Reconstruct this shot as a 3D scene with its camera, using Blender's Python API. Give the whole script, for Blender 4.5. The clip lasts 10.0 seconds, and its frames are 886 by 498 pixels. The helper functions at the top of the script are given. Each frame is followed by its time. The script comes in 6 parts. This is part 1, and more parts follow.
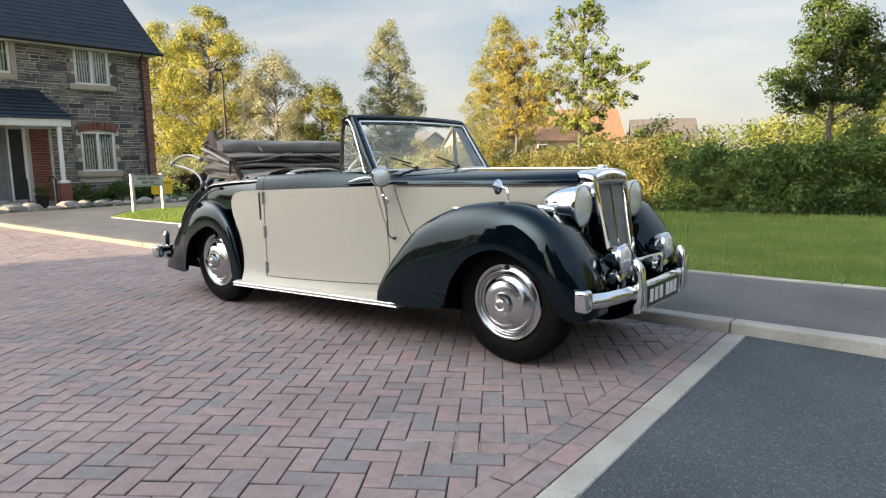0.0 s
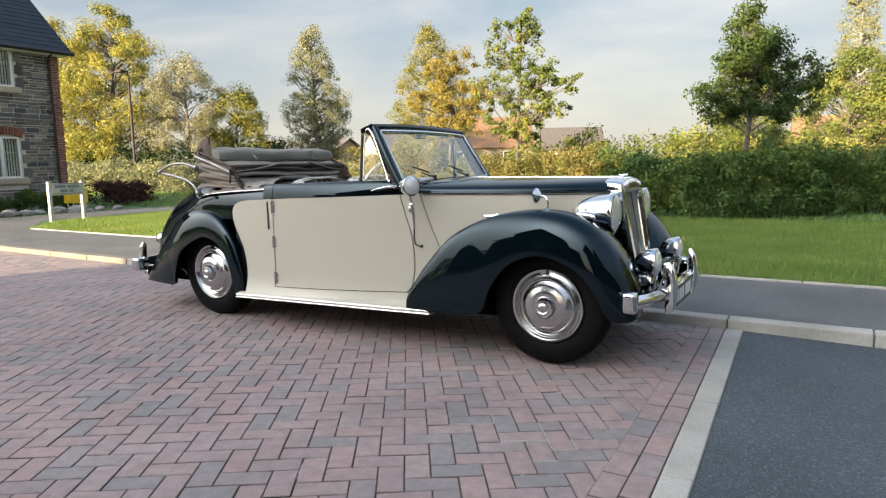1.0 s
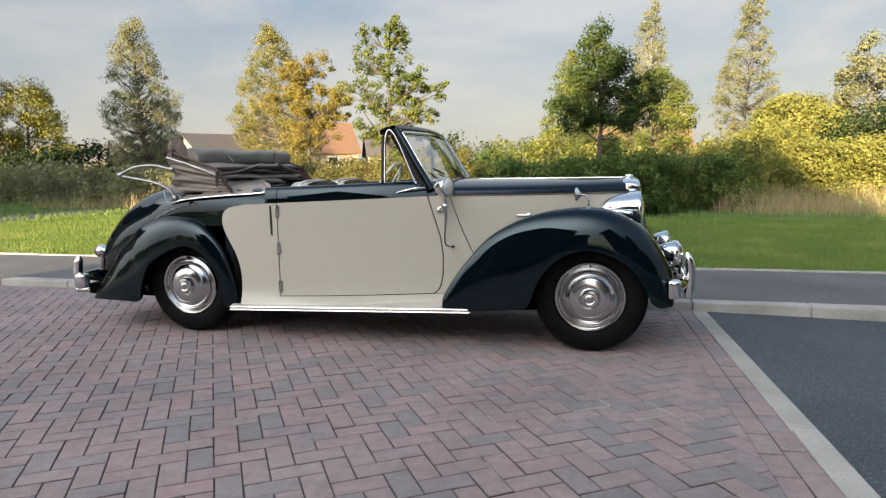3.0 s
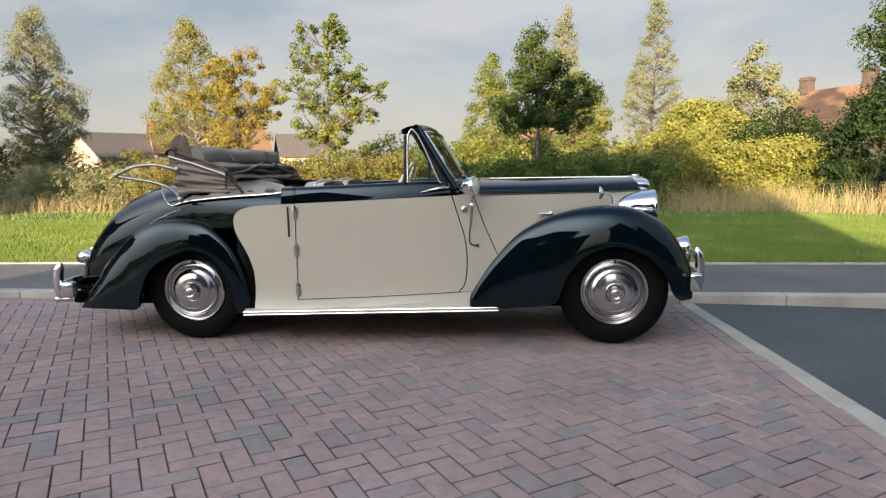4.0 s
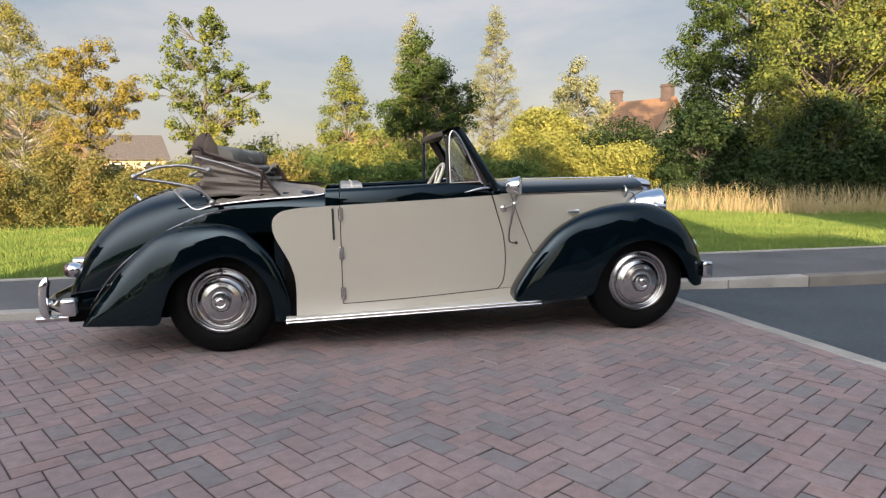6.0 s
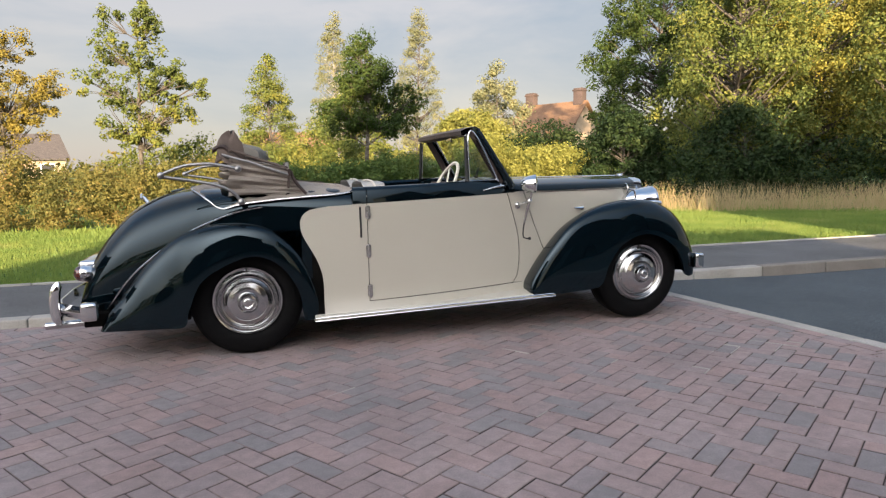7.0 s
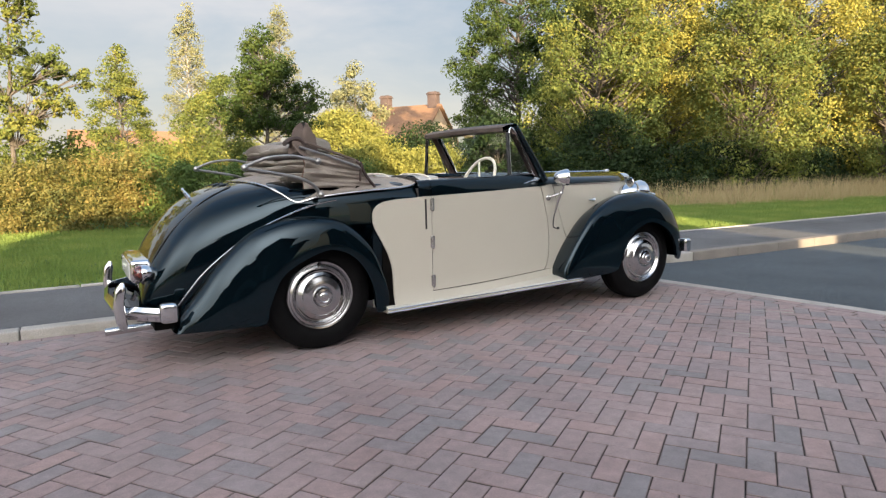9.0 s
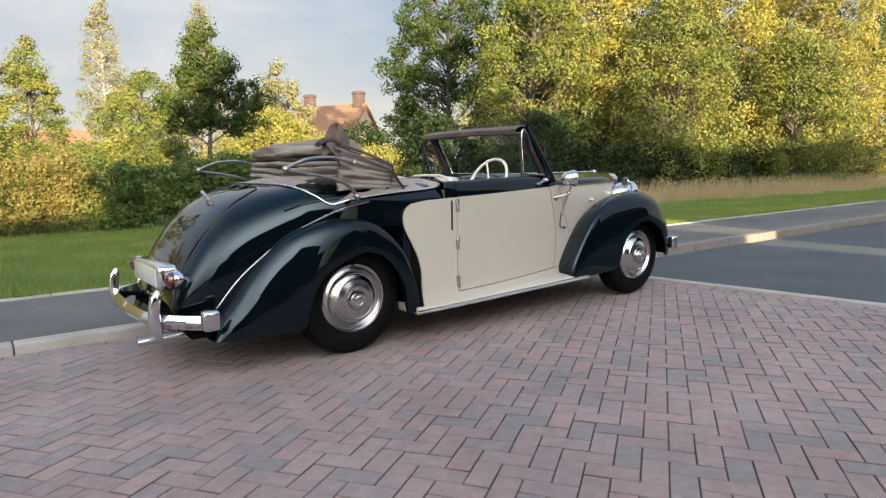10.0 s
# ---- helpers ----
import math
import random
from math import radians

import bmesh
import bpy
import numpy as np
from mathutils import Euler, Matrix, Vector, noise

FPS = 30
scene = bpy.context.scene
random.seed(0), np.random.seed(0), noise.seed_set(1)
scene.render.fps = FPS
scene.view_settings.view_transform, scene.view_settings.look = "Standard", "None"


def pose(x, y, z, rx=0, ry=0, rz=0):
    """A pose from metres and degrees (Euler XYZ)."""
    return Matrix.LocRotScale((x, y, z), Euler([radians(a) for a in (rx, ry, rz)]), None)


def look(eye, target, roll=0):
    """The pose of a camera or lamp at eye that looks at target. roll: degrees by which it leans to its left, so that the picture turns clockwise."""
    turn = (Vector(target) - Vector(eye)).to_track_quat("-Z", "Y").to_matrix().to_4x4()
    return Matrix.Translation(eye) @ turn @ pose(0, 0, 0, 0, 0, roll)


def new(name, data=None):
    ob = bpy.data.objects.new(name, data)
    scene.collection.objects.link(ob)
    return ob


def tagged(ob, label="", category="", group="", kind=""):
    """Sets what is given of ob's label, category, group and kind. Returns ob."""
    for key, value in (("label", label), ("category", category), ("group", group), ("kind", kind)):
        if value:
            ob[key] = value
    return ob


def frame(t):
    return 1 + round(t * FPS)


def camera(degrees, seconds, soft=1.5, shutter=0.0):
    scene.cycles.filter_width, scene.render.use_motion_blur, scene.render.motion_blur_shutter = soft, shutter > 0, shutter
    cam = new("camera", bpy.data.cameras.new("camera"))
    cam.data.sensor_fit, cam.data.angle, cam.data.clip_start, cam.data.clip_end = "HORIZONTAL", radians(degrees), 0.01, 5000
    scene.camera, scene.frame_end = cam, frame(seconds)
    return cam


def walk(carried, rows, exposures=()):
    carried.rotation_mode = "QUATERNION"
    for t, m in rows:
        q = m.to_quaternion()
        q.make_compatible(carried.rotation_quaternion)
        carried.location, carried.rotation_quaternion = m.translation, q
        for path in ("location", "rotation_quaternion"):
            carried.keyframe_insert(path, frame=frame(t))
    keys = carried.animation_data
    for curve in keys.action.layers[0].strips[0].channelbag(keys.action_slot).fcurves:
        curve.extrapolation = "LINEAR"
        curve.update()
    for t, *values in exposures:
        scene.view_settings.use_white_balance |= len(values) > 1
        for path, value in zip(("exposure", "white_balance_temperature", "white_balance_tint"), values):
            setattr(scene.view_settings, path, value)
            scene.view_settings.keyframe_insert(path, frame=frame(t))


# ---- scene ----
cam = camera(69.0, 10.0, soft=1.25)
ROWS = [
    (0, (4.871, -2.964, 1.158), (3.628, -1.422, 0.881), -1.0),
    (0.5, (4.599, -3.227, 1.169), (3.46, -1.606, 0.899), -0.9),
    (1, (4.284, -3.471, 1.188), (3.267, -1.768, 0.926), -0.9),
    (1.5, (3.997, -3.698, 1.191), (3.102, -1.927, 0.936), -0.9),
    (2, (3.657, -3.884, 1.164), (2.898, -2.051, 0.911), -0.9),
    (2.5, (3.334, -3.992, 1.177), (2.706, -2.11, 0.925), -0.9),
    (4, (2.213, -4.243, 1.183), (1.996, -2.271, 0.929), -0.9),
    (4.5, (1.848, -4.285, 1.204), (1.758, -2.303, 0.951), -0.9),
    (5, (1.458, -4.296, 1.18), (1.506, -2.313, 0.928), -0.9),
    (5.5, (1.113, -4.313, 1.186), (1.288, -2.337, 0.935), -0.9),
    (7, (-0.014, -4.27, 1.179), (0.552, -2.368, 0.928), -0.9),
    (7.5, (-0.355, -4.21, 1.181), (0.324, -2.346, 0.929), -0.9),
    (8, (-0.721, -4.123, 1.175), (0.075, -2.305, 0.923), -0.9),
    (8.5, (-1.066, -4.018, 1.169), (-0.168, -2.248, 0.917), -0.8),
    (9, (-1.452, -3.868, 1.144), (-0.448, -2.156, 0.892), -0.8),
    (9.5, (-1.769, -3.686, 1.148), (-0.666, -2.037, 0.895), -0.8),
    (10, (-2.068, -3.483, 1.162), (-0.861, -1.909, 0.907), -0.8),
]
EXPOSURES = [(0.0, 2.24, 6550, 10), (2.5, 2.0, 6550, 11), (4.5, 1.84, 6600, 14), (7.0, 1.92, 6600, 15), (10.0, 2.1, 6600, 13)]
walk(cam, [(t, look(eye, target, roll)) for t, eye, target, roll in ROWS], EXPOSURES)

# ---- world and sun ----
SUN_FROM = Vector((-0.25, -1.0, 0.178)).normalized()
SKY_ROT = math.atan2(SUN_FROM.x, SUN_FROM.y)
world = bpy.data.worlds.new("world")
scene.world = world
world.use_nodes = True
wn, wl = world.node_tree.nodes, world.node_tree.links
wn.clear()
sky = wn.new("ShaderNodeTexSky")
sky.sky_type = "NISHITA"
sky.sun_disc = False
sky.sun_elevation = math.asin(SUN_FROM.z)
sky.sun_rotation = SKY_ROT
sky.air_density, sky.dust_density, sky.ozone_density = 1.0, 1.2, 1.5
tc_w = wn.new("ShaderNodeTexCoord")
stretch = wn.new("ShaderNodeMapping")
stretch.inputs["Scale"].default_value = (1.0, 1.0, 3.2)
wl.new(tc_w.outputs["Generated"], stretch.inputs["Vector"])
cl = wn.new("ShaderNodeTexNoise")
cl.inputs["Scale"].default_value = 2.3
cl.inputs["Detail"].default_value = 7.0
cl.inputs["Roughness"].default_value = 0.55
cl.inputs["Distortion"].default_value = 0.3
wl.new(stretch.outputs["Vector"], cl.inputs["Vector"])
ramp = wn.new("ShaderNodeValToRGB")
ramp.color_ramp.elements[0].position, ramp.color_ramp.elements[1].position = 0.4, 0.62
xyz = wn.new("ShaderNodeSeparateXYZ")
wl.new(tc_w.outputs["Generated"], xyz.inputs["Vector"])


def sky_gradient(stops):
    """Colour by height over the horizon: cream low down, bright overhead."""
    r = wn.new("ShaderNodeValToRGB")
    e = r.color_ramp.elements
    while len(e) < len(stops):
        e.new(0.5)
    for el, (p, c) in zip(e, stops):
        el.position, el.color = p, (c[0] / 17, c[1] / 17, c[2] / 17, 1)
    wl.new(xyz.outputs["Z"], r.inputs["Fac"])
    g = wn.new("ShaderNodeVectorMath")
    g.operation = "SCALE"
    g.inputs["Scale"].default_value = 17.0
    wl.new(r.outputs["Color"], g.inputs[0])
    return g


clear = sky_gradient([(0.0, (3.25, 3.02, 2.75)), (0.1, (2.45, 2.5, 2.55)), (0.25, (1.78, 2.17, 2.52)), (0.5, (3.0, 4.1, 5.6)), (1.0, (1.5, 2.7, 4.5))])
cloud = sky_gradient([(0.0, (3.65, 3.28, 2.8)), (0.1, (3.3, 3.1, 2.8)), (0.25, (3.2, 3.15, 3.12)), (0.45, (4.6, 4.7, 4.8)), (0.7, (4.2, 4.5, 4.8)), (1.0, (2.2, 3.0, 4.2))])


def mix_colours(fac, a, b2):
    m = wn.new("ShaderNodeMix")
    m.data_type = "RGBA"
    if isinstance(fac, float):
        m.inputs["Factor"].default_value = fac
    else:
        wl.new(fac, m.inputs["Factor"])
    wl.new(a, m.inputs["A"])
    wl.new(b2, m.inputs["B"])
    return m.outputs["Result"]


wl.new(cl.outputs["Fac"], ramp.inputs["Fac"])
overcast = mix_colours(ramp.outputs["Color"], clear.outputs["Vector"], cloud.outputs["Vector"])
# two bright lobes added to the sky: high over the sun, and towards -x

def added_glow(power, gain, middle=SUN_FROM):
    toward = wn.new("ShaderNodeVectorMath")
    toward.operation = "DOT_PRODUCT"
    wl.new(tc_w.outputs["Generated"], toward.inputs[0])
    toward.inputs[1].default_value = middle
    clip = wn.new("ShaderNodeMath")
    clip.operation = "MAXIMUM"
    clip.inputs[1].default_value = 0.0
    wl.new(toward.outputs["Value"], clip.inputs[0])
    pw = wn.new("ShaderNodeMath")
    pw.operation = "POWER"
    pw.inputs[1].default_value = power
    wl.new(clip.outputs[0], pw.inputs[0])
    tint = wn.new("ShaderNodeVectorMath")
    tint.operation = "SCALE"
    tint.inputs[0].default_value = (1.0 * gain, 0.97 * gain, 0.92 * gain)
    wl.new(pw.outputs[0], tint.inputs["Scale"])
    return tint.outputs["Vector"]


def add_light(a, b2):
    s2 = wn.new("ShaderNodeVectorMath")
    s2.operation = "ADD"
    wl.new(a, s2.inputs[0])
    wl.new(b2, s2.inputs[1])
    return s2.outputs["Vector"]


# placed to brighten the near flank and put highlights on the wings
haze = add_light(added_glow(13.0, 22.0, Vector((-1.0, -0.45, 0.6)).normalized()), added_glow(14.0, 35.0, Vector((-0.3, -1.0, 0.66)).normalized()))
bg = wn.new("ShaderNodeBackground")
bg.inputs["Strength"].default_value = 0.055
wo = wn.new("ShaderNodeOutputWorld")
wl.new(add_light(mix_colours(0.82, sky.outputs["Color"], overcast), haze), bg.inputs["Color"])
wl.new(bg.outputs["Background"], wo.inputs["Surface"])

sun = new("sun", bpy.data.lights.new("sun", "SUN"))
sun.data.energy, sun.data.angle, sun.data.color = 5.0, radians(0.6), (1.0, 0.79, 0.5)
sun.matrix_world = look(SUN_FROM * 60, (0, 0, 0))

# ---- materials ----
def material(name):
    m = bpy.data.materials.new(name)
    m.use_nodes = True
    return m, m.node_tree.nodes, m.node_tree.links, m.node_tree.nodes["Principled BSDF"]


def noise_node(n, scale, detail=4.0, rough=0.55):
    t = n.new("ShaderNodeTexNoise")
    t.inputs["Scale"].default_value, t.inputs["Detail"].default_value, t.inputs["Roughness"].default_value = scale, detail, rough
    return t


def ramp_node(n, stops):
    r = n.new("ShaderNodeValToRGB")
    e = r.color_ramp.elements
    while len(e) < len(stops):
        e.new(0.5)
    for el, (p, c) in zip(e, stops):
        el.position, el.color = p, (*c, 1)
    return r


def surface(name, c1, c2, scale=6.0, rough=0.6, bump=0.1, bump_scale=60.0, metal=0.0, fine=None, coat=0.0, spec=0.5, rvar=0.1, dist=0.01, coat_ior=1.5):
    """Two colours mixed by a coarse and a fine noise, with relief and uneven roughness."""
    m, n, l, b = material(name)
    tc = n.new("ShaderNodeTexCoord")
    a, f = noise_node(n, scale, 5), noise_node(n, bump_scale, 6, 0.65)
    l.new(tc.outputs["Object"], a.inputs["Vector"])
    l.new(tc.outputs["Object"], f.inputs["Vector"])
    r = ramp_node(n, [(0.32, c1), (0.68, c2)])
    l.new(a.outputs["Fac"], r.inputs["Fac"])
    mx = n.new("ShaderNodeMix")
    mx.data_type, mx.blend_type = "RGBA", "OVERLAY"
    mx.inputs["Factor"].default_value = 0.35 if fine is None else fine
    l.new(r.outputs["Color"], mx.inputs["A"])
    l.new(f.outputs["Fac"], mx.inputs["B"])
    l.new(mx.outputs["Result"], b.inputs["Base Color"])
    mr = n.new("ShaderNodeMapRange")
    mr.inputs["To Min"].default_value, mr.inputs["To Max"].default_value = max(0.0, rough - rvar), min(1.0, rough + rvar)
    l.new(a.outputs["Fac"], mr.inputs["Value"])
    l.new(mr.outputs["Result"], b.inputs["Roughness"])
    b.inputs["Metallic"].default_value = metal
    b.inputs["Coat Weight"].default_value = coat
    b.inputs["Coat Roughness"].default_value = 0.02
    b.inputs["Coat IOR"].default_value = coat_ior
    b.inputs["Specular IOR Level"].default_value = spec
    if bump:
        bp = n.new("ShaderNodeBump")
        bp.inputs["Strength"].default_value, bp.inputs["Distance"].default_value = bump, dist
        l.new(f.outputs["Fac"], bp.inputs["Height"])
        l.new(bp.outputs["Normal"], b.inputs["Normal"])
    return m


def brick_material(name, stops, rough=0.8):
    """Each piece takes a colour of its own; grain and stains over it."""
    m, n, l, b = material(name)
    oi, ge, tc = n.new("ShaderNodeObjectInfo"), n.new("ShaderNodeNewGeometry"), n.new("ShaderNodeTexCoord")
    ad = n.new("ShaderNodeMath")
    ad.operation = "ADD"
    fr = n.new("ShaderNodeMath")
    fr.operation = "FRACT"
    l.new(oi.outputs["Random"], ad.inputs[0])
    l.new(ge.outputs["Random Per Island"], ad.inputs[1])
    l.new(ad.outputs[0], fr.inputs[0])
    r = ramp_node(n, stops)
    l.new(fr.outputs[0], r.inputs["Fac"])
    big, f = noise_node(n, 1.3, 4), noise_node(n, 150, 6, 0.8)
    l.new(ge.outputs["Position"], big.inputs["Vector"])
    l.new(ge.outputs["Position"], f.inputs["Vector"])
    m1 = n.new("ShaderNodeMix")
    m1.data_type, m1.blend_type = "RGBA", "OVERLAY"
    m1.inputs["Factor"].default_value = 0.65
    l.new(r.outputs["Color"], m1.inputs["A"])
    l.new(f.outputs["Fac"], m1.inputs["B"])
    m2 = n.new("ShaderNodeMix")
    m2.data_type, m2.blend_type = "RGBA", "SOFT_LIGHT"
    m2.inputs["Factor"].default_value = 0.5
    l.new(m1.outputs["Result"], m2.inputs["A"])
    l.new(big.outputs["Fac"], m2.inputs["B"])
    mid = noise_node(n, 17, 4, 0.6)
    l.new(ge.outputs["Position"], mid.inputs["Vector"])
    m3 = n.new("ShaderNodeMix")
    m3.data_type, m3.blend_type = "RGBA", "OVERLAY"
    m3.inputs["Factor"].default_value = 0.4
    l.new(m2.outputs["Result"], m3.inputs["A"])
    l.new(mid.outputs["Fac"], m3.inputs["B"])
    l.new(m3.outputs["Result"], b.inputs["Base Color"])
    b.inputs["Roughness"].default_value = rough
    bp = n.new("ShaderNodeBump")
    bp.inputs["Strength"].default_value, bp.inputs["Distance"].default_value = 0.5, 0.004
    l.new(f.outputs["Fac"], bp.inputs["Height"])
    l.new(bp.outputs["Normal"], b.inputs["Normal"])
    return m


def leaf_material(name, stops, through_light=0.35, clump_scale=1.1):
    m, n, l, b = material(name)
    ge = n.new("ShaderNodeNewGeometry")
    r = ramp_node(n, stops)
    clumps = noise_node(n, clump_scale, 3)
    l.new(ge.outputs["Position"], clumps.inputs["Vector"])
    spread = n.new("ShaderNodeMapRange")
    spread.inputs["From Min"].default_value, spread.inputs["From Max"].default_value = 0.33, 0.67
    l.new(clumps.outputs["Fac"], spread.inputs["Value"])
    mf = n.new("ShaderNodeMix")
    mf.inputs["Factor"].default_value = 0.62
    l.new(ge.outputs["Random Per Island"], mf.inputs["A"])
    l.new(spread.outputs["Result"], mf.inputs["B"])
    l.new(mf.outputs["Result"], r.inputs["Fac"])
    l.new(r.outputs["Color"], b.inputs["Base Color"])
    b.inputs["Roughness"].default_value = 0.55
    b.inputs["Specular IOR Level"].default_value = 0.12
    tr = n.new("ShaderNodeBsdfTranslucent")
    l.new(r.outputs["Color"], tr.inputs["Color"])
    mx = n.new("ShaderNodeMixShader")
    mx.inputs["Fac"].default_value = through_light
    l.new(b.outputs["BSDF"], mx.inputs[1])
    l.new(tr.outputs["BSDF"], mx.inputs[2])
    l.new(mx.outputs["Shader"], n["Material Output"].inputs["Surface"])
    return m


def glass_material(name, tint=(0.93, 0.97, 0.95)):
    m, n, l, b = material(name)
    b.inputs["Base Color"].default_value = (*tint, 1)
    b.inputs["Transmission Weight"].default_value = 1.0
    b.inputs["Roughness"].default_value = 0.0
    b.inputs["IOR"].default_value = 1.45
    return m


GREEN = surface("dark_green_paint", (0.0005, 0.0026, 0.004), (0.0008, 0.0034, 0.0052), 2.0, 0.035, 0.0, 400, fine=0.05, rvar=0.012, spec=0.42)
GREEN.node_tree.nodes["Principled BSDF"].inputs["Specular Tint"].default_value = (0.68, 0.88, 1.0, 1.0)
CREAM = surface("cream_paint", (0.3672, 0.3431, 0.2872), (0.3825, 0.3590, 0.3002), 1.5, 0.32, 0.01, 300, coat=0.45, fine=0.05, rvar=0.05, dist=0.0005)
CHROME = surface("chrome", (0.62, 0.63, 0.64), (0.7, 0.71, 0.72), 4, 0.09, 0.0, 200, metal=1.0, fine=0.05, rvar=0.05)
HUBCAP = surface("polished_hub", (0.46, 0.465, 0.47), (0.56, 0.565, 0.57), 5, 0.17, 0.03, 300, metal=1.0, fine=0.08, rvar=0.06)
STEEL = surface("dull_chrome", (0.5, 0.5, 0.5), (0.62, 0.62, 0.62), 8, 0.25, 0.03, 200, metal=1.0, fine=0.1)
IRON = surface("dull_hood_iron", (0.2, 0.2, 0.195), (0.3, 0.295, 0.285), 12, 0.35, 0.05, 200, metal=0.9, fine=0.1)
SLAT = surface("grey_grille_slat", (0.2, 0.2, 0.185), (0.27, 0.27, 0.25), 10, 0.5, 0.05, 200, metal=0.3, fine=0.1)
TYRE = surface("tyre_rubber", (0.0032, 0.0032, 0.0035), (0.0059, 0.0059, 0.0062), 12, 0.62, 0.1, 220, spec=0.06)
BLACK = surface("black_rubber", (0.006, 0.006, 0.007), (0.012, 0.012, 0.012), 20, 0.6, 0.1, 200)
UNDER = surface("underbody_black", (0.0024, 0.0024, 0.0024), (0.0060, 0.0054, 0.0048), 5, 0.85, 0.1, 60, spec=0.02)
HOOD = surface("hood_canvas", (0.1772, 0.1526, 0.1283), (0.2517, 0.2188, 0.1866), 5, 0.9, 0.3, 500)
HOOD_GREY = surface("hood_canvas_grey", (0.1507, 0.1399, 0.1218), (0.2010, 0.1883, 0.1624), 5, 0.9, 0.3, 500)
HOOD_BROWN = surface("hood_lining_brown", (0.028, 0.017, 0.014), (0.05, 0.032, 0.026), 6, 0.85, 0.3, 300)
LINING = surface("taupe_lining", (0.0700, 0.0508, 0.0406), (0.1050, 0.0775, 0.0626), 6, 0.85, 0.3, 300)
HOOD_LINING = surface("brown_hood_lining", (0.085, 0.048, 0.032), (0.13, 0.075, 0.05), 6, 0.85, 0.3, 300)
LEATHER = surface("grey_leather", (0.3000, 0.2775, 0.2475), (0.4050, 0.3750, 0.3375), 8, 0.45, 0.3, 160)
WALNUT = surface("walnut", (0.06, 0.025, 0.012), (0.13, 0.06, 0.03), 14, 0.25, 0.05, 80, coat=0.6)
IVORY = surface("ivory_plastic", (0.62, 0.57, 0.47), (0.68, 0.63, 0.53), 6, 0.3, 0.0)
WHITE = surface("white_paint", (0.7, 0.69, 0.66), (0.8, 0.79, 0.76), 3, 0.45, 0.03, 120, fine=0.1)
POST = surface("weathered_white_post", (0.4, 0.39, 0.36), (0.48, 0.47, 0.44), 4, 0.6, 0.05, 80)
LENS = surface("lamp_lens", (0.62, 0.64, 0.66), (0.8, 0.81, 0.82), 30, 0.12, 0.3, 60, metal=0.5, coat=1.0)
RED_LENS = surface("red_lamp_lens", (0.05, 0.009, 0.007), (0.08, 0.014, 0.01), 20, 0.15, 0.1, 80, coat=1.0)
PLATE_GLASS = surface("plate_glass", (0.36, 0.36, 0.35), (0.44, 0.44, 0.43), 12, 0.2, 0.02, 100)
PLATE = surface("number_plate_black", (0.008, 0.008, 0.008), (0.014, 0.014, 0.014), 10, 0.35, 0.02, 100)
GLASS = glass_material("window_glass")
PAVER = brick_material("paving_block", [(0.0, (0.2353, 0.1660, 0.1554)), (0.25, (0.2083, 0.1569, 0.1525)), (0.5, (0.2281, 0.1735, 0.1660)), (0.7, (0.1885, 0.1554, 0.1554)), (0.84, (0.1592, 0.1435, 0.1450)), (0.92, (0.1769, 0.1547, 0.1547)), (1.0, (0.2470, 0.1719, 0.1600))])

# chamfer colour darkened for both joint dirt and the shade in the joints
PAVER_EDGE = brick_material("dirty_shaded_block_edge", [(0.0, (0.15, 0.108, 0.1)), (0.5, (0.17, 0.128, 0.12)), (1.0, (0.125, 0.1, 0.096))], 0.9)


def joint_material(name):
    """Dark packed sand with pale lime bloom in places."""
    m = surface(name, (0.03, 0.026, 0.024), (0.055, 0.048, 0.043), 20, 0.95, 0.4, 200, spec=0.1)
    n, l = m.node_tree.nodes, m.node_tree.links
    b = n["Principled BSDF"]
    ge, bloom = n.new("ShaderNodeNewGeometry"), noise_node(n, 2.2, 6, 0.7)
    l.new(ge.outputs["Position"], bloom.inputs["Vector"])
    r = ramp_node(n, [(0.655, (0, 0, 0)), (0.675, (1, 1, 1))])
    l.new(bloom.outputs["Fac"], r.inputs["Fac"])
    mx = n.new("ShaderNodeMix")
    mx.data_type = "RGBA"
    l.new(b.inputs["Base Color"].links[0].from_socket, mx.inputs["A"])
    mx.inputs["B"].default_value = (0.5, 0.48, 0.47, 1)
    l.new(r.outputs["Color"], mx.inputs["Factor"])
    l.new(mx.outputs["Result"], b.inputs["Base Color"])
    return m


SAND = joint_material("joint_sand")


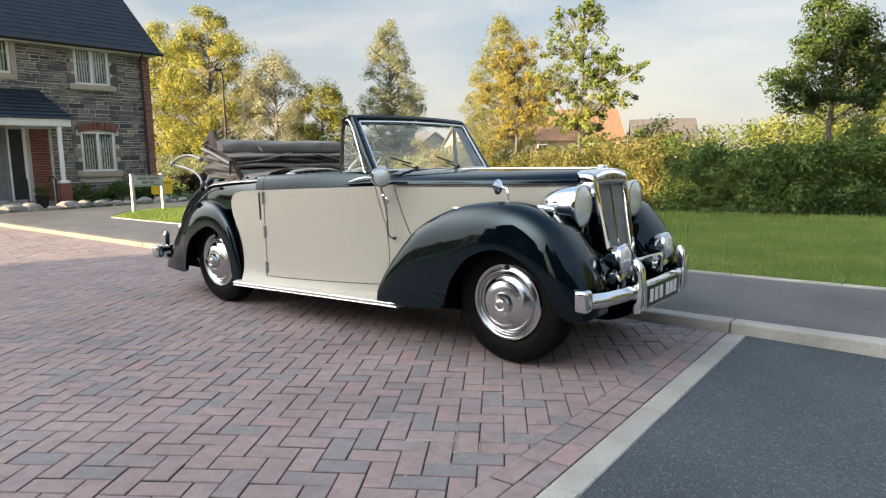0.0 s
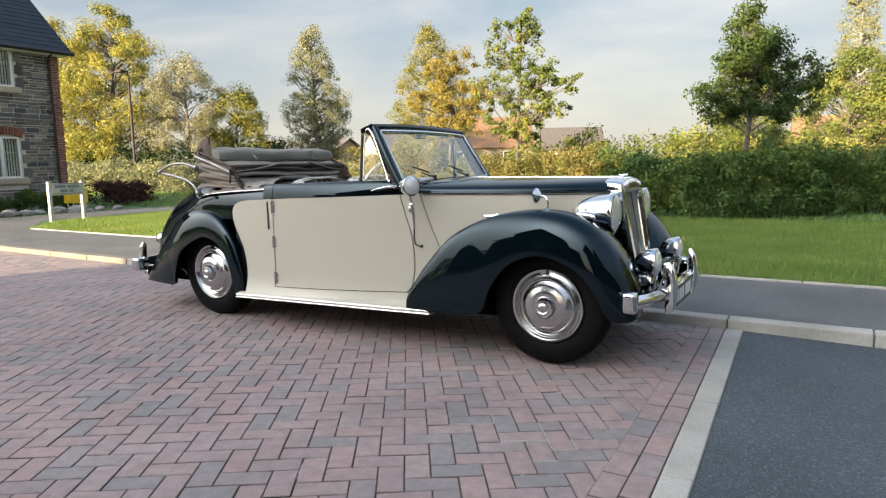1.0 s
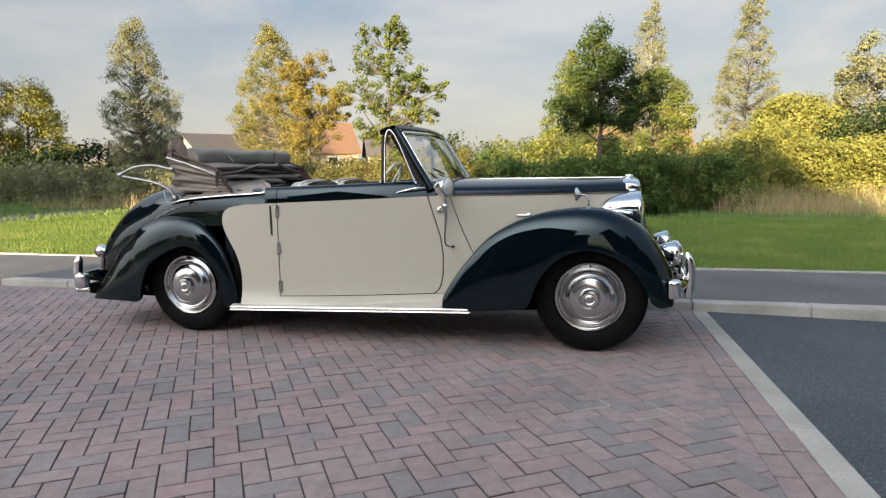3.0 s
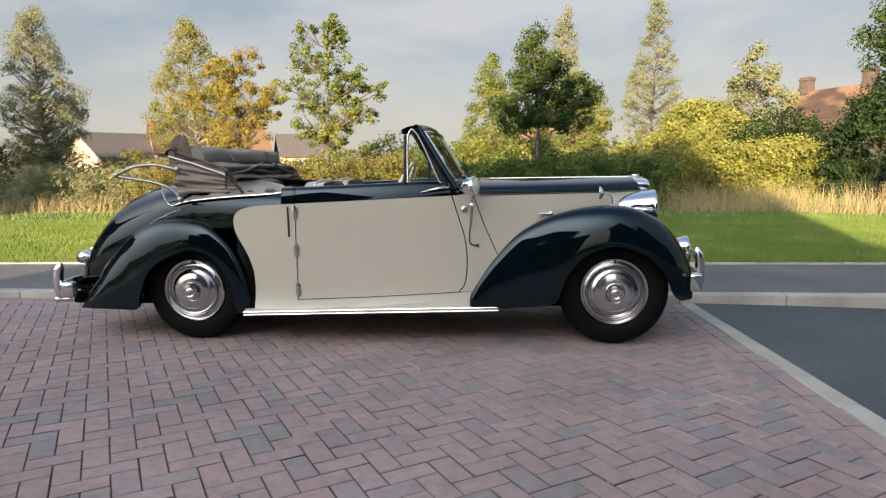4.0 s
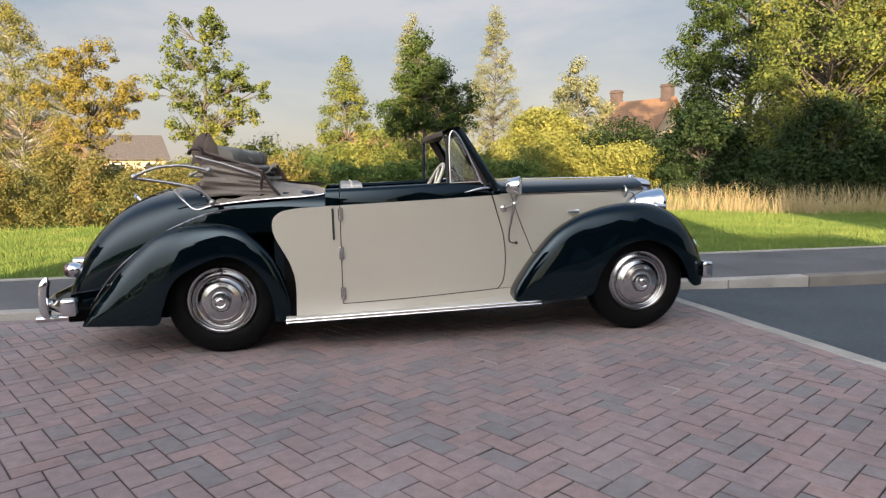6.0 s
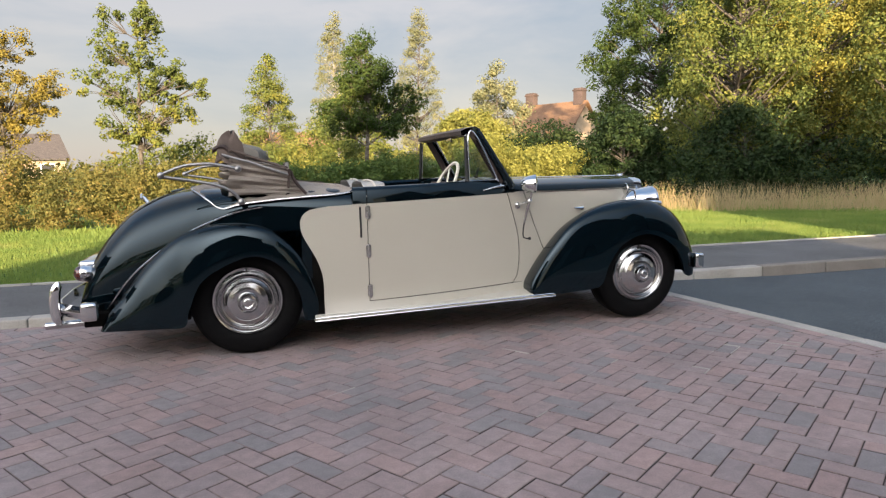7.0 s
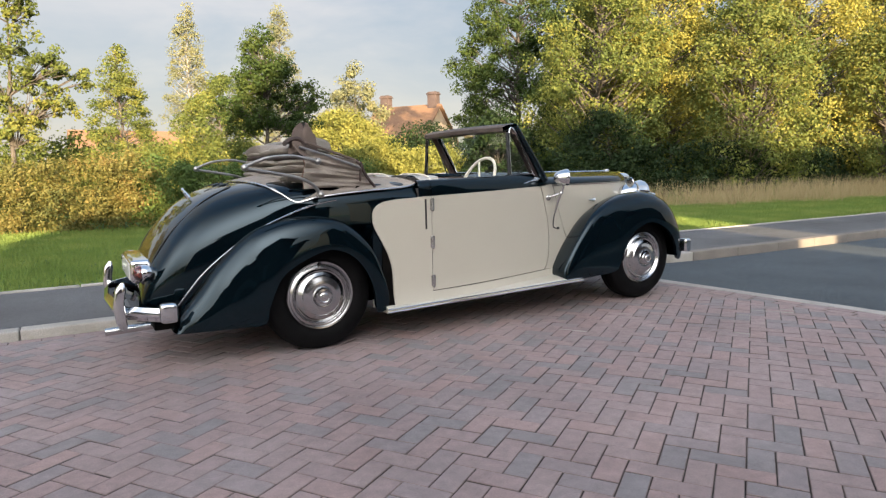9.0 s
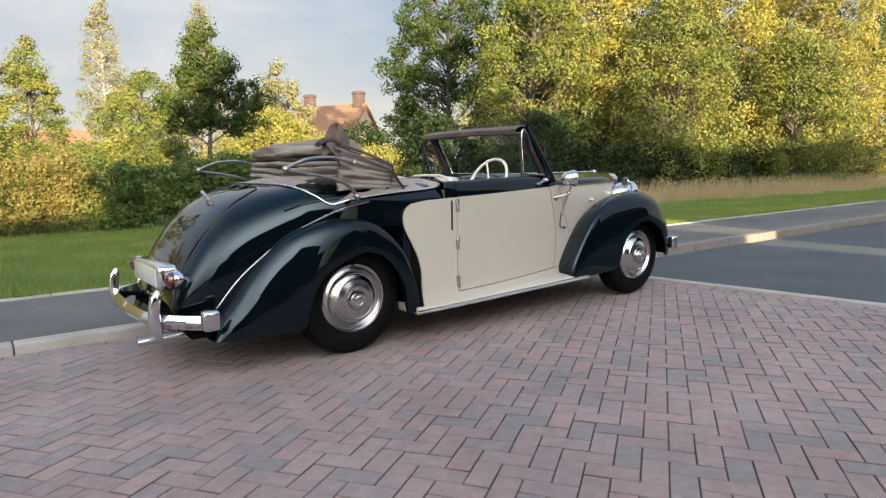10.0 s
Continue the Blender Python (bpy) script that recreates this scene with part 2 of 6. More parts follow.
def asphalt_material(name, stops, patch):
    """Stone chippings in bitumen: each chip its own grey, with worn patches over it."""
    m, n, l, b = material(name)
    tc = n.new("ShaderNodeTexCoord")
    vo = n.new("ShaderNodeTexVoronoi")
    vo.inputs["Scale"].default_value = 130.0
    vo.inputs["Randomness"].default_value = 1.0
    big = noise_node(n, 0.9, 5)
    l.new(tc.outputs["Object"], vo.inputs["Vector"])
    l.new(tc.outputs["Object"], big.inputs["Vector"])
    sep = n.new("ShaderNodeSeparateColor")
    l.new(vo.outputs["Color"], sep.inputs["Color"])
    r = ramp_node(n, stops)
    l.new(sep.outputs["Red"], r.inputs["Fac"])
    mx = n.new("ShaderNodeMix")
    mx.data_type, mx.blend_type = "RGBA", "SOFT_LIGHT"
    mx.inputs["Factor"].default_value = patch
    l.new(r.outputs["Color"], mx.inputs["A"])
    l.new(big.outputs["Fac"], mx.inputs["B"])
    l.new(mx.outputs["Result"], b.inputs["Base Color"])
    b.inputs["Roughness"].default_value = 0.8
    bp = n.new("ShaderNodeBump")
    bp.inputs["Strength"].default_value, bp.inputs["Distance"].default_value = 0.9, 0.006
    l.new(vo.outputs["Distance"], bp.inputs["Height"])
    bp.invert = True
    l.new(bp.outputs["Normal"], b.inputs["Normal"])
    return m


ASPHALT = asphalt_material("road_asphalt", [(0.0, (0.0300, 0.0385, 0.0460)), (0.55, (0.0420, 0.0540, 0.0640)), (0.85, (0.0560, 0.0710, 0.0830)), (1.0, (0.0980, 0.1180, 0.1330))], 0.6)
FOOTWAY = asphalt_material("footway_asphalt", [(0.0, (0.0640, 0.0650, 0.0680)), (0.6, (0.0860, 0.0865, 0.0890)), (1.0, (0.1180, 0.1170, 0.1180))], 0.8)
CONCRETE = surface("kerb_concrete", (0.2303, 0.2173, 0.1945), (0.3321, 0.3142, 0.2870), 2.5, 0.85, 0.35, 120, fine=0.5, dist=0.003)
# kerb concrete darkened in colour to offset direct sun on the lit stones
KERB_LIT = surface("sunlit_kerb_concrete", (0.125, 0.112, 0.098), (0.165, 0.148, 0.13), 2.5, 0.9, 0.35, 120, fine=0.5, dist=0.003)
EARTH = surface("grass_ground", (0.0357, 0.0900, 0.0180), (0.0706, 0.1500, 0.0300), 0.8, 0.95, 0.6, 25, fine=0.6, dist=0.03)
GRASS = leaf_material("grass_blades", [(0.0, (0.1229, 0.1914, 0.0467)), (0.5, (0.1602, 0.2243, 0.0550)), (0.85, (0.2137, 0.2627, 0.0688)), (1.0, (0.3206, 0.3064, 0.1374))], 0.35)
DRYGRASS = leaf_material("dry_grass", [(0.0, (0.286, 0.221, 0.117)), (0.6, (0.416, 0.325, 0.182)), (1.0, (0.208, 0.195, 0.078))], 0.3)
BARK = surface("bark", (0.05, 0.042, 0.034), (0.12, 0.105, 0.088), 9, 0.9, 0.8, 40, dist=0.02)
PALEBARK = surface("pale_bark", (0.2, 0.19, 0.17), (0.33, 0.31, 0.28), 7, 0.85, 0.5, 30, dist=0.01)
STONE = brick_material("grey_rubble_stone", [(0.0, (0.0650, 0.0637, 0.0666)), (0.3, (0.1950, 0.1755, 0.1510)), (0.5, (0.0494, 0.0494, 0.0538)), (0.7, (0.2600, 0.2210, 0.1792)), (0.85, (0.0910, 0.0884, 0.0896)), (1.0, (0.1625, 0.1469, 0.1306))], 0.9)
MORTAR = surface("wall_mortar", (0.4500, 0.4188, 0.3750), (0.5750, 0.5437, 0.5000), 5, 0.95, 0.3, 80)
REDBRICK = brick_material("red_brick", [(0.0, (0.2125, 0.0808, 0.0522)), (0.5, (0.1615, 0.0570, 0.0427)), (1.0, (0.2550, 0.1140, 0.0760))], 0.85)
DULLBRICK = brick_material("dull_brick", [(0.0, (0.0780, 0.0542, 0.0468)), (0.5, (0.0624, 0.0433, 0.0396)), (1.0, (0.0936, 0.0638, 0.0562))], 0.85)
SLATE = surface("roof_slate", (0.0117, 0.0180, 0.0272), (0.0234, 0.0345, 0.0480), 3, 0.75, 0.2, 40, spec=0.2)
SANDSTONE = surface("sandstone", (0.36, 0.3, 0.22), (0.46, 0.39, 0.3), 4, 0.85, 0.2, 60)
GREYDOOR = surface("grey_door_paint", (0.16, 0.17, 0.18), (0.2, 0.21, 0.22), 3, 0.4, 0.02, 100)
BLIND = surface("white_blinds", (0.7, 0.7, 0.68), (0.8, 0.8, 0.78), 3, 0.7, 0.0)
# near-black colour stands for the shade of rooms behind windows
DARKROOM = surface("unlit_room_shade", (0.02, 0.02, 0.022), (0.04, 0.04, 0.042), 1, 0.9, 0.0)
ROCK = surface("garden_boulder", (0.1870, 0.1680, 0.1512), (0.3400, 0.3108, 0.2772), 6, 0.9, 0.6, 20, dist=0.03)
YELLOW = surface("yellow_plastic", (0.7, 0.42, 0.02), (0.8, 0.5, 0.03), 4, 0.45, 0.05, 50)
ORANGETILE = surface("orange_roof_tile", (0.1510, 0.0809, 0.0447), (0.1968, 0.1102, 0.0596), 5, 0.8, 0.4, 12, dist=0.05)
GREYTILE = surface("grey_roof_tile", (0.0600, 0.0527, 0.0510), (0.1020, 0.0868, 0.0816), 5, 0.8, 0.4, 12, dist=0.05)
RENDER_WALL = surface("pale_house_wall", (0.3375, 0.2520, 0.1755), (0.4200, 0.3220, 0.2340), 2, 0.9, 0.2, 20)
HILL = surface("far_hill", (0.045, 0.06, 0.045), (0.07, 0.085, 0.06), 0.05, 1.0, 0.0)
L_YELLOW = leaf_material("yellow_green_leaves", [(0.0, (0.0907, 0.1087, 0.0371)), (0.3, (0.1692, 0.1796, 0.0466)), (0.6, (0.2961, 0.2720, 0.0596)), (1.0, (0.4350, 0.3482, 0.0671))])
L_ORANGE = leaf_material("orange_leaves", [(0.0, (0.1744, 0.1596, 0.0361)), (0.5, (0.2616, 0.2023, 0.0451)), (1.0, (0.1220, 0.1383, 0.0540))])
L_OAK = leaf_material("oak_leaves", [(0.0, (0.0269, 0.0504, 0.0154)), (0.5, (0.0538, 0.0840, 0.0220)), (1.0, (0.1008, 0.1232, 0.0275))])
L_DARK = leaf_material("dark_green_leaves", [(0.0, (0.0499, 0.0914, 0.0281)), (0.6, (0.0998, 0.1522, 0.0400)), (1.0, (0.1872, 0.2030, 0.0499))])
# near-black leaf colour carries the deep shade under the trees
L_SHADED = leaf_material("shade_dark_leaves", [(0.0, (0.009, 0.02, 0.008)), (0.6, (0.02, 0.036, 0.012)), (1.0, (0.04, 0.055, 0.016))], 0.15)
L_SCRUB = leaf_material("pale_yellow_scrub_leaves", [(0.0, (0.0934, 0.1129, 0.0301)), (0.5, (0.2193, 0.2207, 0.0538)), (1.0, (0.3455, 0.3284, 0.0914))])
L_GREEN = leaf_material("mid_green_leaves", [(0.0, (0.0578, 0.0848, 0.0270)), (0.5, (0.1313, 0.1590, 0.0405)), (1.0, (0.2678, 0.2491, 0.0567))])
L_SILVER = leaf_material("silver_green_leaves", [(0.0, (0.1310, 0.1485, 0.0852)), (0.6, (0.2097, 0.2129, 0.1136)), (1.0, (0.3145, 0.2831, 0.1278))])
L_RED = leaf_material("dark_red_leaves", [(0.0, (0.03, 0.012, 0.014)), (0.5, (0.06, 0.022, 0.022)), (1.0, (0.1, 0.045, 0.03))], 0.2)
L_OLIVE = leaf_material("olive_birch_leaves", [(0.0, (0.1159, 0.1272, 0.0360)), (0.5, (0.1932, 0.1855, 0.0540)), (1.0, (0.2801, 0.2491, 0.0840))])
L_HEDGE = leaf_material("hedge_leaves", [(0.0, (0.0548, 0.0740, 0.0282)), (0.4, (0.1368, 0.1347, 0.0424)), (0.75, (0.2097, 0.1738, 0.0535)), (1.0, (0.2463, 0.1434, 0.0635))])
L_WHITE = leaf_material("pale_willow_leaves", [(0.0, (0.17, 0.17, 0.11)), (0.6, (0.28, 0.27, 0.17)), (1.0, (0.38, 0.36, 0.24))])

# ---- geometry helpers ----
def part(name, geo, mat, parent=None, label="", smooth=True, sharp=38.0, kind=""):
    """One mesh object from (verts, faces), under a thing or a part."""
    me = bpy.data.meshes.new(name)
    me.from_pydata(geo[0], [], geo[1])
    me.materials.append(mat)
    if smooth:
        me.polygons.foreach_set("use_smooth", [True] * len(me.polygons))
        me.set_sharp_from_angle(angle=radians(sharp))
    me.update()
    ob = new(name, me)
    if parent:
        ob.parent = parent
        if parent.type == "EMPTY":
            ob.matrix_parent_inverse = Matrix.Translation(parent.location).inverted()
    return tagged(ob, label, kind=kind)


def thing(name, place, label, category, group="", kind=""):
    e = new(name)
    e.location = place
    e.empty_display_size = 0.2
    return tagged(e, label, category, group, kind)


def join(*geos):
    v, f = [], []
    for gv, gf in geos:
        k = len(v)
        v += [tuple(p) for p in gv]
        f += [tuple(i + k for i in q) for q in gf]
    return v, f


def moved(geo, m):
    return [tuple(m @ Vector(p)) for p in geo[0]], geo[1]


YC = 0.78


def mirrored(geo):
    return [(x, 2 * YC - y, z) for x, y, z in geo[0]], [tuple(reversed(q)) for q in geo[1]]


def both(name, geo, mat, parent, label=""):
    """A part and its twin on the car's other flank."""
    return part(name, geo, mat, parent, label), part(name, mirrored(geo), mat, parent, label)


def grid(rows, close_u=False, close_v=False):
    n, m = len(rows), len(rows[0])
    f = []
    for i in range(n if close_u else n - 1):
        for j in range(m if close_v else m - 1):
            a, b2 = i, (i + 1) % n
            c, d = j, (j + 1) % m
            f.append((a * m + c, a * m + d, b2 * m + d, b2 * m + c))
    return [tuple(p) for r in rows for p in r], f


def flipped(geo):
    return geo[0], [tuple(reversed(q)) for q in geo[1]]


def interp(x, pts):
    return float(np.interp(x, [p[0] for p in pts], [p[1] for p in pts]))


def curve_points(pts, n):
    """n points along a smooth (Catmull-Rom) line through pts."""
    p = np.array(pts, float)
    p = np.vstack([2 * p[0] - p[1], p, 2 * p[-1] - p[-2]])
    out = []
    k = len(pts) - 1
    for s in np.linspace(0, k, n):
        i = min(int(s), k - 1)
        t = s - i
        a, b2, c, d = p[i:i + 4]
        out.append(0.5 * (2 * b2 + (c - a) * t + (2 * a - 5 * b2 + 4 * c - d) * t * t + (3 * b2 - a - 3 * c + d) * t ** 3))
    return np.array(out)


def tube(path, r, n=10, closed=False, flat=1.0):
    p = [Vector(q) for q in path]
    k = len(p)
    rr = r if isinstance(r, (list, tuple)) else [r] * k
    rows, up = [], None
    for i in range(k):
        if closed:
            d = p[(i + 1) % k] - p[i - 1]
        else:
            d = p[min(i + 1, k - 1)] - p[max(i - 1, 0)]
        d.normalize()
        if up is None:
            up = Vector((0, 0, 1)) if abs(d.z) < 0.9 else Vector((1, 0, 0))
        s = d.cross(up).normalized()
        up = s.cross(d).normalized()
        rows.append([p[i] + s * (math.cos(a) * rr[i]) + up * (math.sin(a) * rr[i] * flat) for a in [2 * math.pi * j / n for j in range(n)]])
    v, f = grid(rows, closed, True)
    if not closed:
        f = f + [tuple(range(n - 1, -1, -1)), tuple(range((k - 1) * n, k * n))]
    return v, f


def lathe(profile, m, n=40):
    """Profile of (radius, height) turned round z, placed by m."""
    rows = [[m @ Vector((r * math.cos(2 * math.pi * j / n), r * math.sin(2 * math.pi * j / n), h)) for j in range(n)] for r, h in profile]
    v, f = grid(rows, False, True)
    return v, f


def block(x0, x1, y0, y1, z0, z1, bevel=0.0, seg=2):
    bm = bmesh.new()
    bmesh.ops.create_cube(bm, size=1.0)
    for q in bm.verts:
        q.co = ((x0 + x1) / 2 + q.co.x * (x1 - x0), (y0 + y1) / 2 + q.co.y * (y1 - y0), (z0 + z1) / 2 + q.co.z * (z1 - z0))
    if bevel:
        bmesh.ops.bevel(bm, geom=bm.edges[:], offset=bevel, segments=seg, profile=0.6, affect="EDGES", clamp_overlap=True)
    bm.verts.index_update()
    g = [tuple(q.co) for q in bm.verts], [tuple(q.index for q in fc.verts) for fc in bm.faces]
    bm.free()
    return g


def prism(outline, z0, z1, bevel=0.0):
    """A flat outline (x, y) raised from z0 to z1, its top edge chamfered."""
    n = len(outline)
    area = sum(outline[i][0] * outline[(i + 1) % n][1] - outline[(i + 1) % n][0] * outline[i][1] for i in range(n))
    o = outline if area > 0 else outline[::-1]
    cx, cy = sum(p[0] for p in o) / n, sum(p[1] for p in o) / n
    v = [(x, y, z0) for x, y in o] + [(x, y, z1 - bevel) for x, y in o]
    f = [tuple(range(n - 1, -1, -1))] + [(i, (i + 1) % n, n + (i + 1) % n, n + i) for i in range(n)]
    if bevel:
        for x, y in o:
            d = Vector((cx - x, cy - y)).normalized() * bevel * 1.4
            v.append((x + d.x, y + d.y, z1))
        f += [(n + i, n + (i + 1) % n, 2 * n + (i + 1) % n, 2 * n + i) for i in range(n)]
        f.append(tuple(range(2 * n, 3 * n)))
    else:
        f.append(tuple(range(n, 2 * n)))
    return v, f


def rimmed(geo, shift):
    """Adds an edge of the given depth round an open patch."""
    v, f = list(geo[0]), list(geo[1])
    count = {}
    for q in f:
        for a, b2 in zip(q, q[1:] + q[:1]):
            count[(a, b2)] = 1
    low = {}
    for a, b2 in list(count):
        if (b2, a) not in count:
            for i in (a, b2):
                if i not in low:
                    low[i] = len(v)
                    v.append(tuple(Vector(v[i]) + Vector(shift)))
            f.append((b2, a, low[a], low[b2]))
    return v, f


def smoothed(points, spread=0.035):
    """A line through (x, value) pairs with its corners rounded off."""
    p = np.array(points, float)
    x = np.linspace(p[0, 0], p[-1, 0], 401)
    v = np.interp(x, p[:, 0], p[:, 1])
    k = np.exp(-0.5 * (np.arange(-60, 61) / (spread * 400)) ** 2)
    pad = np.concatenate([2 * v[0] - v[60:0:-1], v, 2 * v[-1] - v[-2:-62:-1]])
    v = np.convolve(pad, k / k.sum(), "valid")
    return lambda q: float(np.interp(q, x, v))

# ---- ground ----
KERB_Y, PATH_Y0, PATH_Y1, EDGE_X = 1.62, 1.77, 3.45, 3.75
# one sheet to the horizon: low under the carriageways, then the verge, then flat land
ys = [-400, -60, 0, 3.4, 3.5, 6, 9, 14, 20, 40, 100, 700]
xs = [-500, -100, -40, -14, -9, 0, 6, 12, 20, 40, 100, 500]
rows = [[(x, y, -0.2 if y < 3.45 else (-0.003 if y < 30 else -0.2)) for y in ys] for x in xs]
tagged(part("ground", flipped(grid(rows)), EARTH, smooth=False), "short green autumn grass verge", kind="structure")


def fall(y):
    """The paving falls gently to the kerb."""
    return -0.062 * min(1.0, max(0.0, (y + 1.6) / 3.22))


def edge_x(y):
    """Inner line of the channel stones, slightly askew to the kerb."""
    return EDGE_X - 0.0405 * y


SKEW = math.atan(0.0405)
rows = []
for d in (0.12, 0.3, 0.6, 0.9, 1.5, 2.1, 4, 10, 40):
    z = interp(d, [(0.12, -0.004), (0.9, -0.02), (2.1, -0.05), (10, -0.07), (40, -0.07)])
    rows.append([(edge_x(y) + d, y, fall(y) + z) for y in (1.68, 1.3, 0.6, 0, -0.8, -1.6, -2.4, -5, -12, -40)])
tagged(part("road", grid(rows), ASPHALT), "dark grey tarmac road beside the paving", kind="structure")
tagged(part("pavement", prism([(-9.2, PATH_Y0), (60, PATH_Y0), (60, PATH_Y1), (-9.6, PATH_Y1), (-11.4, 4.6), (-11.8, 7), (-11.8, 14.5), (-13.6, 14.5), (-13.6, 2.2), (-40, 2.2), (-40, PATH_Y0)], -0.2, 0.004), FOOTWAY, smooth=False), "dark tarmac footway", kind="structure")
kerb = thing("kerb", (0, KERB_Y, 0), "pale concrete kerb along the footway", "kerb", kind="structure")
for i, x in enumerate(np.arange(-16.435, 30.0, 0.915)):
    j = random.uniform(-0.002, 0.002)
    # stones beyond the shade take the darker sunlit copy
    part("kerb_stone", block(x, x + 0.909, KERB_Y + j, PATH_Y0 - 0.002, -0.25, 0.01 + j, 0.016, 3), CONCRETE if -4.4 < x < 5.0 else KERB_LIT, kerb)
edging = thing("path_edging", (0, PATH_Y1, 0), "thin concrete edging between footway and grass", "edging", kind="structure")
for x in np.arange(-9.6, 40.0, 0.915):
    part("edging_stone", block(x, x + 0.907, PATH_Y1 - 0.002, PATH_Y1 + 0.05, -0.1, 0.024 + random.uniform(-0.004, 0.004), 0.008, 1), CONCRETE, edging)
channel = thing("channel", (EDGE_X, 0, 0), "pale concrete channel stones between paving and tarmac", "edging", kind="structure")
for i, y in enumerate(np.arange(-1.03 - 9 * 0.915, KERB_Y, 0.915)):
    y1 = min(y + 0.908, KERB_Y - 0.004)
    if y1 - y > 0.1:
        g = block(-0.002, 0.118, 0, y1 - y, -0.2, 0.003, 0.006, 1)
        tilt = math.degrees(math.atan2(fall(y1) - fall(y), y1 - y))
        part("channel_stone", moved(g, Matrix.Translation((edge_x(y), y, fall(y) + random.uniform(-0.001, 0.002))) @ pose(0, 0, 0, tilt, 0, math.degrees(SKEW))), CONCRETE, channel)

# ---- house with rubble-stone front ----
HX = -16.3
house = thing("house", (HX, 4.0, 0.0), "two-storey grey rubble-stone house with slate roof", "house")
HOLES = [(5.72, 6.72, 3.6, 4.68), (5.72, 6.72, 0.96, 2.17), (2.9, 4.02, 3.76, 4.7)]


def holed_wall(x0, x1, y0, y1, z0, z1, holes):
    """A wall built up round its openings."""
    yy = sorted({y0, y1, *[h for q in holes for h in q[:2]]})
    zz = sorted({z0, z1, *[h for q in holes for h in q[2:]]})
    out = []
    for a, b2 in zip(yy, yy[1:]):
        for c, d in zip(zz, zz[1:]):
            if not any(h[0] <= (a + b2) / 2 <= h[1] and h[2] <= (c + d) / 2 <= h[3] for h in holes):
                out.append(block(x0, x1, a, b2, c, d))
    return join(*out)


part("wall", join(holed_wall(HX - 0.36, HX + 0.004, -4.0, 8.0, -0.2, 4.75, HOLES), block(HX - 8, HX - 7.7, -4.0, 8.0, -0.2, 4.75), block(HX - 7.7, HX - 0.36, 7.7, 8.0, -0.2, 4.75), block(HX - 7.7, HX - 0.36, -4.0, -3.7, -0.2, 4.75)), MORTAR, house, "mortared rubble wall")
rng = random.Random(11)
OPEN = [(5.62, 6.82, 3.44, 4.72), (5.6, 6.86, 0.72, 2.24), (2.7, 4.16, 3.6, 4.75), (2.9, 4.9, -0.2, 2.5)]
v, f = [], []


def stone_block(x0, y0, y1, z0, z1, out):
    b2 = 0.012
    k = len(v)
    for dx, e in ((0, 0), (out - 0.008, 0), (out, b2)):
        v.extend([(x0 + dx, y0 + e, z0 + e), (x0 + dx, y1 - e, z0 + e), (x0 + dx, y1 - e, z1 - e), (x0 + dx, y0 + e, z1 - e)])
    for r in (0, 4):
        f.extend([(k + r + i, k + r + (i + 1) % 4, k + r + 4 + (i + 1) % 4, k + r + 4 + i) for i in range(4)])
    f.append((k + 8, k + 9, k + 10, k + 11))


picked = []
z = 0.1
while z < 4.72:
    h = rng.choice((0.06, 0.075, 0.09, 0.11, 0.15))
    y = -1.0
    while y < 7.72:
        ln = rng.uniform(0.14, 0.52)
        y1 = min(y + ln, 7.74)
        for a, b2, c, d in OPEN:
            if y1 > a > y and z + h > c and z < d:
                y1 = a
        if y1 - y > 0.05 and not any(y1 > a + 0.001 and y < b2 - 0.001 and z + h > c + 0.03 and z < d - 0.03 for a, b2, c, d in OPEN):
            k0, m0 = len(v), len(f)
            stone_block(HX - 0.032, y + rng.uniform(0.006, 0.014), y1 - 0.008, z + rng.uniform(0.006, 0.014), min(z + h, 4.74) - 0.007, rng.uniform(0.042, 0.066))
            if y > 4.9 and z < 3.1 and len(picked) < 300:
                picked.append((v[k0:], [tuple(q - k0 for q in fc) for fc in f[m0:]]))
                del v[k0:], f[m0:]
        y = y1
        for a, b2, c, d in OPEN:
            if a - 0.001 <= y < b2 and z + h > c + 0.03 and z < d - 0.03:
                y = b2
    z += h
part("rubble_stone", (v, f), STONE, house, kind="stuff", smooth=False)
for g in picked:
    part("stone", g, STONE, house, smooth=False)
v, f = [], []
z = 0.05
row = 0
while z < 4.7:
    y = 7.76
    for q in ((0.2, 0.1) if row % 2 else (0.1, 0.2)):
        stone_block(HX - 0.032, y + 0.004, min(y + q, 8.04), z + 0.005, z + 0.072, 0.045)
        y += q
    row += 1
    z += 0.075
for z in np.arange(0.05, 2.2, 0.075):
    for y, q in ((4.32, 0.2), (4.52, 0.2), (4.72, 0.1)) if int(z / 0.075) % 2 else ((4.32, 0.1), (4.42, 0.2), (4.62, 0.2)):
        stone_block(HX - 0.03, y, y + q - 0.008, z, z + 0.068, 0.07)
part("brick_quoin", (v, f), REDBRICK, house, "red brick corner", kind="stuff", smooth=False)
part("brick_arch", join(*[moved(block(-0.05, 0.05, -0.032, 0.032, 0.0, 0.22, 0.006, 1), Matrix.Translation((HX + 0.02, 6.23 + 0.6 * math.sin(a) * 1.02, 2.17 + 0.13 * math.cos(a * 1.2) - 0.06)) @ pose(0, 0, 0, -math.degrees(a) * 0.35, 0, 0)) for a in np.linspace(-1.0, 1.0, 17)]), REDBRICK, house, "red brick arch over the window")


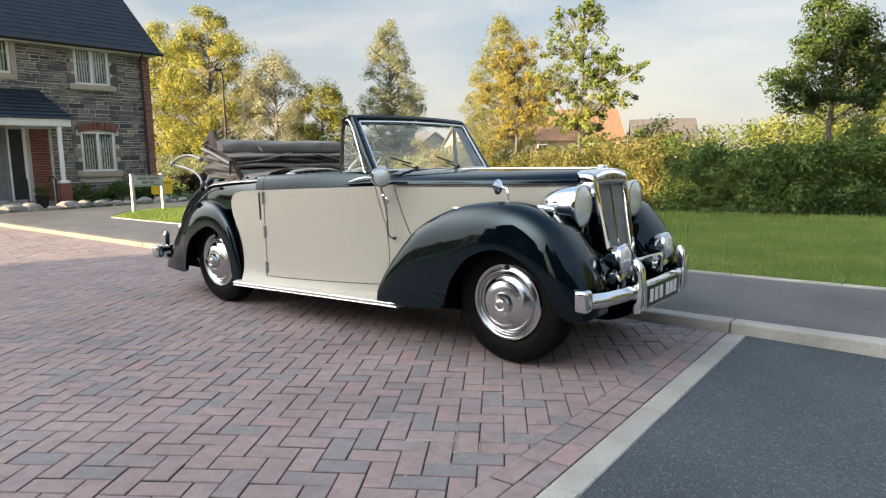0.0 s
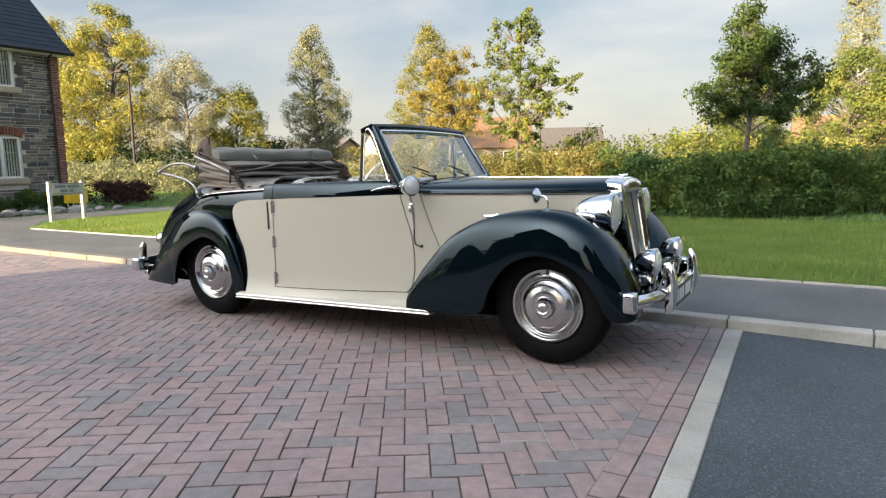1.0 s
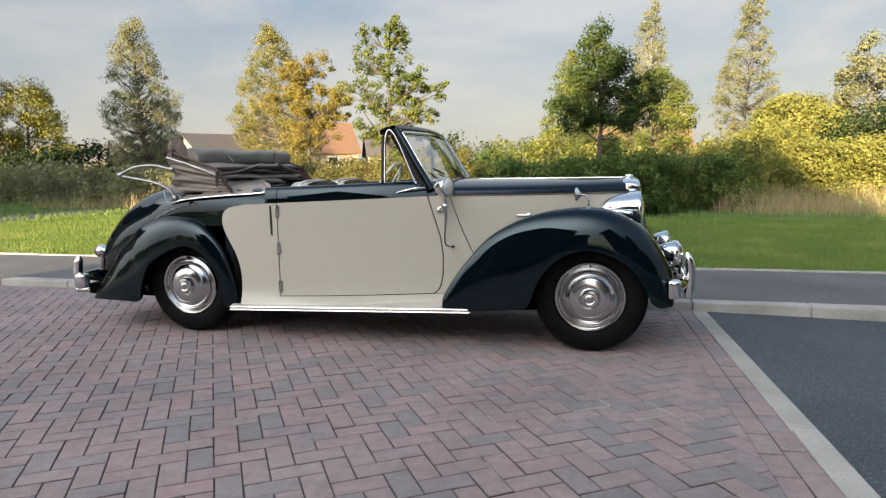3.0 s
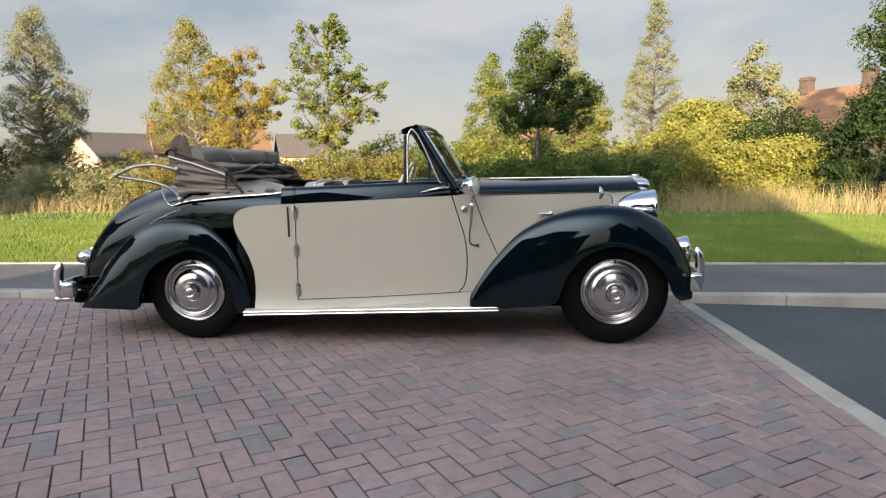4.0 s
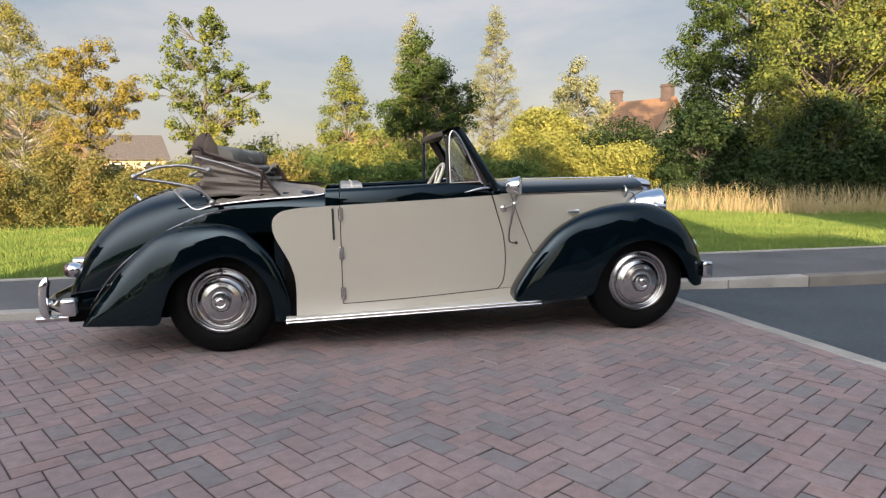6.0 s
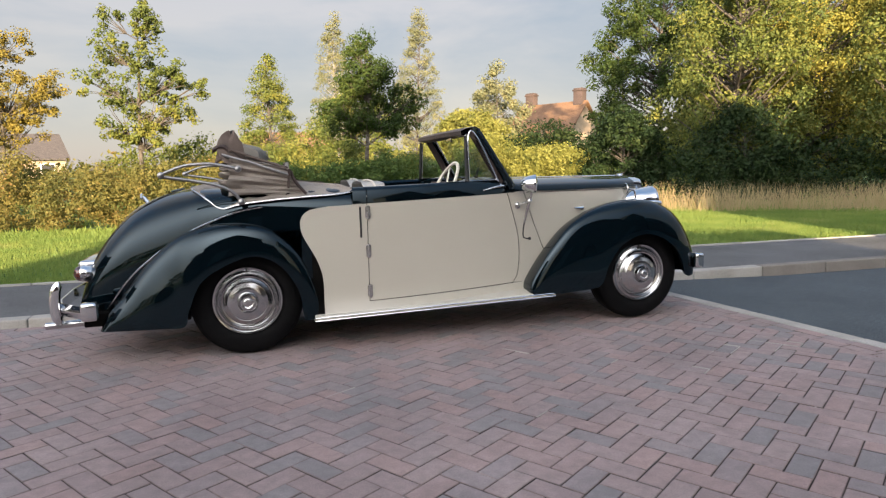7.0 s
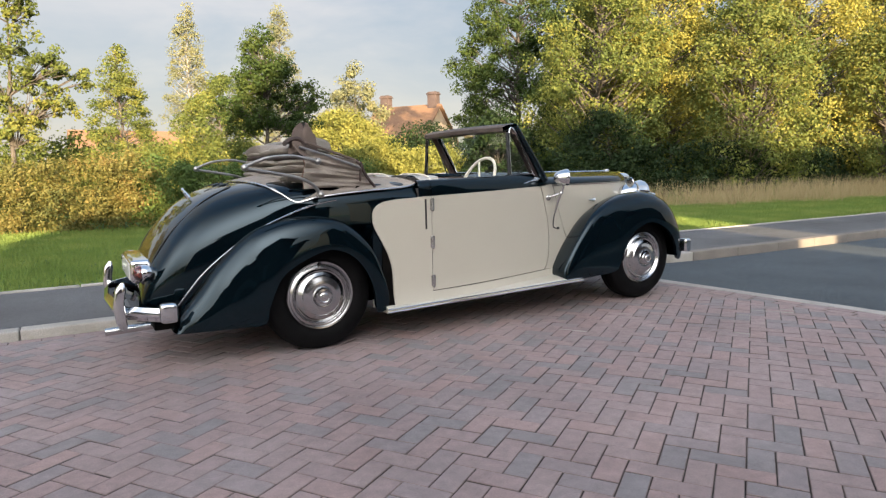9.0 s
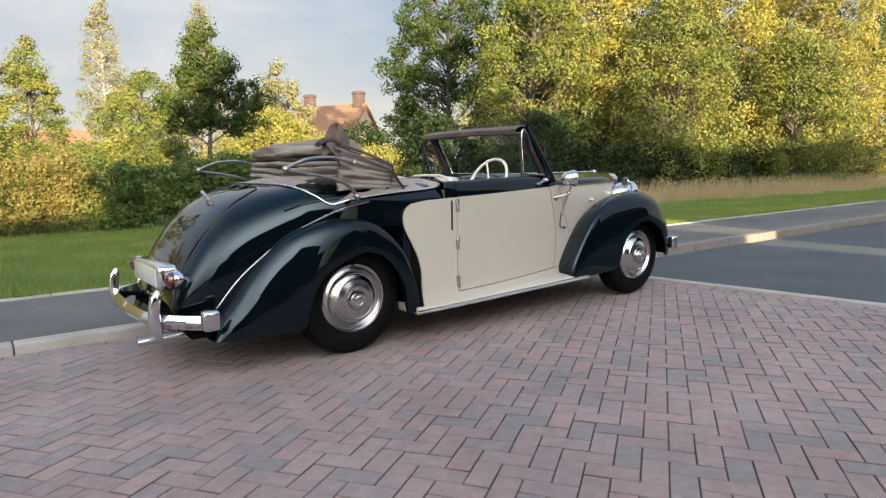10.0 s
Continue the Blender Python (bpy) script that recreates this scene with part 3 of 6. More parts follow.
def house_window(y0, y1, z0, z1, sill=True):
    w = part("window", join(block(HX - 0.1, HX + 0.0, y0, y1, z0, z0 + 0.06, 0.01), block(HX - 0.1, HX + 0.0, y0, y1, z1 - 0.06, z1, 0.01), block(HX - 0.1, HX + 0.0, y0, y0 + 0.06, z0 + 0.06, z1 - 0.06, 0.01), block(HX - 0.1, HX + 0.0, y1 - 0.06, y1, z0 + 0.06, z1 - 0.06, 0.01), block(HX - 0.1, HX + 0.0, (y0 + y1) / 2 - 0.05, (y0 + y1) / 2 + 0.05, z0 + 0.06, z1 - 0.06, 0.01)), WHITE, house, "white casement window with blinds")
    for a, b2 in ((y0 + 0.06, (y0 + y1) / 2 - 0.05), ((y0 + y1) / 2 + 0.05, y1 - 0.06)):
        p = part("pane", block(HX - 0.05, HX - 0.044, a, b2, z0 + 0.06, z1 - 0.06), GLASS, w)
        p.visible_shadow = False
        part("glazing_bar", join(block(HX - 0.043, HX - 0.03, a, b2, z0 + (z1 - z0) * 0.62, z0 + (z1 - z0) * 0.62 + 0.018)), WHITE, w)
    for q in np.arange(y0 + 0.09, y1 - 0.08, 0.075):
        part("blind_slat", block(HX - 0.15, HX - 0.145, q, q + 0.045, z0 + 0.06, z1 - 0.06), BLIND, w)
    # dark sheet behind the blinds in place of an unlit room
    part("room_shade_sheet", join(block(HX - 0.3, HX - 0.29, y0, y1, z0, z1)), DARKROOM, w)
    if sill:
        part("sill", block(HX - 0.05, HX + 0.1, y0 - 0.2, y1 + 0.16, z0 - 0.17, z0 - 0.005, 0.012), SANDSTONE, w)
    return w


house_window(5.72, 6.72, 3.6, 4.68)
house_window(5.72, 6.72, 0.96, 2.17)
house_window(2.9, 4.02, 3.76, 4.7, False)
part("window_surround", join(block(HX - 0.04, HX + 0.05, 2.7, 4.16, 3.58, 3.74, 0.01), block(HX - 0.04, HX + 0.05, 4.03, 4.17, 3.74, 4.75, 0.01)), SANDSTONE, house)
for a in (5.48, 6.76):
    for z in (3.62, 3.98, 4.34, 1.0, 1.4, 1.8):
        part("quoin_block", block(HX - 0.04, HX + 0.035, a, a + 0.22, z, z + 0.26, 0.012), STONE, house)
# porch
part("porch_post", join(block(-15.06, -14.96, 4.58, 4.68, 0.7, 2.26, 0.01), block(-15.12, -14.9, 4.5, 4.76, 0.66, 0.74, 0.01)), WHITE, house, "white porch post")
part("porch_plinth", block(-15.14, -14.88, 4.48, 4.78, -0.1, 0.66, 0.01), REDBRICK, house, "red brick plinth")
part("porch_fascia", join(block(-15.02, -14.92, 1.0, 4.92, 2.24, 2.44, 0.01), block(-16.3, -14.95, 4.86, 4.94, 2.24, 2.42, 0.01)), WHITE, house, "white porch fascia")
rows = []
for i in range(9):
    t = i / 8
    x, z = -14.86 - 1.4 * t, 2.44 + 0.86 * t
    rows += [[(x, y, z + 0.018) for y in (0.8, 5.0 - 0.3 * t)], [(x - 0.175, y, z + 0.09) for y in (0.8, 5.0 - 0.3 * (t + 0.1))]]
part("porch_roof", grid(rows), SLATE, house, "slate porch roof", smooth=False)
part("front_door", join(block(HX - 0.1, HX + 0.02, 2.7, 3.62, 0.2, 2.2, 0.01), block(HX - 0.1, HX + 0.04, 3.62, 3.72, 0.15, 2.25, 0.01)), GREYDOOR, house, "grey front door")
part("side_light", join(block(HX - 0.1, HX + 0.03, 3.72, 3.78, 0.15, 2.25, 0.01), block(HX - 0.1, HX + 0.03, 4.12, 4.2, 0.15, 2.25, 0.01)), WHITE, house)
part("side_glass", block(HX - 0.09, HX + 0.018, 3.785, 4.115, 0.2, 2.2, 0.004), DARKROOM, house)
part("door_step", block(-16.3, -15.1, 2.4, 4.4, -0.1, 0.16, 0.02), CONCRETE, house)
# roof: courses of slates stepping up to the ridge, with gutter and pipe
for i in range(26):
    t = i / 26
    x, z = HX + 0.32 - 4.5 * t, 4.72 + 4.0 * t
    part("slate_course", grid([[(x, -4.5, z), (x, 8.34, z)], [(x, -4.5, z + 0.035), (x, 8.34, z + 0.035)], [(x - 0.19, -4.5, z + 0.19), (x - 0.19, 8.34, z + 0.19)]]), SLATE, house, smooth=False)
part("roof_back", grid([[(HX - 4.1, -4.5, 8.7), (HX - 4.1, 8.3, 8.7)], [(HX - 8.4, -4.5, 4.7), (HX - 8.4, 8.3, 4.7)]]), SLATE, house, smooth=False)
part("gable_wall", ([(HX - 0.1, 7.98, 4.7), (HX - 7.9, 7.98, 4.7), (HX - 4.1, 7.98, 8.6)], [(0, 1, 2)]), REDBRICK, house, smooth=False)
part("gutter", tube([(HX + 0.36, -4.5, 4.7), (HX + 0.36, 8.36, 4.7)], 0.055, 10), BLACK, house)
part("fascia_board", block(HX + 0.0, HX + 0.3, -4.4, 8.2, 4.62, 4.7, 0.01), WHITE, house)
part("downpipe", tube([(HX + 0.3, 7.7, 4.66), (HX + 0.09, 7.72, 4.5), (HX + 0.09, 7.74, 0.1)], 0.04, 10), HOOD_BROWN, house, "dark brown downpipe")

def leaves(centres, radii, count, size, seed, flat=0.0):
    """Small lens-shaped leaves in clumps round the given centres."""
    g = np.random.default_rng(seed)
    c = np.asarray(centres, float)
    k = g.integers(0, len(c), count)
    q = g.normal(size=(count, 3))
    q *= (g.uniform(0, 1, (count, 1)) ** 0.45) / np.linalg.norm(q, axis=1)[:, None]
    p = c[k] + q * (np.asarray(radii)[k][:, None]) * np.array([1.7, 1.7, 1.25])
    n = q / (np.linalg.norm(q, axis=1)[:, None] + 1e-9) + g.normal(size=(count, 3)) * 0.45 + np.array([0, 0, 0.25])
    n /= np.linalg.norm(n, axis=1)[:, None]
    d = np.cross(n, g.normal(size=(count, 3)))
    d /= np.linalg.norm(d, axis=1)[:, None] + 1e-9
    s = np.cross(n, d)
    ln = size * g.uniform(0.6, 1.35, (count, 1))
    v = np.stack([p - d * ln * 0.5, p + s * ln * 0.3 + n * ln * 0.08, p + d * ln * 0.5, p - s * ln * 0.3 + n * ln * 0.08], 1).reshape(-1, 3)
    f = np.arange(count * 4).reshape(-1, 4)
    return v.tolist(), f.tolist()


# low shrubs, boulders and sign before the house
rng = random.Random(21)


def boulder(x, y, r):
    bm = bmesh.new()
    bmesh.ops.create_icosphere(bm, subdivisions=2, radius=1.0)
    a, b2, c = rng.uniform(1, 1.5), rng.uniform(0.8, 1.1), rng.uniform(0.5, 0.8)
    o = Vector((rng.uniform(0, 50), rng.uniform(0, 50), 0))
    for q in bm.verts:
        d = 1 + 0.28 * noise.noise(q.co * 1.3 + o)
        q.co = Vector((q.co.x * b2, q.co.y * a, q.co.z * c)) * r * d
        q.co = Vector((x, y, r * 0.25)) + q.co
    bm.verts.index_update()
    g = [tuple(q.co) for q in bm.verts], [tuple(q.index for q in fc.verts) for fc in bm.faces]
    bm.free()
    ob = part("boulder", g, ROCK, sharp=25)
    return tagged(ob, "pale grey rounded garden boulder by the drive", "boulder", "boulders before the house")


for y in np.arange(2.2, 8.4, 0.42):
    boulder(-13.95 + rng.uniform(-0.15, 0.15), y + rng.uniform(-0.1, 0.1), rng.uniform(0.09, 0.23))
sign = thing("street_sign", (-11.2, 5.1, 0), "white street name sign on two posts", "sign")
SX = -11.2
for y in (4.73, 5.5):
    part("post", block(SX - 0.05, SX + 0.045, y - 0.034, y + 0.034, -0.1, 0.92, 0.006), POST, sign, "off-white square post")
panel = part("panel", block(SX + 0.046, SX + 0.062, 4.765, 5.465, 0.6, 0.88, 0.004), POST, sign, "cream sign panel")
part("border", join(block(SX + 0.062, SX + 0.066, 4.77, 5.46, 0.63, 0.64), block(SX + 0.062, SX + 0.066, 4.77, 5.46, 0.86, 0.87)), BLACK, panel)
for y0, y1, z0, z1 in ((4.83, 5.08, 0.765, 0.835), (5.12, 5.4, 0.765, 0.835), (4.95, 5.12, 0.665, 0.735), (5.16, 5.26, 0.665, 0.735)):
    part("lettering_bar", block(SX + 0.062, SX + 0.065, y0, y1, z0, z1), GREYDOOR, panel)
bin_ = thing("grit_bin", (-14.75, 7.35, 0), "yellow plastic grit bin by the drive", "grit bin")
part("body", moved(prism([(-0.2, -0.24), (0.2, -0.24), (0.2, 0.24), (-0.2, 0.24)], 0.0, 0.36, 0.04), Matrix.Translation((-14.75, 7.35, 0.22))), YELLOW, bin_)
for a in (-0.15, 0.15):
    for b2 in (-0.18, 0.18):
        part("leg", moved(block(a - 0.03, a + 0.03, b2 - 0.03, b2 + 0.03, -0.22, 0.02), Matrix.Translation((-14.75, 7.35, 0.22))), STEEL, bin_)
part("lid", moved(block(-0.23, 0.23, -0.27, 0.27, 0.36, 0.46, 0.04, 3), Matrix.Translation((-14.75, 7.35, 0.22))), YELLOW, bin_)
for px, py in ((-14.75, 3.62), (-14.7, 4.3)):
    rail = thing("handrail", (px, py, 0), "black iron handrail beside the door step", "handrail", "handrails by the door")
    part("post", tube([(px, py, -0.05), (px, py, 0.62)], 0.022, 8), BLACK, rail)
    part("rail", tube(curve_points([(px, py, 0.6), (px - 0.02, py, 0.78), (px - 0.16, py, 0.86), (px - 0.36, py, 0.84), (px - 0.44, py, 0.7)], 20), 0.018, 8), BLACK, rail)
pot = thing("plant_pot", (-14.85, 3.98, 0), "black plant pot beside the door", "plant pot")
part("pot", lathe([(0.001, 0.02), (0.13, 0.0), (0.17, 0.3), (0.19, 0.34), (0.17, 0.35), (0.15, 0.3), (0.001, 0.29)], pose(-14.85, 3.98, 0.0), 20), BLACK, pot)
part("foliage", leaves([(-14.85, 3.98, 0.42), (-14.8, 4.02, 0.5), (-14.9, 3.92, 0.5)], [0.1, 0.09, 0.08], 260, 0.06, 95), L_OAK, pot, smooth=False)
lamp_post = thing("street_lamp", (-31.5, 20.6, 0), "tall dark street lamp column", "street lamp")
part("column", tube([(-31.5, 20.6, 0), (-31.5, 20.6, 2.0), (-31.5, 20.6, 6.6)], [0.09, 0.075, 0.055], 10), HOOD_BROWN, lamp_post)
part("lantern", join(tube([(-31.5, 20.6, 6.6), (-31.3, 20.4, 6.75), (-31.0, 20.0, 6.78)], 0.035, 8), block(-31.3, -30.7, 19.6, 20.1, 6.68, 6.8, 0.04)), HOOD_BROWN, lamp_post)

# ---- trees and hedges ----


def tree(name, x, y, h, env, low, mat, bark, count, size, seed, label, clumps=90, clump=0.2, trunk=0.07, lean=0.0, category="tree", group="", blobs=()):
    """env: (share of the crown's height, radius) pairs; low: where the crown begins."""
    rng = random.Random(seed)
    t = thing(name, (x, y, 0), label, category, group)
    stem = [Vector((x + lean * q * q * h + 0.06 * h * 0.2 * math.sin(q * 5 + seed), y + 0.04 * math.sin(q * 4 + seed * 2), h * 0.93 * q)) for q in np.linspace(0, 1, 9)]
    geos = [tube([p - Vector((0, 0, 0.1 if i == 0 else 0)) for i, p in enumerate(stem)], [trunk * (1.25 - 1.2 * q) + 0.006 for q in np.linspace(0, 1, 9)], 8)]
    cs, rs = [], []
    rmax = max(r for _, r in env)
    while len(cs) < clumps:
        q = rng.random()
        if blobs:
            bx, bz, br = rng.choices(blobs, [b3[2] ** 2 for b3 in blobs])[0]
            d3 = Vector((rng.gauss(0, 1), rng.gauss(0, 1), rng.gauss(0, 1))).normalized() * br * rng.uniform(0.3, 1.0) ** 0.6
            c = Vector((x + bx + d3.x, y + d3.y + rng.uniform(-0.5, 0.5) * abs(bx), bz + d3.z))
            cs.append(c)
            rs.append(clump * rng.uniform(0.5, 1.2))
            hub = Vector((x + bx * 0.7, y, bz - br * 0.5))
            j = min(8, max(1, (hub.z - 0.5 * abs(bx)) / (h * 0.93) * 8))
            b2 = stem[int(j)].lerp(stem[min(8, int(j) + 1)], j - int(j))
            geos.append(tube([b2, b2.lerp(hub, 0.6), hub.lerp(c, 0.6), c], [trunk * 0.32 + 0.003, trunk * 0.25, 0.006, 0.003], 5))
            continue
        r = interp(q, env)
        if rng.random() > (r / rmax) ** 0.8:
            continue
        a = rng.uniform(0, 2 * math.pi)
        lobes = 0.78 + 0.3 * noise.noise(Vector((math.cos(a) * 1.6, math.sin(a) * 1.6, q * 4 + seed)))
        rr = r * lobes * rng.uniform(0.35, 1.0) ** 0.6
        z = low + (h - low) * q
        i = min(8, int(z / (h * 0.93) * 8))
        c = Vector((stem[i].x + rr * math.cos(a), stem[i].y + rr * math.sin(a), z))
        cs.append(c)
        rs.append(clump * rng.uniform(0.5, 1.2))
        if rng.random() < 0.6:
            base_z = max(low * 0.7, z - rr * rng.uniform(0.4, 1.0))
            j = min(8, max(0, base_z / (h * 0.93) * 8))
            b2 = stem[int(j)].lerp(stem[min(8, int(j) + 1)], j - int(j))
            mid = b2.lerp(c, 0.5) + Vector((0, 0, -0.05 * rr))
            geos.append(tube([b2, mid, c], [trunk * 0.3 + 0.004, trunk * 0.2 + 0.003, 0.004], 5))
    part("trunk", geos[0], bark, t)
    part("branch", join(*geos[1:]), bark, t, kind="stuff")
    part("crown", leaves(cs, rs, count, size, seed), mat, t, smooth=False)
    return t


OVAL = [(0, 0.45), (0.25, 0.95), (0.5, 1.0), (0.75, 0.75), (1, 0.2)]


def env(shape, r):
    return [(q, s * r) for q, s in shape]


CONE = [(0, 0.75), (0.15, 1.0), (0.4, 0.85), (0.7, 0.5), (0.9, 0.22), (1, 0.05)]
DOME = [(0, 0.85), (0.3, 1.0), (0.6, 0.9), (0.85, 0.6), (1, 0.15)]
tree("young_oak", -2.15, 10.95, 4.75, env([(0, 0.55), (0.2, 0.85), (0.45, 1.0), (0.6, 0.8), (0.8, 0.5), (1, 0.2)], 1.15), 1.5, L_GREEN, BARK, 12500, 0.068, 3, "young oak with thinning yellow-green leaves behind the hedge", 210, 0.1, 0.045, blobs=[(-0.4, 4.3, 0.34), (0.1, 4.45, 0.3), (0.3, 4.15, 0.3), (-0.45, 3.7, 0.42), (0.05, 3.6, 0.45), (-0.75, 3.05, 0.42), (0.95, 3.25, 0.36), (0.55, 3.1, 0.4), (1.25, 3.0, 0.25), (-0.15, 2.8, 0.5), (-0.55, 2.3, 0.45), (0.35, 2.4, 0.5), (0.85, 2.5, 0.35), (0.1, 1.9, 0.5)])
tree("young_oak", 2.8, 11.5, 4.4, env([(0, 0.7), (0.15, 1.0), (0.4, 0.95), (0.6, 0.65), (0.8, 0.35), (1, 0.12)], 1.3), 1.9, L_OAK, BARK, 17000, 0.068, 4, "young dark green oak before the hedge", 260, 0.14, 0.055, blobs=[(-0.05, 4.2, 0.24), (-0.12, 3.75, 0.38), (0.3, 3.45, 0.4), (-0.4, 3.2, 0.42), (0.05, 3.1, 0.5), (0.8, 2.85, 0.42), (1.2, 2.8, 0.22), (-0.8, 2.6, 0.36), (-0.3, 2.5, 0.5), (0.4, 2.4, 0.5), (0.9, 2.35, 0.34), (-0.6, 2.15, 0.3)])
tree("orange_cherry", -5.6, 13.6, 4.6, env(DOME, 1.05), 1.7, L_ORANGE, BARK, 20000, 0.06, 5, "small tree in orange and yellow autumn leaf", 170, 0.13, 0.05, blobs=[(-0.2, 3.9, 0.6), (0.45, 4.2, 0.4), (-0.55, 3.1, 0.7), (0.35, 3.0, 0.75), (0.95, 2.9, 0.45), (-0.2, 2.3, 0.7), (0.6, 2.2, 0.5), (1.3, 3.3, 0.3)])
tree("birch", -9.45, 18.7, 6.6, env([(0, 0.6), (0.2, 0.95), (0.4, 1.0), (0.6, 0.8), (0.82, 0.42), (1, 0.06)], 2.0), 1.5, L_OLIVE, PALEBARK, 36000, 0.06, 6, "tall birch in fine olive-yellow autumn leaf", 330, 0.19, 0.06)
tree("poplar", -15.3, 18.6, 7.3, env([(0, 0.6), (0.2, 0.95), (0.45, 1.0), (0.7, 0.72), (0.88, 0.36), (1, 0.06)], 1.75), 0.9, L_SILVER, BARK, 34000, 0.065, 7, "upright grey-green poplar beside the drive", 430, 0.2, 0.07)
tree("field_maple", -31.5, 28.6, 6.6, env(DOME, 3.2), 1.5, L_YELLOW, BARK, 24000, 0.13, 8, "round yellow-green field maple", 80, 0.5, 0.12)
tree("big_willow", -37.6, 23.5, 11.7, env(DOME, 4.5), 1.5, L_YELLOW, BARK, 48000, 0.14, 9, "large bright yellow willow beyond the house", 150, 0.6, 0.2, group="trees beyond the house")
tree("big_willow", -43.0, 23.0, 11.2, env(DOME, 4.3), 1.5, L_YELLOW, BARK, 36000, 0.14, 10, "large bright yellow willow beyond the house", 140, 0.6, 0.2, group="trees beyond the house")
tree("white_willow", -33.0, 25.6, 8.4, env(DOME, 3.2), 1.5, L_WHITE, BARK, 26000, 0.12, 12, "pale grey willow half bare", 110, 0.5, 0.14)
tree("ash", 1.13, 29.5, 7.0, env(CONE, 1.9), 1.5, L_GREEN, BARK, 14000, 0.11, 13, "slender light green ash", 150, 0.26, 0.07)
tree("birch", 5.4, 36.4, 10.6, env(CONE, 1.9), 3.0, L_SILVER, PALEBARK, 12000, 0.11, 14, "pale thinning birch behind the hedge", 190, 0.26, 0.08)
tree("hawthorn", 4.9, 26.5, 5.2, env(DOME, 2.3), 0.6, L_GREEN, BARK, 22000, 0.11, 15, "spreading yellow-green hawthorn behind the hedge", 170, 0.3, 0.1)
tree("poplar", 10.7, 36.8, 11.3, env(CONE, 2.2), 2.6, L_SILVER, BARK, 17000, 0.1, 16, "upright thin-leaved poplar with pale twigs", 260, 0.24, 0.08)
tree("willow_bush", 10.6, 26.6, 3.9, env(DOME, 3.0), 0.3, L_SCRUB, BARK, 26000, 0.14, 17, "broad sunlit yellow-green willow bush", 260, 0.36, 0.1, category="bush")
tree("willow_bush", 15.0, 30.0, 2.6, env(DOME, 2.6), 0.3, L_SCRUB, BARK, 16000, 0.15, 18, "broad sunlit yellow-green willow bush", 90, 0.55, 0.1, category="bush")
tree("pale_ash", 20.6, 48.0, 9.7, env(OVAL, 3.0), 2.0, L_SILVER, BARK, 9000, 0.22, 19, "pale green ash near the far house", 80, 0.5, 0.1)
for k, (x, y, h, r, mt, nm, lb) in enumerate((
        (22.0, 27.0, 13.0, 4.6, L_OAK, "big_oak", "tall dense oak at the wood's edge"), (16.5, 14.8, 8.6, 3.2, L_GREEN, "field_maple", "leafy maple in yellow-green at the wood's edge"), (20.5, 15.5, 11.5, 3.8, L_YELLOW, "big_willow", "tall yellow sunlit willow at the wood's edge"),
        (21.0, 11.6, 7.5, 3.0, L_GREEN, "field_maple", "leafy maple in yellow-green at the wood's edge"), (25.5, 12.5, 11.0, 4.0, L_YELLOW, "big_willow", "tall yellow sunlit willow at the wood's edge"), (26.5, 9.4, 6.5, 3.0, L_GREEN, "field_maple", "leafy maple in yellow-green at the wood's edge"),
        (31.5, 10.5, 11.5, 4.2, L_YELLOW, "big_willow", "tall yellow sunlit willow at the wood's edge"), (38, 9.5, 10.5, 3.0, L_GREEN, "big_oak", "tall dense oak at the wood's edge"), (24, 20, 13.0, 4.6, L_OAK, "big_oak", "tall dense oak at the wood's edge"))):
    tree(nm, x, y, h, env([(0, 0.9), (0.25, 1.0), (0.55, 0.95), (0.8, 0.7), (1, 0.2)], r), 0.4, mt, BARK, int(47000 * (r / 4) ** 1.4), 0.15 if mt is L_OAK else 0.115, 40 + k, lb, 330, 0.4, 0.14, group="trees at the wood's edge")
for k, (x, y, h, r) in enumerate(((28.5, 17.0, 13.5, 5.0), (36.5, 14.5, 13.5, 5.0), (19.5, 18.0, 9.0, 3.6))):
    tree("big_oak", x, y, h, env([(0, 0.9), (0.25, 1.0), (0.55, 0.95), (0.8, 0.7), (1, 0.2)], r), 0.4, L_OAK, BARK, 20000, 0.22, 55 + k, "tall dense oak deep in the wood", 120, 0.6, 0.16, group="trees at the wood's edge")
# shrubs whose leaf colour paints the dark foot of the wood
tree("shaded_bush", 13.4, 17.0, 3.2, env(DOME, 2.3), 0.05, L_SHADED, BARK, 13000, 0.12, 60, "shrub under the trees, shade put into its leaf colour", 90, 0.35, 0.06, category="bush")
tree("shaded_bush", 15.2, 12.9, 3.1, env(DOME, 2.0), 0.05, L_SHADED, BARK, 12000, 0.11, 62, "shrub under the trees, shade put into its leaf colour", 90, 0.35, 0.06, category="bush")
tree("shaded_bush", 11.2, 19.5, 2.9, env(DOME, 2.6), 0.05, L_SHADED, BARK, 12000, 0.12, 61, "shrub under the trees, shade put into its leaf colour", 90, 0.38, 0.06, category="bush")


def hedge_bank(name, line, height, depth, mat, count, size, seed, label, clump=0.16, step=0.3):
    rng = random.Random(seed)
    cs, rs = [], []
    ln = [Vector((*p, 0)) for p in line]
    for a, b2 in zip(ln, ln[1:]):
        k = max(1, int((b2 - a).length / step))
        for i in range(k):
            base = a.lerp(b2, (i + rng.random()) / k)
            hh = height * (0.82 + 0.3 * noise.noise(base * 0.6 + Vector((seed, 0, 0))) + 0.12 * noise.noise(base * 2.3))
            for _ in range(int(14 * depth + 4)):
                q = rng.random()
                cs.append(base + Vector((rng.uniform(-0.3, 0.3), rng.uniform(-0.15, depth) * (1 - 0.3 * q), 0.05 + hh * q)))
                rs.append(clump * rng.uniform(0.6, 1.3))
    ob = part(name, leaves(cs, rs, count, size, seed), mat, smooth=False)
    return tagged(ob, label, "hedge", kind="stuff")


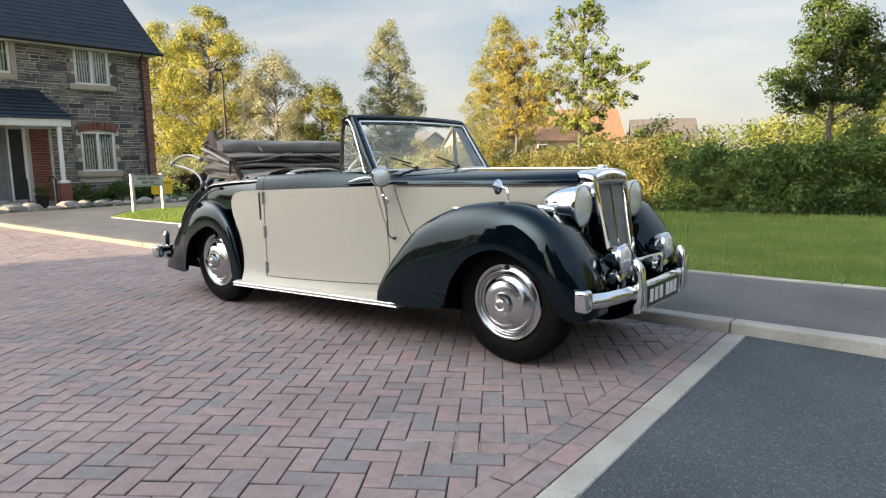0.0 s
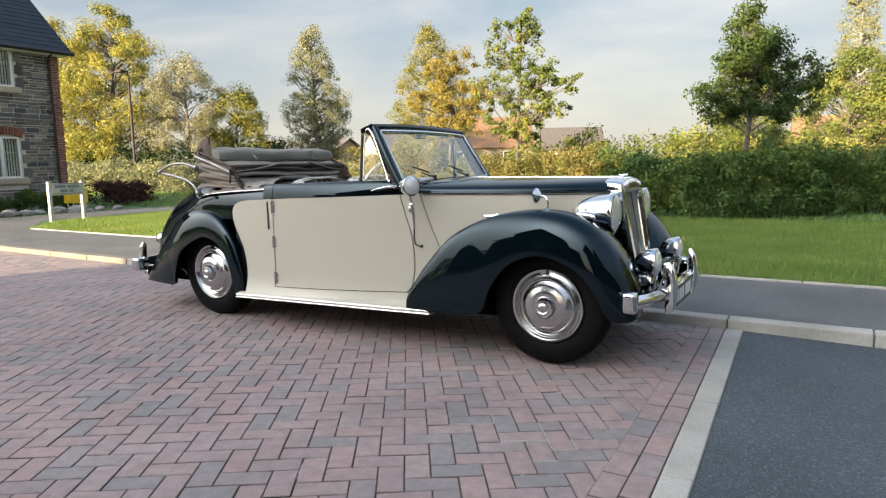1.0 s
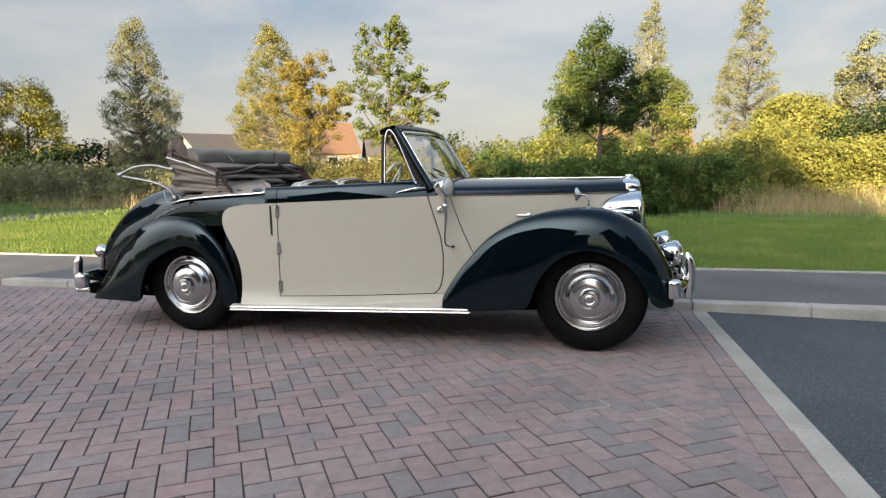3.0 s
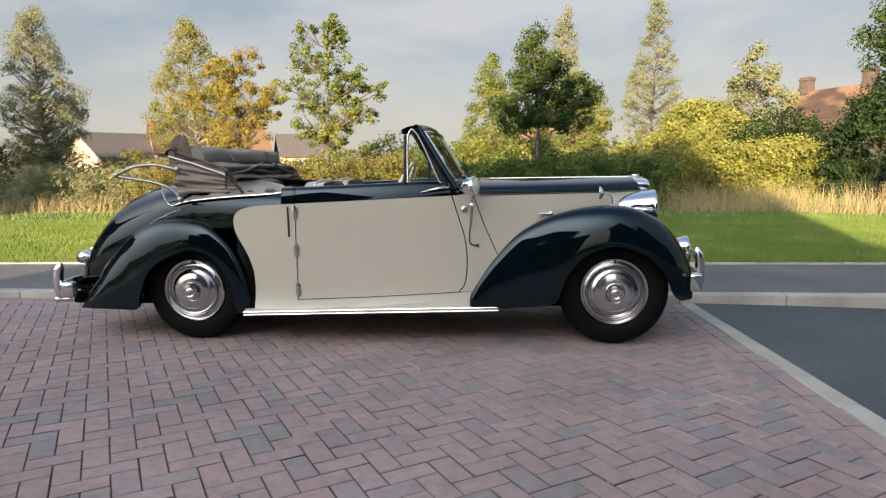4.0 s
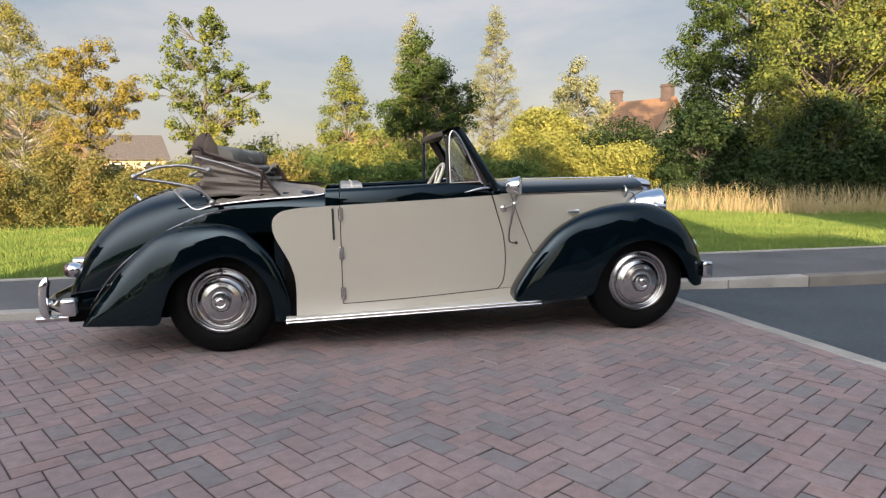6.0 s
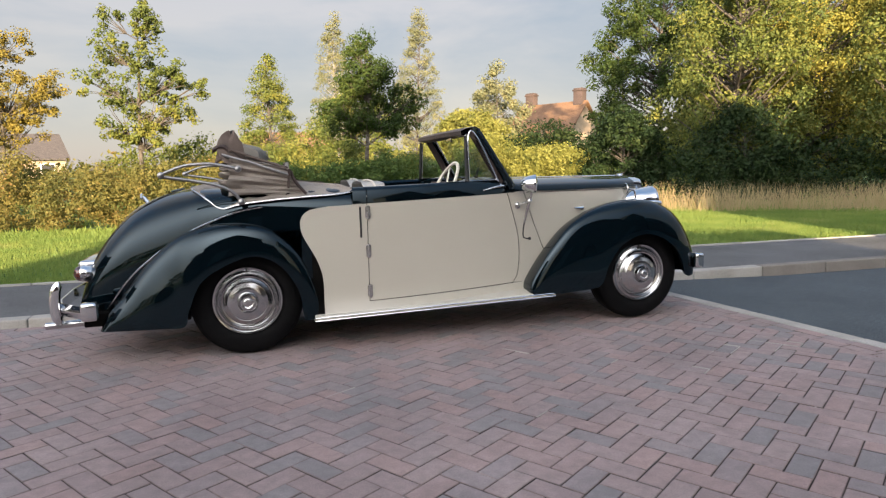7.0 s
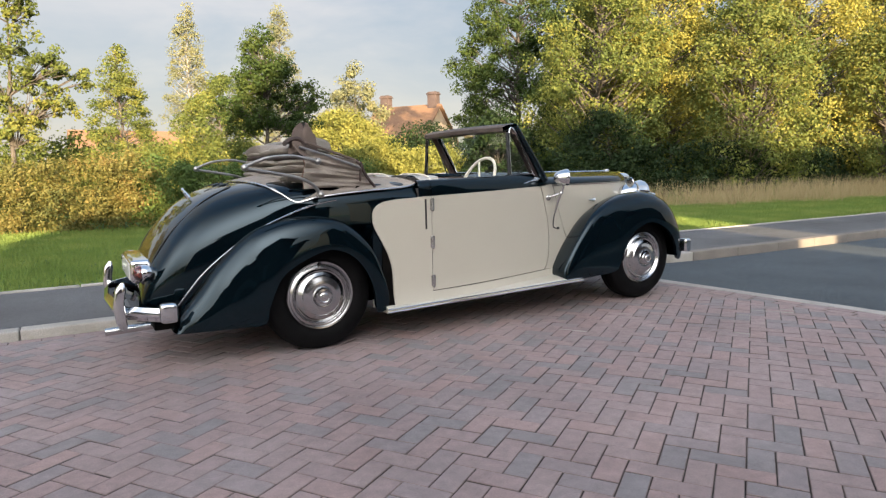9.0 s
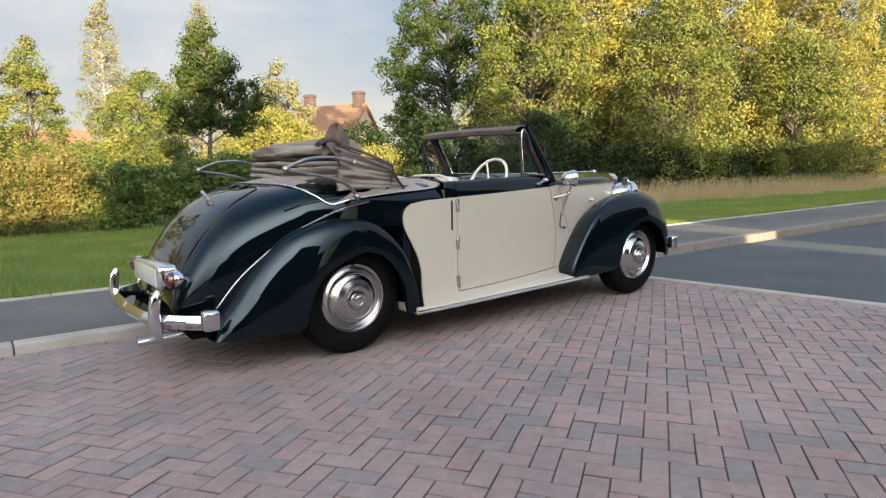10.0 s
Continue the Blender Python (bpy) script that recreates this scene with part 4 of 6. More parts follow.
hedge_bank("hedge", [(-7.3, 10.9), (-3, 10.4), (0.1, 10.0)], 1.7, 1.3, L_HEDGE, 60000, 0.055, 71, "autumn hedge of mixed russet and green leaves")
hedge_bank("hedge", [(0.1, 10.0), (2.4, 10.2), (3.8, 11.1), (4.7, 12.1)], 1.75, 1.3, L_DARK, 30000, 0.075, 72, "dark green hedge behind the verge")
hedge_bank("hedge", [(4.4, 12.4), (6.4, 13.4)], 1.4, 1.4, L_DARK, 9000, 0.08, 73, "dark brambles at the hedge's end")
hedge_bank("hedge", [(6.3, 14.6), (9.0, 15.6), (12.0, 17.5)], 2.2, 2.0, L_SCRUB, 34000, 0.09, 81, "sunlit yellow-green willow scrub behind dry grass", 0.2, 0.35)
hedge_bank("hedge", [(-13.5, 14.6), (-9.5, 13.8), (-6.2, 12.0)], 1.45, 2.0, L_SILVER, 36000, 0.085, 74, "pale willow scrub along the drive")
hedge_bank("hedge", [(-40, 17.5), (-24, 17), (-13.8, 15.4)], 1.7, 2.5, L_SILVER, 24000, 0.15, 75, "pale willow scrub along the drive", 0.25, 0.6)
hedge_bank("hedge", [(-60, 27), (-32, 27), (-14, 24), (2, 22)], 1.7, 3.0, L_HEDGE, 30000, 0.2, 76, "olive far hedge", 0.4, 0.9)
hedge_bank("hedge", [(0, 21), (6, 23), (12, 23.5)], 2.2, 2.5, L_SCRUB, 26000, 0.13, 77, "sunlit yellow-green scrub", 0.3, 0.5)
hedge_bank("hedge", [(-60, 23.5), (-36, 21.5), (-24, 20.5), (-17, 19.8)], 2.7, 1.6, L_SHADED, 20000, 0.2, 83, "thicket under the willows, leaves coloured dark for shade", 0.35, 0.7)
hedge_bank("hedge", [(-5, 36), (12, 40), (40, 44)], 3.0, 3.0, L_GREEN, 12000, 0.3, 78, "far field hedge", 0.5, 1.0)
hedge_bank("hedge", [(-3.0, 12.6), (0.5, 13.6), (3.5, 14.6)], 2.2, 1.6, L_GREEN, 18000, 0.085, 82, "yellow-green scrub behind the hedge", 0.2, 0.4)
hedge_bank("shrub_bed", [(-15.6, 4.9), (-15.4, 6.2), (-15.3, 7.6)], 0.55, 0.4, L_DARK, 6000, 0.07, 79, "low dark shrubs along the house wall", 0.12)
hedge_bank("shrub_bed", [(-15.2, 8.0), (-17.6, 11.4)], 0.75, 0.8, L_RED, 7000, 0.07, 84, "low dark red shrubs beside the drive", 0.12)
hedge_bank("undergrowth", [(12.8, 12.3), (17, 11.4), (22, 10.2), (34, 8.6)], 1.9, 1.8, L_SHADED, 30000, 0.12, 80, "bramble undergrowth along the wood's edge, leaves near-black for shade", 0.25, 0.4)


def blades(x0, x1, y0, y1, count, h, w, seed, mask=None):
    g = np.random.default_rng(seed)
    p = np.stack([g.uniform(x0, x1, count), g.uniform(y0, y1, count)], 1)
    if mask is not None:
        p = p[mask(p[:, 0], p[:, 1])]
    n = len(p)
    a = g.uniform(0, 2 * np.pi, n)
    d = np.stack([np.cos(a), np.sin(a)], 1) * w * g.uniform(0.5, 1.2, (n, 1))
    lean = g.normal(size=(n, 2)) * h * 0.35
    hh = h * g.uniform(0.5, 1.3, n)
    z = np.full(n, -0.004)
    v = np.stack([np.column_stack([p - d, z]), np.column_stack([p + d, z]), np.column_stack([p + lean, z + hh])], 1).reshape(-1, 3)
    return v.tolist(), np.arange(n * 3).reshape(-1, 3).tolist()


tagged(part("grass", blades(-11, 13, PATH_Y1 + 0.05, 10.5, 290000, 0.06, 0.0085, 90, lambda x, y: (x > -9.8) | (y > 3.6 + (-9.8 - x))), GRASS, smooth=False), "short mown grass verge", "grass", kind="stuff")
tagged(part("grass", blades(13, 30, PATH_Y1 + 0.05, 8, 60000, 0.07, 0.014, 94), GRASS, smooth=False), "mown grass verge before the wood", "grass", kind="stuff")
tagged(part("grass", blades(-40, 30, 9, 24, 60000, 0.09, 0.02, 91), GRASS, smooth=False), "rough grass round the hedges", "grass", kind="stuff")


def interp_band(x):
    return np.interp(x, [5, 8.8, 11.1, 15.5, 30, 40], [12.6, 10.9, 8.4, 6.8, 5.8, 5.4])


tagged(part("dry_grass", blades(5.5, 36, 5.4, 14.5, 44000, 0.62, 0.008, 92, lambda x, y: (y > interp_band(x) + 0.3 * np.sin(x * 1.7)) & (y < interp_band(x) + 2.6)), DRYGRASS, smooth=False), "tall straw-coloured dry grass", "grass", kind="stuff")
tagged(part("dry_grass", blades(-16, -6, 11.4, 14.5, 4500, 0.5, 0.009, 93, lambda x, y: (y > 12.9 + (-9.5 - x) * 0.12) & (y < 13.6 + (-9.5 - x) * 0.12)), DRYGRASS, smooth=False), "straw-coloured dry stalks before the scrub", "grass", kind="stuff")


# ---- far houses ----
def far_house(x, y, w, d, eave, ridge, turn, roof, label, chimneys=()):
    m = Matrix.Translation((x, y, 0)) @ pose(0, 0, 0, 0, 0, turn)
    t = thing("house", (x, y, 0), label, "house", "far houses")
    part("wall", moved(([(-w, -d, 0), (w, -d, 0), (w, d, 0), (-w, d, 0), (-w, -d, eave), (w, -d, eave), (w, d, eave), (-w, d, eave), (-w, 0, ridge), (w, 0, ridge)], [(0, 1, 5, 4), (2, 3, 7, 6), (1, 2, 6, 9, 5), (3, 0, 4, 8, 7)]), m), RENDER_WALL, t, smooth=False)
    o = 0.35
    s = (ridge - eave) / d
    for k in (-1, 1):
        part("roof", moved(([(-w - o, k * (d + o), eave - o * s), (w + o, k * (d + o), eave - o * s), (w + o, 0, ridge + 0.12), (-w - o, 0, ridge + 0.12), (-w - o, k * (d + o), eave - o * s + 0.15), (w + o, k * (d + o), eave - o * s + 0.15), (w + o, 0, ridge + 0.27), (-w - o, 0, ridge + 0.27)], [(0, 1, 2, 3), (4, 5, 6, 7), (0, 1, 5, 4), (1, 2, 6, 5), (2, 3, 7, 6), (3, 0, 4, 7)]), m), roof, t, smooth=False)
    for wx in (-0.5, 0.5):
        for k in (-1, 1):
            win = part("window", moved(block(wx * w - 0.6, wx * w + 0.6, k * d - 0.06, k * d + 0.06, eave - 1.7, eave - 0.5, 0.02), m), WHITE, t)
            # opaque near-black panes, the room's shade put into their colour
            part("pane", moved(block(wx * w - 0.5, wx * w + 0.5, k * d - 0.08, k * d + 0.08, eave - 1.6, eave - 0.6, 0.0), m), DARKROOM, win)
    for cx in chimneys:
        part("chimney", moved(join(block(cx - 0.5, cx + 0.5, -0.4, 0.4, ridge - 0.8, ridge + 1.5, 0.03), block(cx - 0.58, cx + 0.58, -0.48, 0.48, ridge + 1.2, ridge + 1.35, 0.02)), m), DULLBRICK, t, "brown brick chimney stack")
    return t


far_house(30.5, 57.5, 3.8, 3.4, 3.8, 7.3, -62, ORANGETILE, "far house with orange tiled roof and brick chimneys", (-2.8, 3.2))
far_house(-38.5, 60, 4.2, 4, 2.6, 4.9, 60, GREYTILE, "far house with grey tiled roof")
far_house(-30.5, 63, 5.5, 4.5, 3.0, 6.1, 35, ORANGETILE, "far house with orange tiled roof and brick gable")
far_house(-20.5, 66, 3.0, 3.4, 2.6, 4.7, 25, GREYTILE, "far house with brown tiled roof")
far_house(7, 95, 7, 4, 3.0, 6.4, 5, ORANGETILE, "far house with orange tiled roof")
far_house(-52, 60, 6, 4, 2.0, 4.2, -10, GREYTILE, "far house with brown tiled roof")
far_house(-75, 70, 7, 4, 2.0, 4.6, 30, GREYTILE, "far house with brown tiled roof")
rows = []
for a in np.linspace(-1.3, 1.3, 60):
    r = 420
    h = 5 + 5 * noise.noise(Vector((a * 3, 0, 0))) + 2 * noise.noise(Vector((a * 14, 3, 0)))
    rows.append([(r * math.sin(a), r * math.cos(a), -1), (r * math.sin(a), r * math.cos(a), h), ((r + 60) * math.sin(a), (r + 60) * math.cos(a), h)])
tagged(part("backdrop", grid(rows), HILL), "low far hills under haze", kind="structure")

# ---- unseen houses added across the road, shaped to shade car, verge and wood ----


def shade_house(x0, x1, y0, y1, eave, ridge, gable_to_road, label):
    t = thing("house", ((x0 + x1) / 2, (y0 + y1) / 2, 0), label, "house", "houses across the road")
    if gable_to_road:
        xm = (x0 + x1) / 2
        # dull brick and near-black windows keep the car's reflections dark
        part("wall", ([(x0, y0, -0.2), (x1, y0, -0.2), (x1, y1, -0.2), (x0, y1, -0.2), (x0, y0, eave), (x1, y0, eave), (x1, y1, eave), (x0, y1, eave), (xm, y0, ridge), (xm, y1, ridge)], [(0, 1, 5, 8, 4), (1, 2, 6, 5), (2, 3, 7, 9, 6), (3, 0, 4, 7)]), DULLBRICK, t, smooth=False)
        for a in (x0, x1):
            k = -0.3 if a == x0 else 0.3
            part("roof", ([(a + k, y0 - 0.3, eave - 0.2), (a + k, y1 + 0.3, eave - 0.2), (xm, y1 + 0.3, ridge + 0.1), (xm, y0 - 0.3, ridge + 0.1)], [(0, 1, 2, 3)]), SLATE, t, smooth=False)
        part("door", block(xm - 0.5, xm + 0.5, y1 - 0.02, y1 + 0.05, 0, 2.1, 0.01), GREYDOOR, t)
        for wx in (x0 + 1.2, x1 - 1.2):
            for z in (1.0, 3.4):
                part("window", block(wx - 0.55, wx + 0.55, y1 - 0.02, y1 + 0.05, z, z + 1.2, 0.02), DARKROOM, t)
    else:
        ym = (y0 + y1) / 2
        part("wall", ([(x0, y0, -0.2), (x1, y0, -0.2), (x1, y1, -0.2), (x0, y1, -0.2), (x0, y0, eave), (x1, y0, eave), (x1, y1, eave), (x0, y1, eave), (x0, ym, ridge), (x1, ym, ridge)], [(0, 1, 5, 4), (1, 2, 6, 9, 5), (2, 3, 7, 6), (3, 0, 4, 8, 7)]), DULLBRICK, t, smooth=False)
        for b2 in (y0, y1):
            k = -0.3 if b2 == y0 else 0.3
            part("roof", ([(x0 - 0.3, b2 + k, eave - 0.2), (x1 + 0.3, b2 + k, eave - 0.2), (x1 + 0.3, ym, ridge + 0.1), (x0 - 0.3, ym, ridge + 0.1)], [(0, 1, 2, 3)]), SLATE, t, smooth=False)


shade_house(-5.75, 1.3, -18, -14, 5.4, 8.6, True, "unseen brick house across the road, added for its shade")
shade_house(-7.6, -5.8, -17, -14, 4.0, 4.8, False, "unseen low brick store beside a house, added for its shade")
shade_house(1.35, 2.9, -18, -14.5, 2.9, 3.7, False, "unseen low brick garage across the road, added for its shade")
shade_house(4.95, 9.2, -18, -14, 5.0, 8.7, True, "unseen brick house across the road, added for its shade")
shade_house(9.25, 13.1, -19, -14, 5.6, 9.1, True, "unseen tall brick house across the road, added for its shade")
shade_house(13.2, 26, -20, -14, 3.6, 6.2, False, "unseen brick bungalow across the road, added for its shade")
hedge_bank("hedge", [(-75, -34), (-40, -38), (-9, -40)], 5.0, 3.0, L_OAK, 12000, 0.5, 97, "far dark trees beyond the houses", 0.7, 1.4)

# ---- the car: nose towards +x, near flank at small y, centre line y = YC ----
car = thing("car", (1.3, YC, 0.0), "vintage dark green and cream drophead coupe with its hood folded", "car")
FLANK = [(-0.6, 0.12), (-0.1, 0.05), (0.3, 0.014), (0.75, 0.005), (1.1, 0.022), (1.45, 0.065), (1.8, 0.132), (1.95, 0.163), (2.1, 0.19), (2.4, 0.245), (2.7, 0.315), (3.0, 0.435), (3.14, 0.53)]
flank_line = smoothed(FLANK, 0.03)


def flank(x, z):
    """The body's side: y at a place along the car and a height."""
    y = flank_line(x)
    y += -0.032 * max(0.0, (0.37 - z) / 0.15) ** 2 * (1 if x < 2.2 else 0)
    return y + 1.5 * max(0.0, z - 0.93) ** 2


def side_patch(left, right, n, m, off=0.0, rim=0.012):
    """A panel of the flank between two edges, each a line of (x, z)."""
    a, b2 = curve_points(left, n), curve_points(right, n)
    rows = []
    for p, q in zip(a, b2):
        rows.append([])
        for t in np.linspace(0, 1, m):
            x, z = p + (q - p) * t
            rows[-1].append((x, flank(x, z) + off, z))
    return rimmed(flipped(grid(rows)), (0, rim, 0))


DOOR_EDGE = [(1.832, 0.32), (1.87, 0.365), (1.889, 0.46), (1.891, 0.575), (1.876, 0.7), (1.845, 0.81), (1.792, 0.985)]
# near-black sheet under the flank panels, painting the shade in their gaps
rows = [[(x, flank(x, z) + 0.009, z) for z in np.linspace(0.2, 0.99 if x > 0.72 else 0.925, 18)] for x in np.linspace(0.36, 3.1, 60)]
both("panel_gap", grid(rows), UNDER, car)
doors = both("door", side_patch([(0.737, 0.29), (0.737, 0.45), (0.737, 0.65), (0.737, 0.8), (0.737, 0.9), (0.737, 0.948)], DOOR_EDGE, 26, 24), CREAM, car, "cream coach door")
both("rear_quarter_panel", side_patch([(0.428, 0.222), (0.428, 0.44), (0.4, 0.56), (0.362, 0.64), (0.305, 0.75), (0.291, 0.83), (0.312, 0.885), (0.365, 0.918), (0.47, 0.936)], [(0.731, 0.222), (0.731, 0.4), (0.731, 0.5), (0.731, 0.6), (0.731, 0.7), (0.731, 0.8), (0.731, 0.87), (0.731, 0.91), (0.731, 0.947)], 30, 14, -0.004), CREAM, car, "cream painted rear quarter")
both("scuttle_panel", side_patch([(1.842, 0.319), (1.879, 0.366), (1.897, 0.46), (1.899, 0.575), (1.884, 0.7), (1.853, 0.81), (1.8, 0.99)], [(2.24, 0.319), (2.22, 0.36), (2.165, 0.45), (2.098, 0.58), (2.055, 0.68), (2.008, 0.79), (1.935, 0.996)], 24, 10), CREAM, car, "cream scuttle side")
both("bonnet_side", side_patch([(2.29, 0.25), (2.23, 0.36), (2.172, 0.45), (2.105, 0.58), (2.062, 0.68), (2.015, 0.79), (1.942, 0.996)], [(3.13, 0.25), (3.13, 0.36), (3.13, 0.45), (3.13, 0.58), (3.13, 0.68), (3.13, 0.79), (3.13, 1.0)], 20, 24), CREAM, car, "cream bonnet side")
both("sill", side_patch([(0.43, 0.215), (0.43, 0.24), (0.43, 0.276)], [(2.05, 0.235), (2.05, 0.27), (2.05, 0.32)], 6, 20, -0.004), CREAM, car)


# green upper door and waist
def waist(x):
    return 0.948 + 0.0346 * (x - 0.737)


def top_edge(x):
    return interp(x, [(0.3, 1.045), (0.72, 1.058), (1.03, 1.066), (1.49, 1.082), (1.72, 1.086), (1.83, 1.07)])


def capping(x0, x1, n):
    rows = []
    for x in np.linspace(x0, x1, n):
        zb, zt = waist(x) + 0.002, top_edge(x)
        r = [(x, flank(x, z) - 0.002, z) for z in np.linspace(zb, zt - 0.03, 6)]
        y = r[-1][1]
        r += [(x, y + 0.006, zt - 0.014), (x, y + 0.02, zt - 0.004), (x, y + 0.04, zt), (x, y + 0.075, zt - 0.003), (x, y + 0.09, zt - 0.02), (x, y + 0.092, zt - 0.12)]
        rows.append(r)
    return rimmed(grid(rows), (0, 0.01, 0))


both("door_top", capping(0.737, 1.79, 30), GREEN, car, "dark green upper door")
both("waist_rear", capping(0.64, 0.731, 6), GREEN, car)
both("waist_front", capping(1.795, 1.86, 4), GREEN, car)

# tail: a long falling back, narrowing to the rear
TOP = [(-1.12, 0.28), (-1.1, 0.38), (-1.07, 0.5), (-1.02, 0.62), (-0.96, 0.72), (-0.89, 0.815), (-0.79, 0.915), (-0.68, 0.985), (-0.54, 1.035), (-0.4, 1.06), (-0.25, 1.07), (0.7, 1.06)]
WIDE = [(-1.12, 0.44), (-1.05, 0.51), (-0.9, 0.57), (-0.6, 0.625), (-0.3, 0.69), (-0.1, 0.722), (0.1, 0.735), (0.3, 0.748), (0.7, 0.762)]
FULL = [(-1.12, 3.0), (-0.7, 3.2), (-0.4, 4.2), (-0.25, 6.0), (-0.05, 8.0), (0.7, 8.0)]
tail_line = curve_points(TOP, 80)
wide_line, full_line = smoothed(WIDE, 0.05), smoothed(FULL, 0.06)


def tail_at(x, u):
    """Point of the tail's skin: u from 0 (low on the flank) to 1 (centre line)."""
    w, n = wide_line(x), full_line(x)
    zt = float(np.interp(x, tail_line[:, 0], tail_line[:, 1]))
    z1 = min(0.56, 0.25 + (zt - 0.25) * 0.35)
    if u < 0.25:
        z = 0.24 + (z1 - 0.24) * u / 0.25
        return x, w - 0.03 * (1 - u / 0.25) ** 2, z
    a = (u - 0.25) / 0.75 * math.pi / 2
    return x, w * max(0.0, math.cos(a)) ** (2 / n), z1 + (zt - z1) * math.sin(a) ** (2 / n)


def in_arch(p):
    """Below the wheel arch the skin lies well inside the tyre."""
    d = abs(p[0] + 0.06)
    arch = 0.33 + math.sqrt(0.4 ** 2 - d * d) if d < 0.4 else 0.0
    return (p[0], min(p[1], 0.45), p[2]) if p[2] < arch else p


xs = sorted(set(np.concatenate([np.linspace(-1.12, -0.9, 14), np.linspace(-0.9, 0.64, 46)])))
us = list(np.linspace(0, 0.25, 5)) + list(0.25 + 0.75 * np.linspace(0.03, 1, 30))
rows = []
for x in xs:
    half = [in_arch(tail_at(x, u)) for u in us]
    rows.append([(p[0], YC - p[1], p[2]) for p in half] + [(p[0], YC + p[1], p[2]) for p in reversed(half[:-1])])
end = [(-1.125, y, 0.24 + (z - 0.24) * 0.6) for x, y, z in rows[0]]
part("tail_body", grid([end] + rows), GREEN, car, "glossy dark green rounded tail")


def on_tail(w, x, lift=0.0):
    """The tail's skin at a distance from the centre line."""
    lo, hi = 0.25, 1.0
    for _ in range(30):
        mid = (lo + hi) / 2
        lo, hi = (mid, hi) if tail_at(x, mid)[1] > abs(w) else (lo, mid)
    p = tail_at(x, (lo + hi) / 2)
    return (x, YC + w, p[2] + lift)


# boot lid: seam lines, handle and hinges
lid = [on_tail(w, x, 0.003) for w, x in [(-0.36, -1.09), (-0.385, -1.0), (-0.385, -0.88), (-0.37, -0.7), (-0.33, -0.55), (-0.26, -0.5), (0.0, -0.49), (0.26, -0.5), (0.33, -0.55), (0.37, -0.7), (0.385, -0.88), (0.385, -1.0), (0.36, -1.09)]]
part("boot_seam", tube(curve_points(lid, 70), 0.0035, 6), BLACK, car)
for s in (-1, 1):
    g = [on_tail(s * 0.1, x, 0.012) for x in (-0.55, -0.51, -0.47)]
    part("boot_hinge", tube([q - Vector((0, 0, 0.006)) for q in map(Vector, g)], [0.004, 0.008, 0.004], 8), GREEN, car)
hp = Vector(on_tail(0, -0.72, 0.0))
part("boot_handle", join(tube([hp, hp + Vector((-0.03, 0, 0.045))], [0.016, 0.01], 8), tube([hp + Vector((-0.03, -0.07, 0.03)), hp + Vector((-0.036, 0, 0.055)), hp + Vector((-0.03, 0.07, 0.03))], [0.006, 0.011, 0.006], 8)), CHROME, car, "chrome boot handle")

# fenders


def fender(crown, edge, yc, yo, yi, drop, n=90, k1=18, k2=12):
    c, e = curve_points(crown, n), curve_points(edge, n)
    s = np.linspace(0, 1, n)
    st = np.linspace(0, 1, len(yc))
    ycn, yon, yin, dn = ([smoothed(list(zip(st, q)), 0.045)(t) for t in s] for q in (yc, yo, yi, drop))
    rows = []
    for i in range(n):
        r = []
        inward = Vector((e[i][0] - c[i][0], e[i][1] - c[i][1])).normalized()
        r.append((e[i][0], yon[i] + 0.03, e[i][1] + 0.004))
        r.append((e[i][0], yon[i] + 0.006, e[i][1]))
        for u in np.linspace(0.0, math.pi / 2, k1):
            q = e[i] + (c[i] - e[i]) * (math.sin(u) ** 0.86)
            r.append((q[0], ycn[i] - (ycn[i] - yon[i]) * math.cos(u) ** 0.64, q[1]))
        for u in np.linspace(0, math.pi / 2, k2)[1:]:
            d = dn[i] * (1 - math.cos(u))
            r.append((c[i][0] + inward.x * d, ycn[i] + (yin[i] - ycn[i]) * math.sin(u), c[i][1] + inward.y * d))
        rows.append(r)
    return grid(rows)


R_CROWN = [(-0.954, 0.202), (-0.904, 0.303), (-0.803, 0.424), (-0.707, 0.550), (-0.576, 0.686), (-0.445, 0.782), (-0.274, 0.837), (-0.102, 0.847), (0.059, 0.817), (0.180, 0.736), (0.281, 0.616), (0.351, 0.454), (0.392, 0.293), (0.376, 0.197)]
R_EDGE = [(-0.919, 0.197), (-0.818, 0.200), (-0.697, 0.202), (-0.566, 0.204), (-0.445, 0.212), (-0.410, 0.323), (-0.314, 0.505), (-0.072, 0.626), (0.069, 0.616), (0.170, 0.545), (0.240, 0.444), (0.276, 0.343), (0.286, 0.243), (0.301, 0.192)]
rear = fender(R_CROWN, R_EDGE,
              [0.2, 0.195, 0.19, 0.18, 0.17, 0.15, 0.125, 0.09, 0.06, 0.035, 0.018, 0.006, 0.0, 0.0],
              [0.075, 0.045, 0.02, 0.0, -0.012, -0.018, -0.022, -0.024, -0.024, -0.024, -0.024, -0.024, -0.02, -0.02],
              [0.34, 0.34, 0.34, 0.33, 0.32, 0.29, 0.25, 0.19, 0.12, 0.06, 0.04, 0.03, 0.03, 0.03],
              [0.02, 0.025, 0.03, 0.03, 0.03, 0.03, 0.03, 0.03, 0.025, 0.02, 0.015, 0.012, 0.01, 0.01])
rear_fenders = both("rear_fender", flipped(rear), GREEN, car, "swept dark green rear wing")
F_CROWN = [(1.92, 0.256), (1.93, 0.326), (2.0, 0.444), (2.09, 0.566), (2.235, 0.722), (2.4, 0.82), (2.56, 0.876), (2.715, 0.904), (2.868, 0.912), (3.02, 0.888), (3.172, 0.812), (3.284, 0.688), (3.365, 0.546), (3.406, 0.414), (3.398, 0.303)]
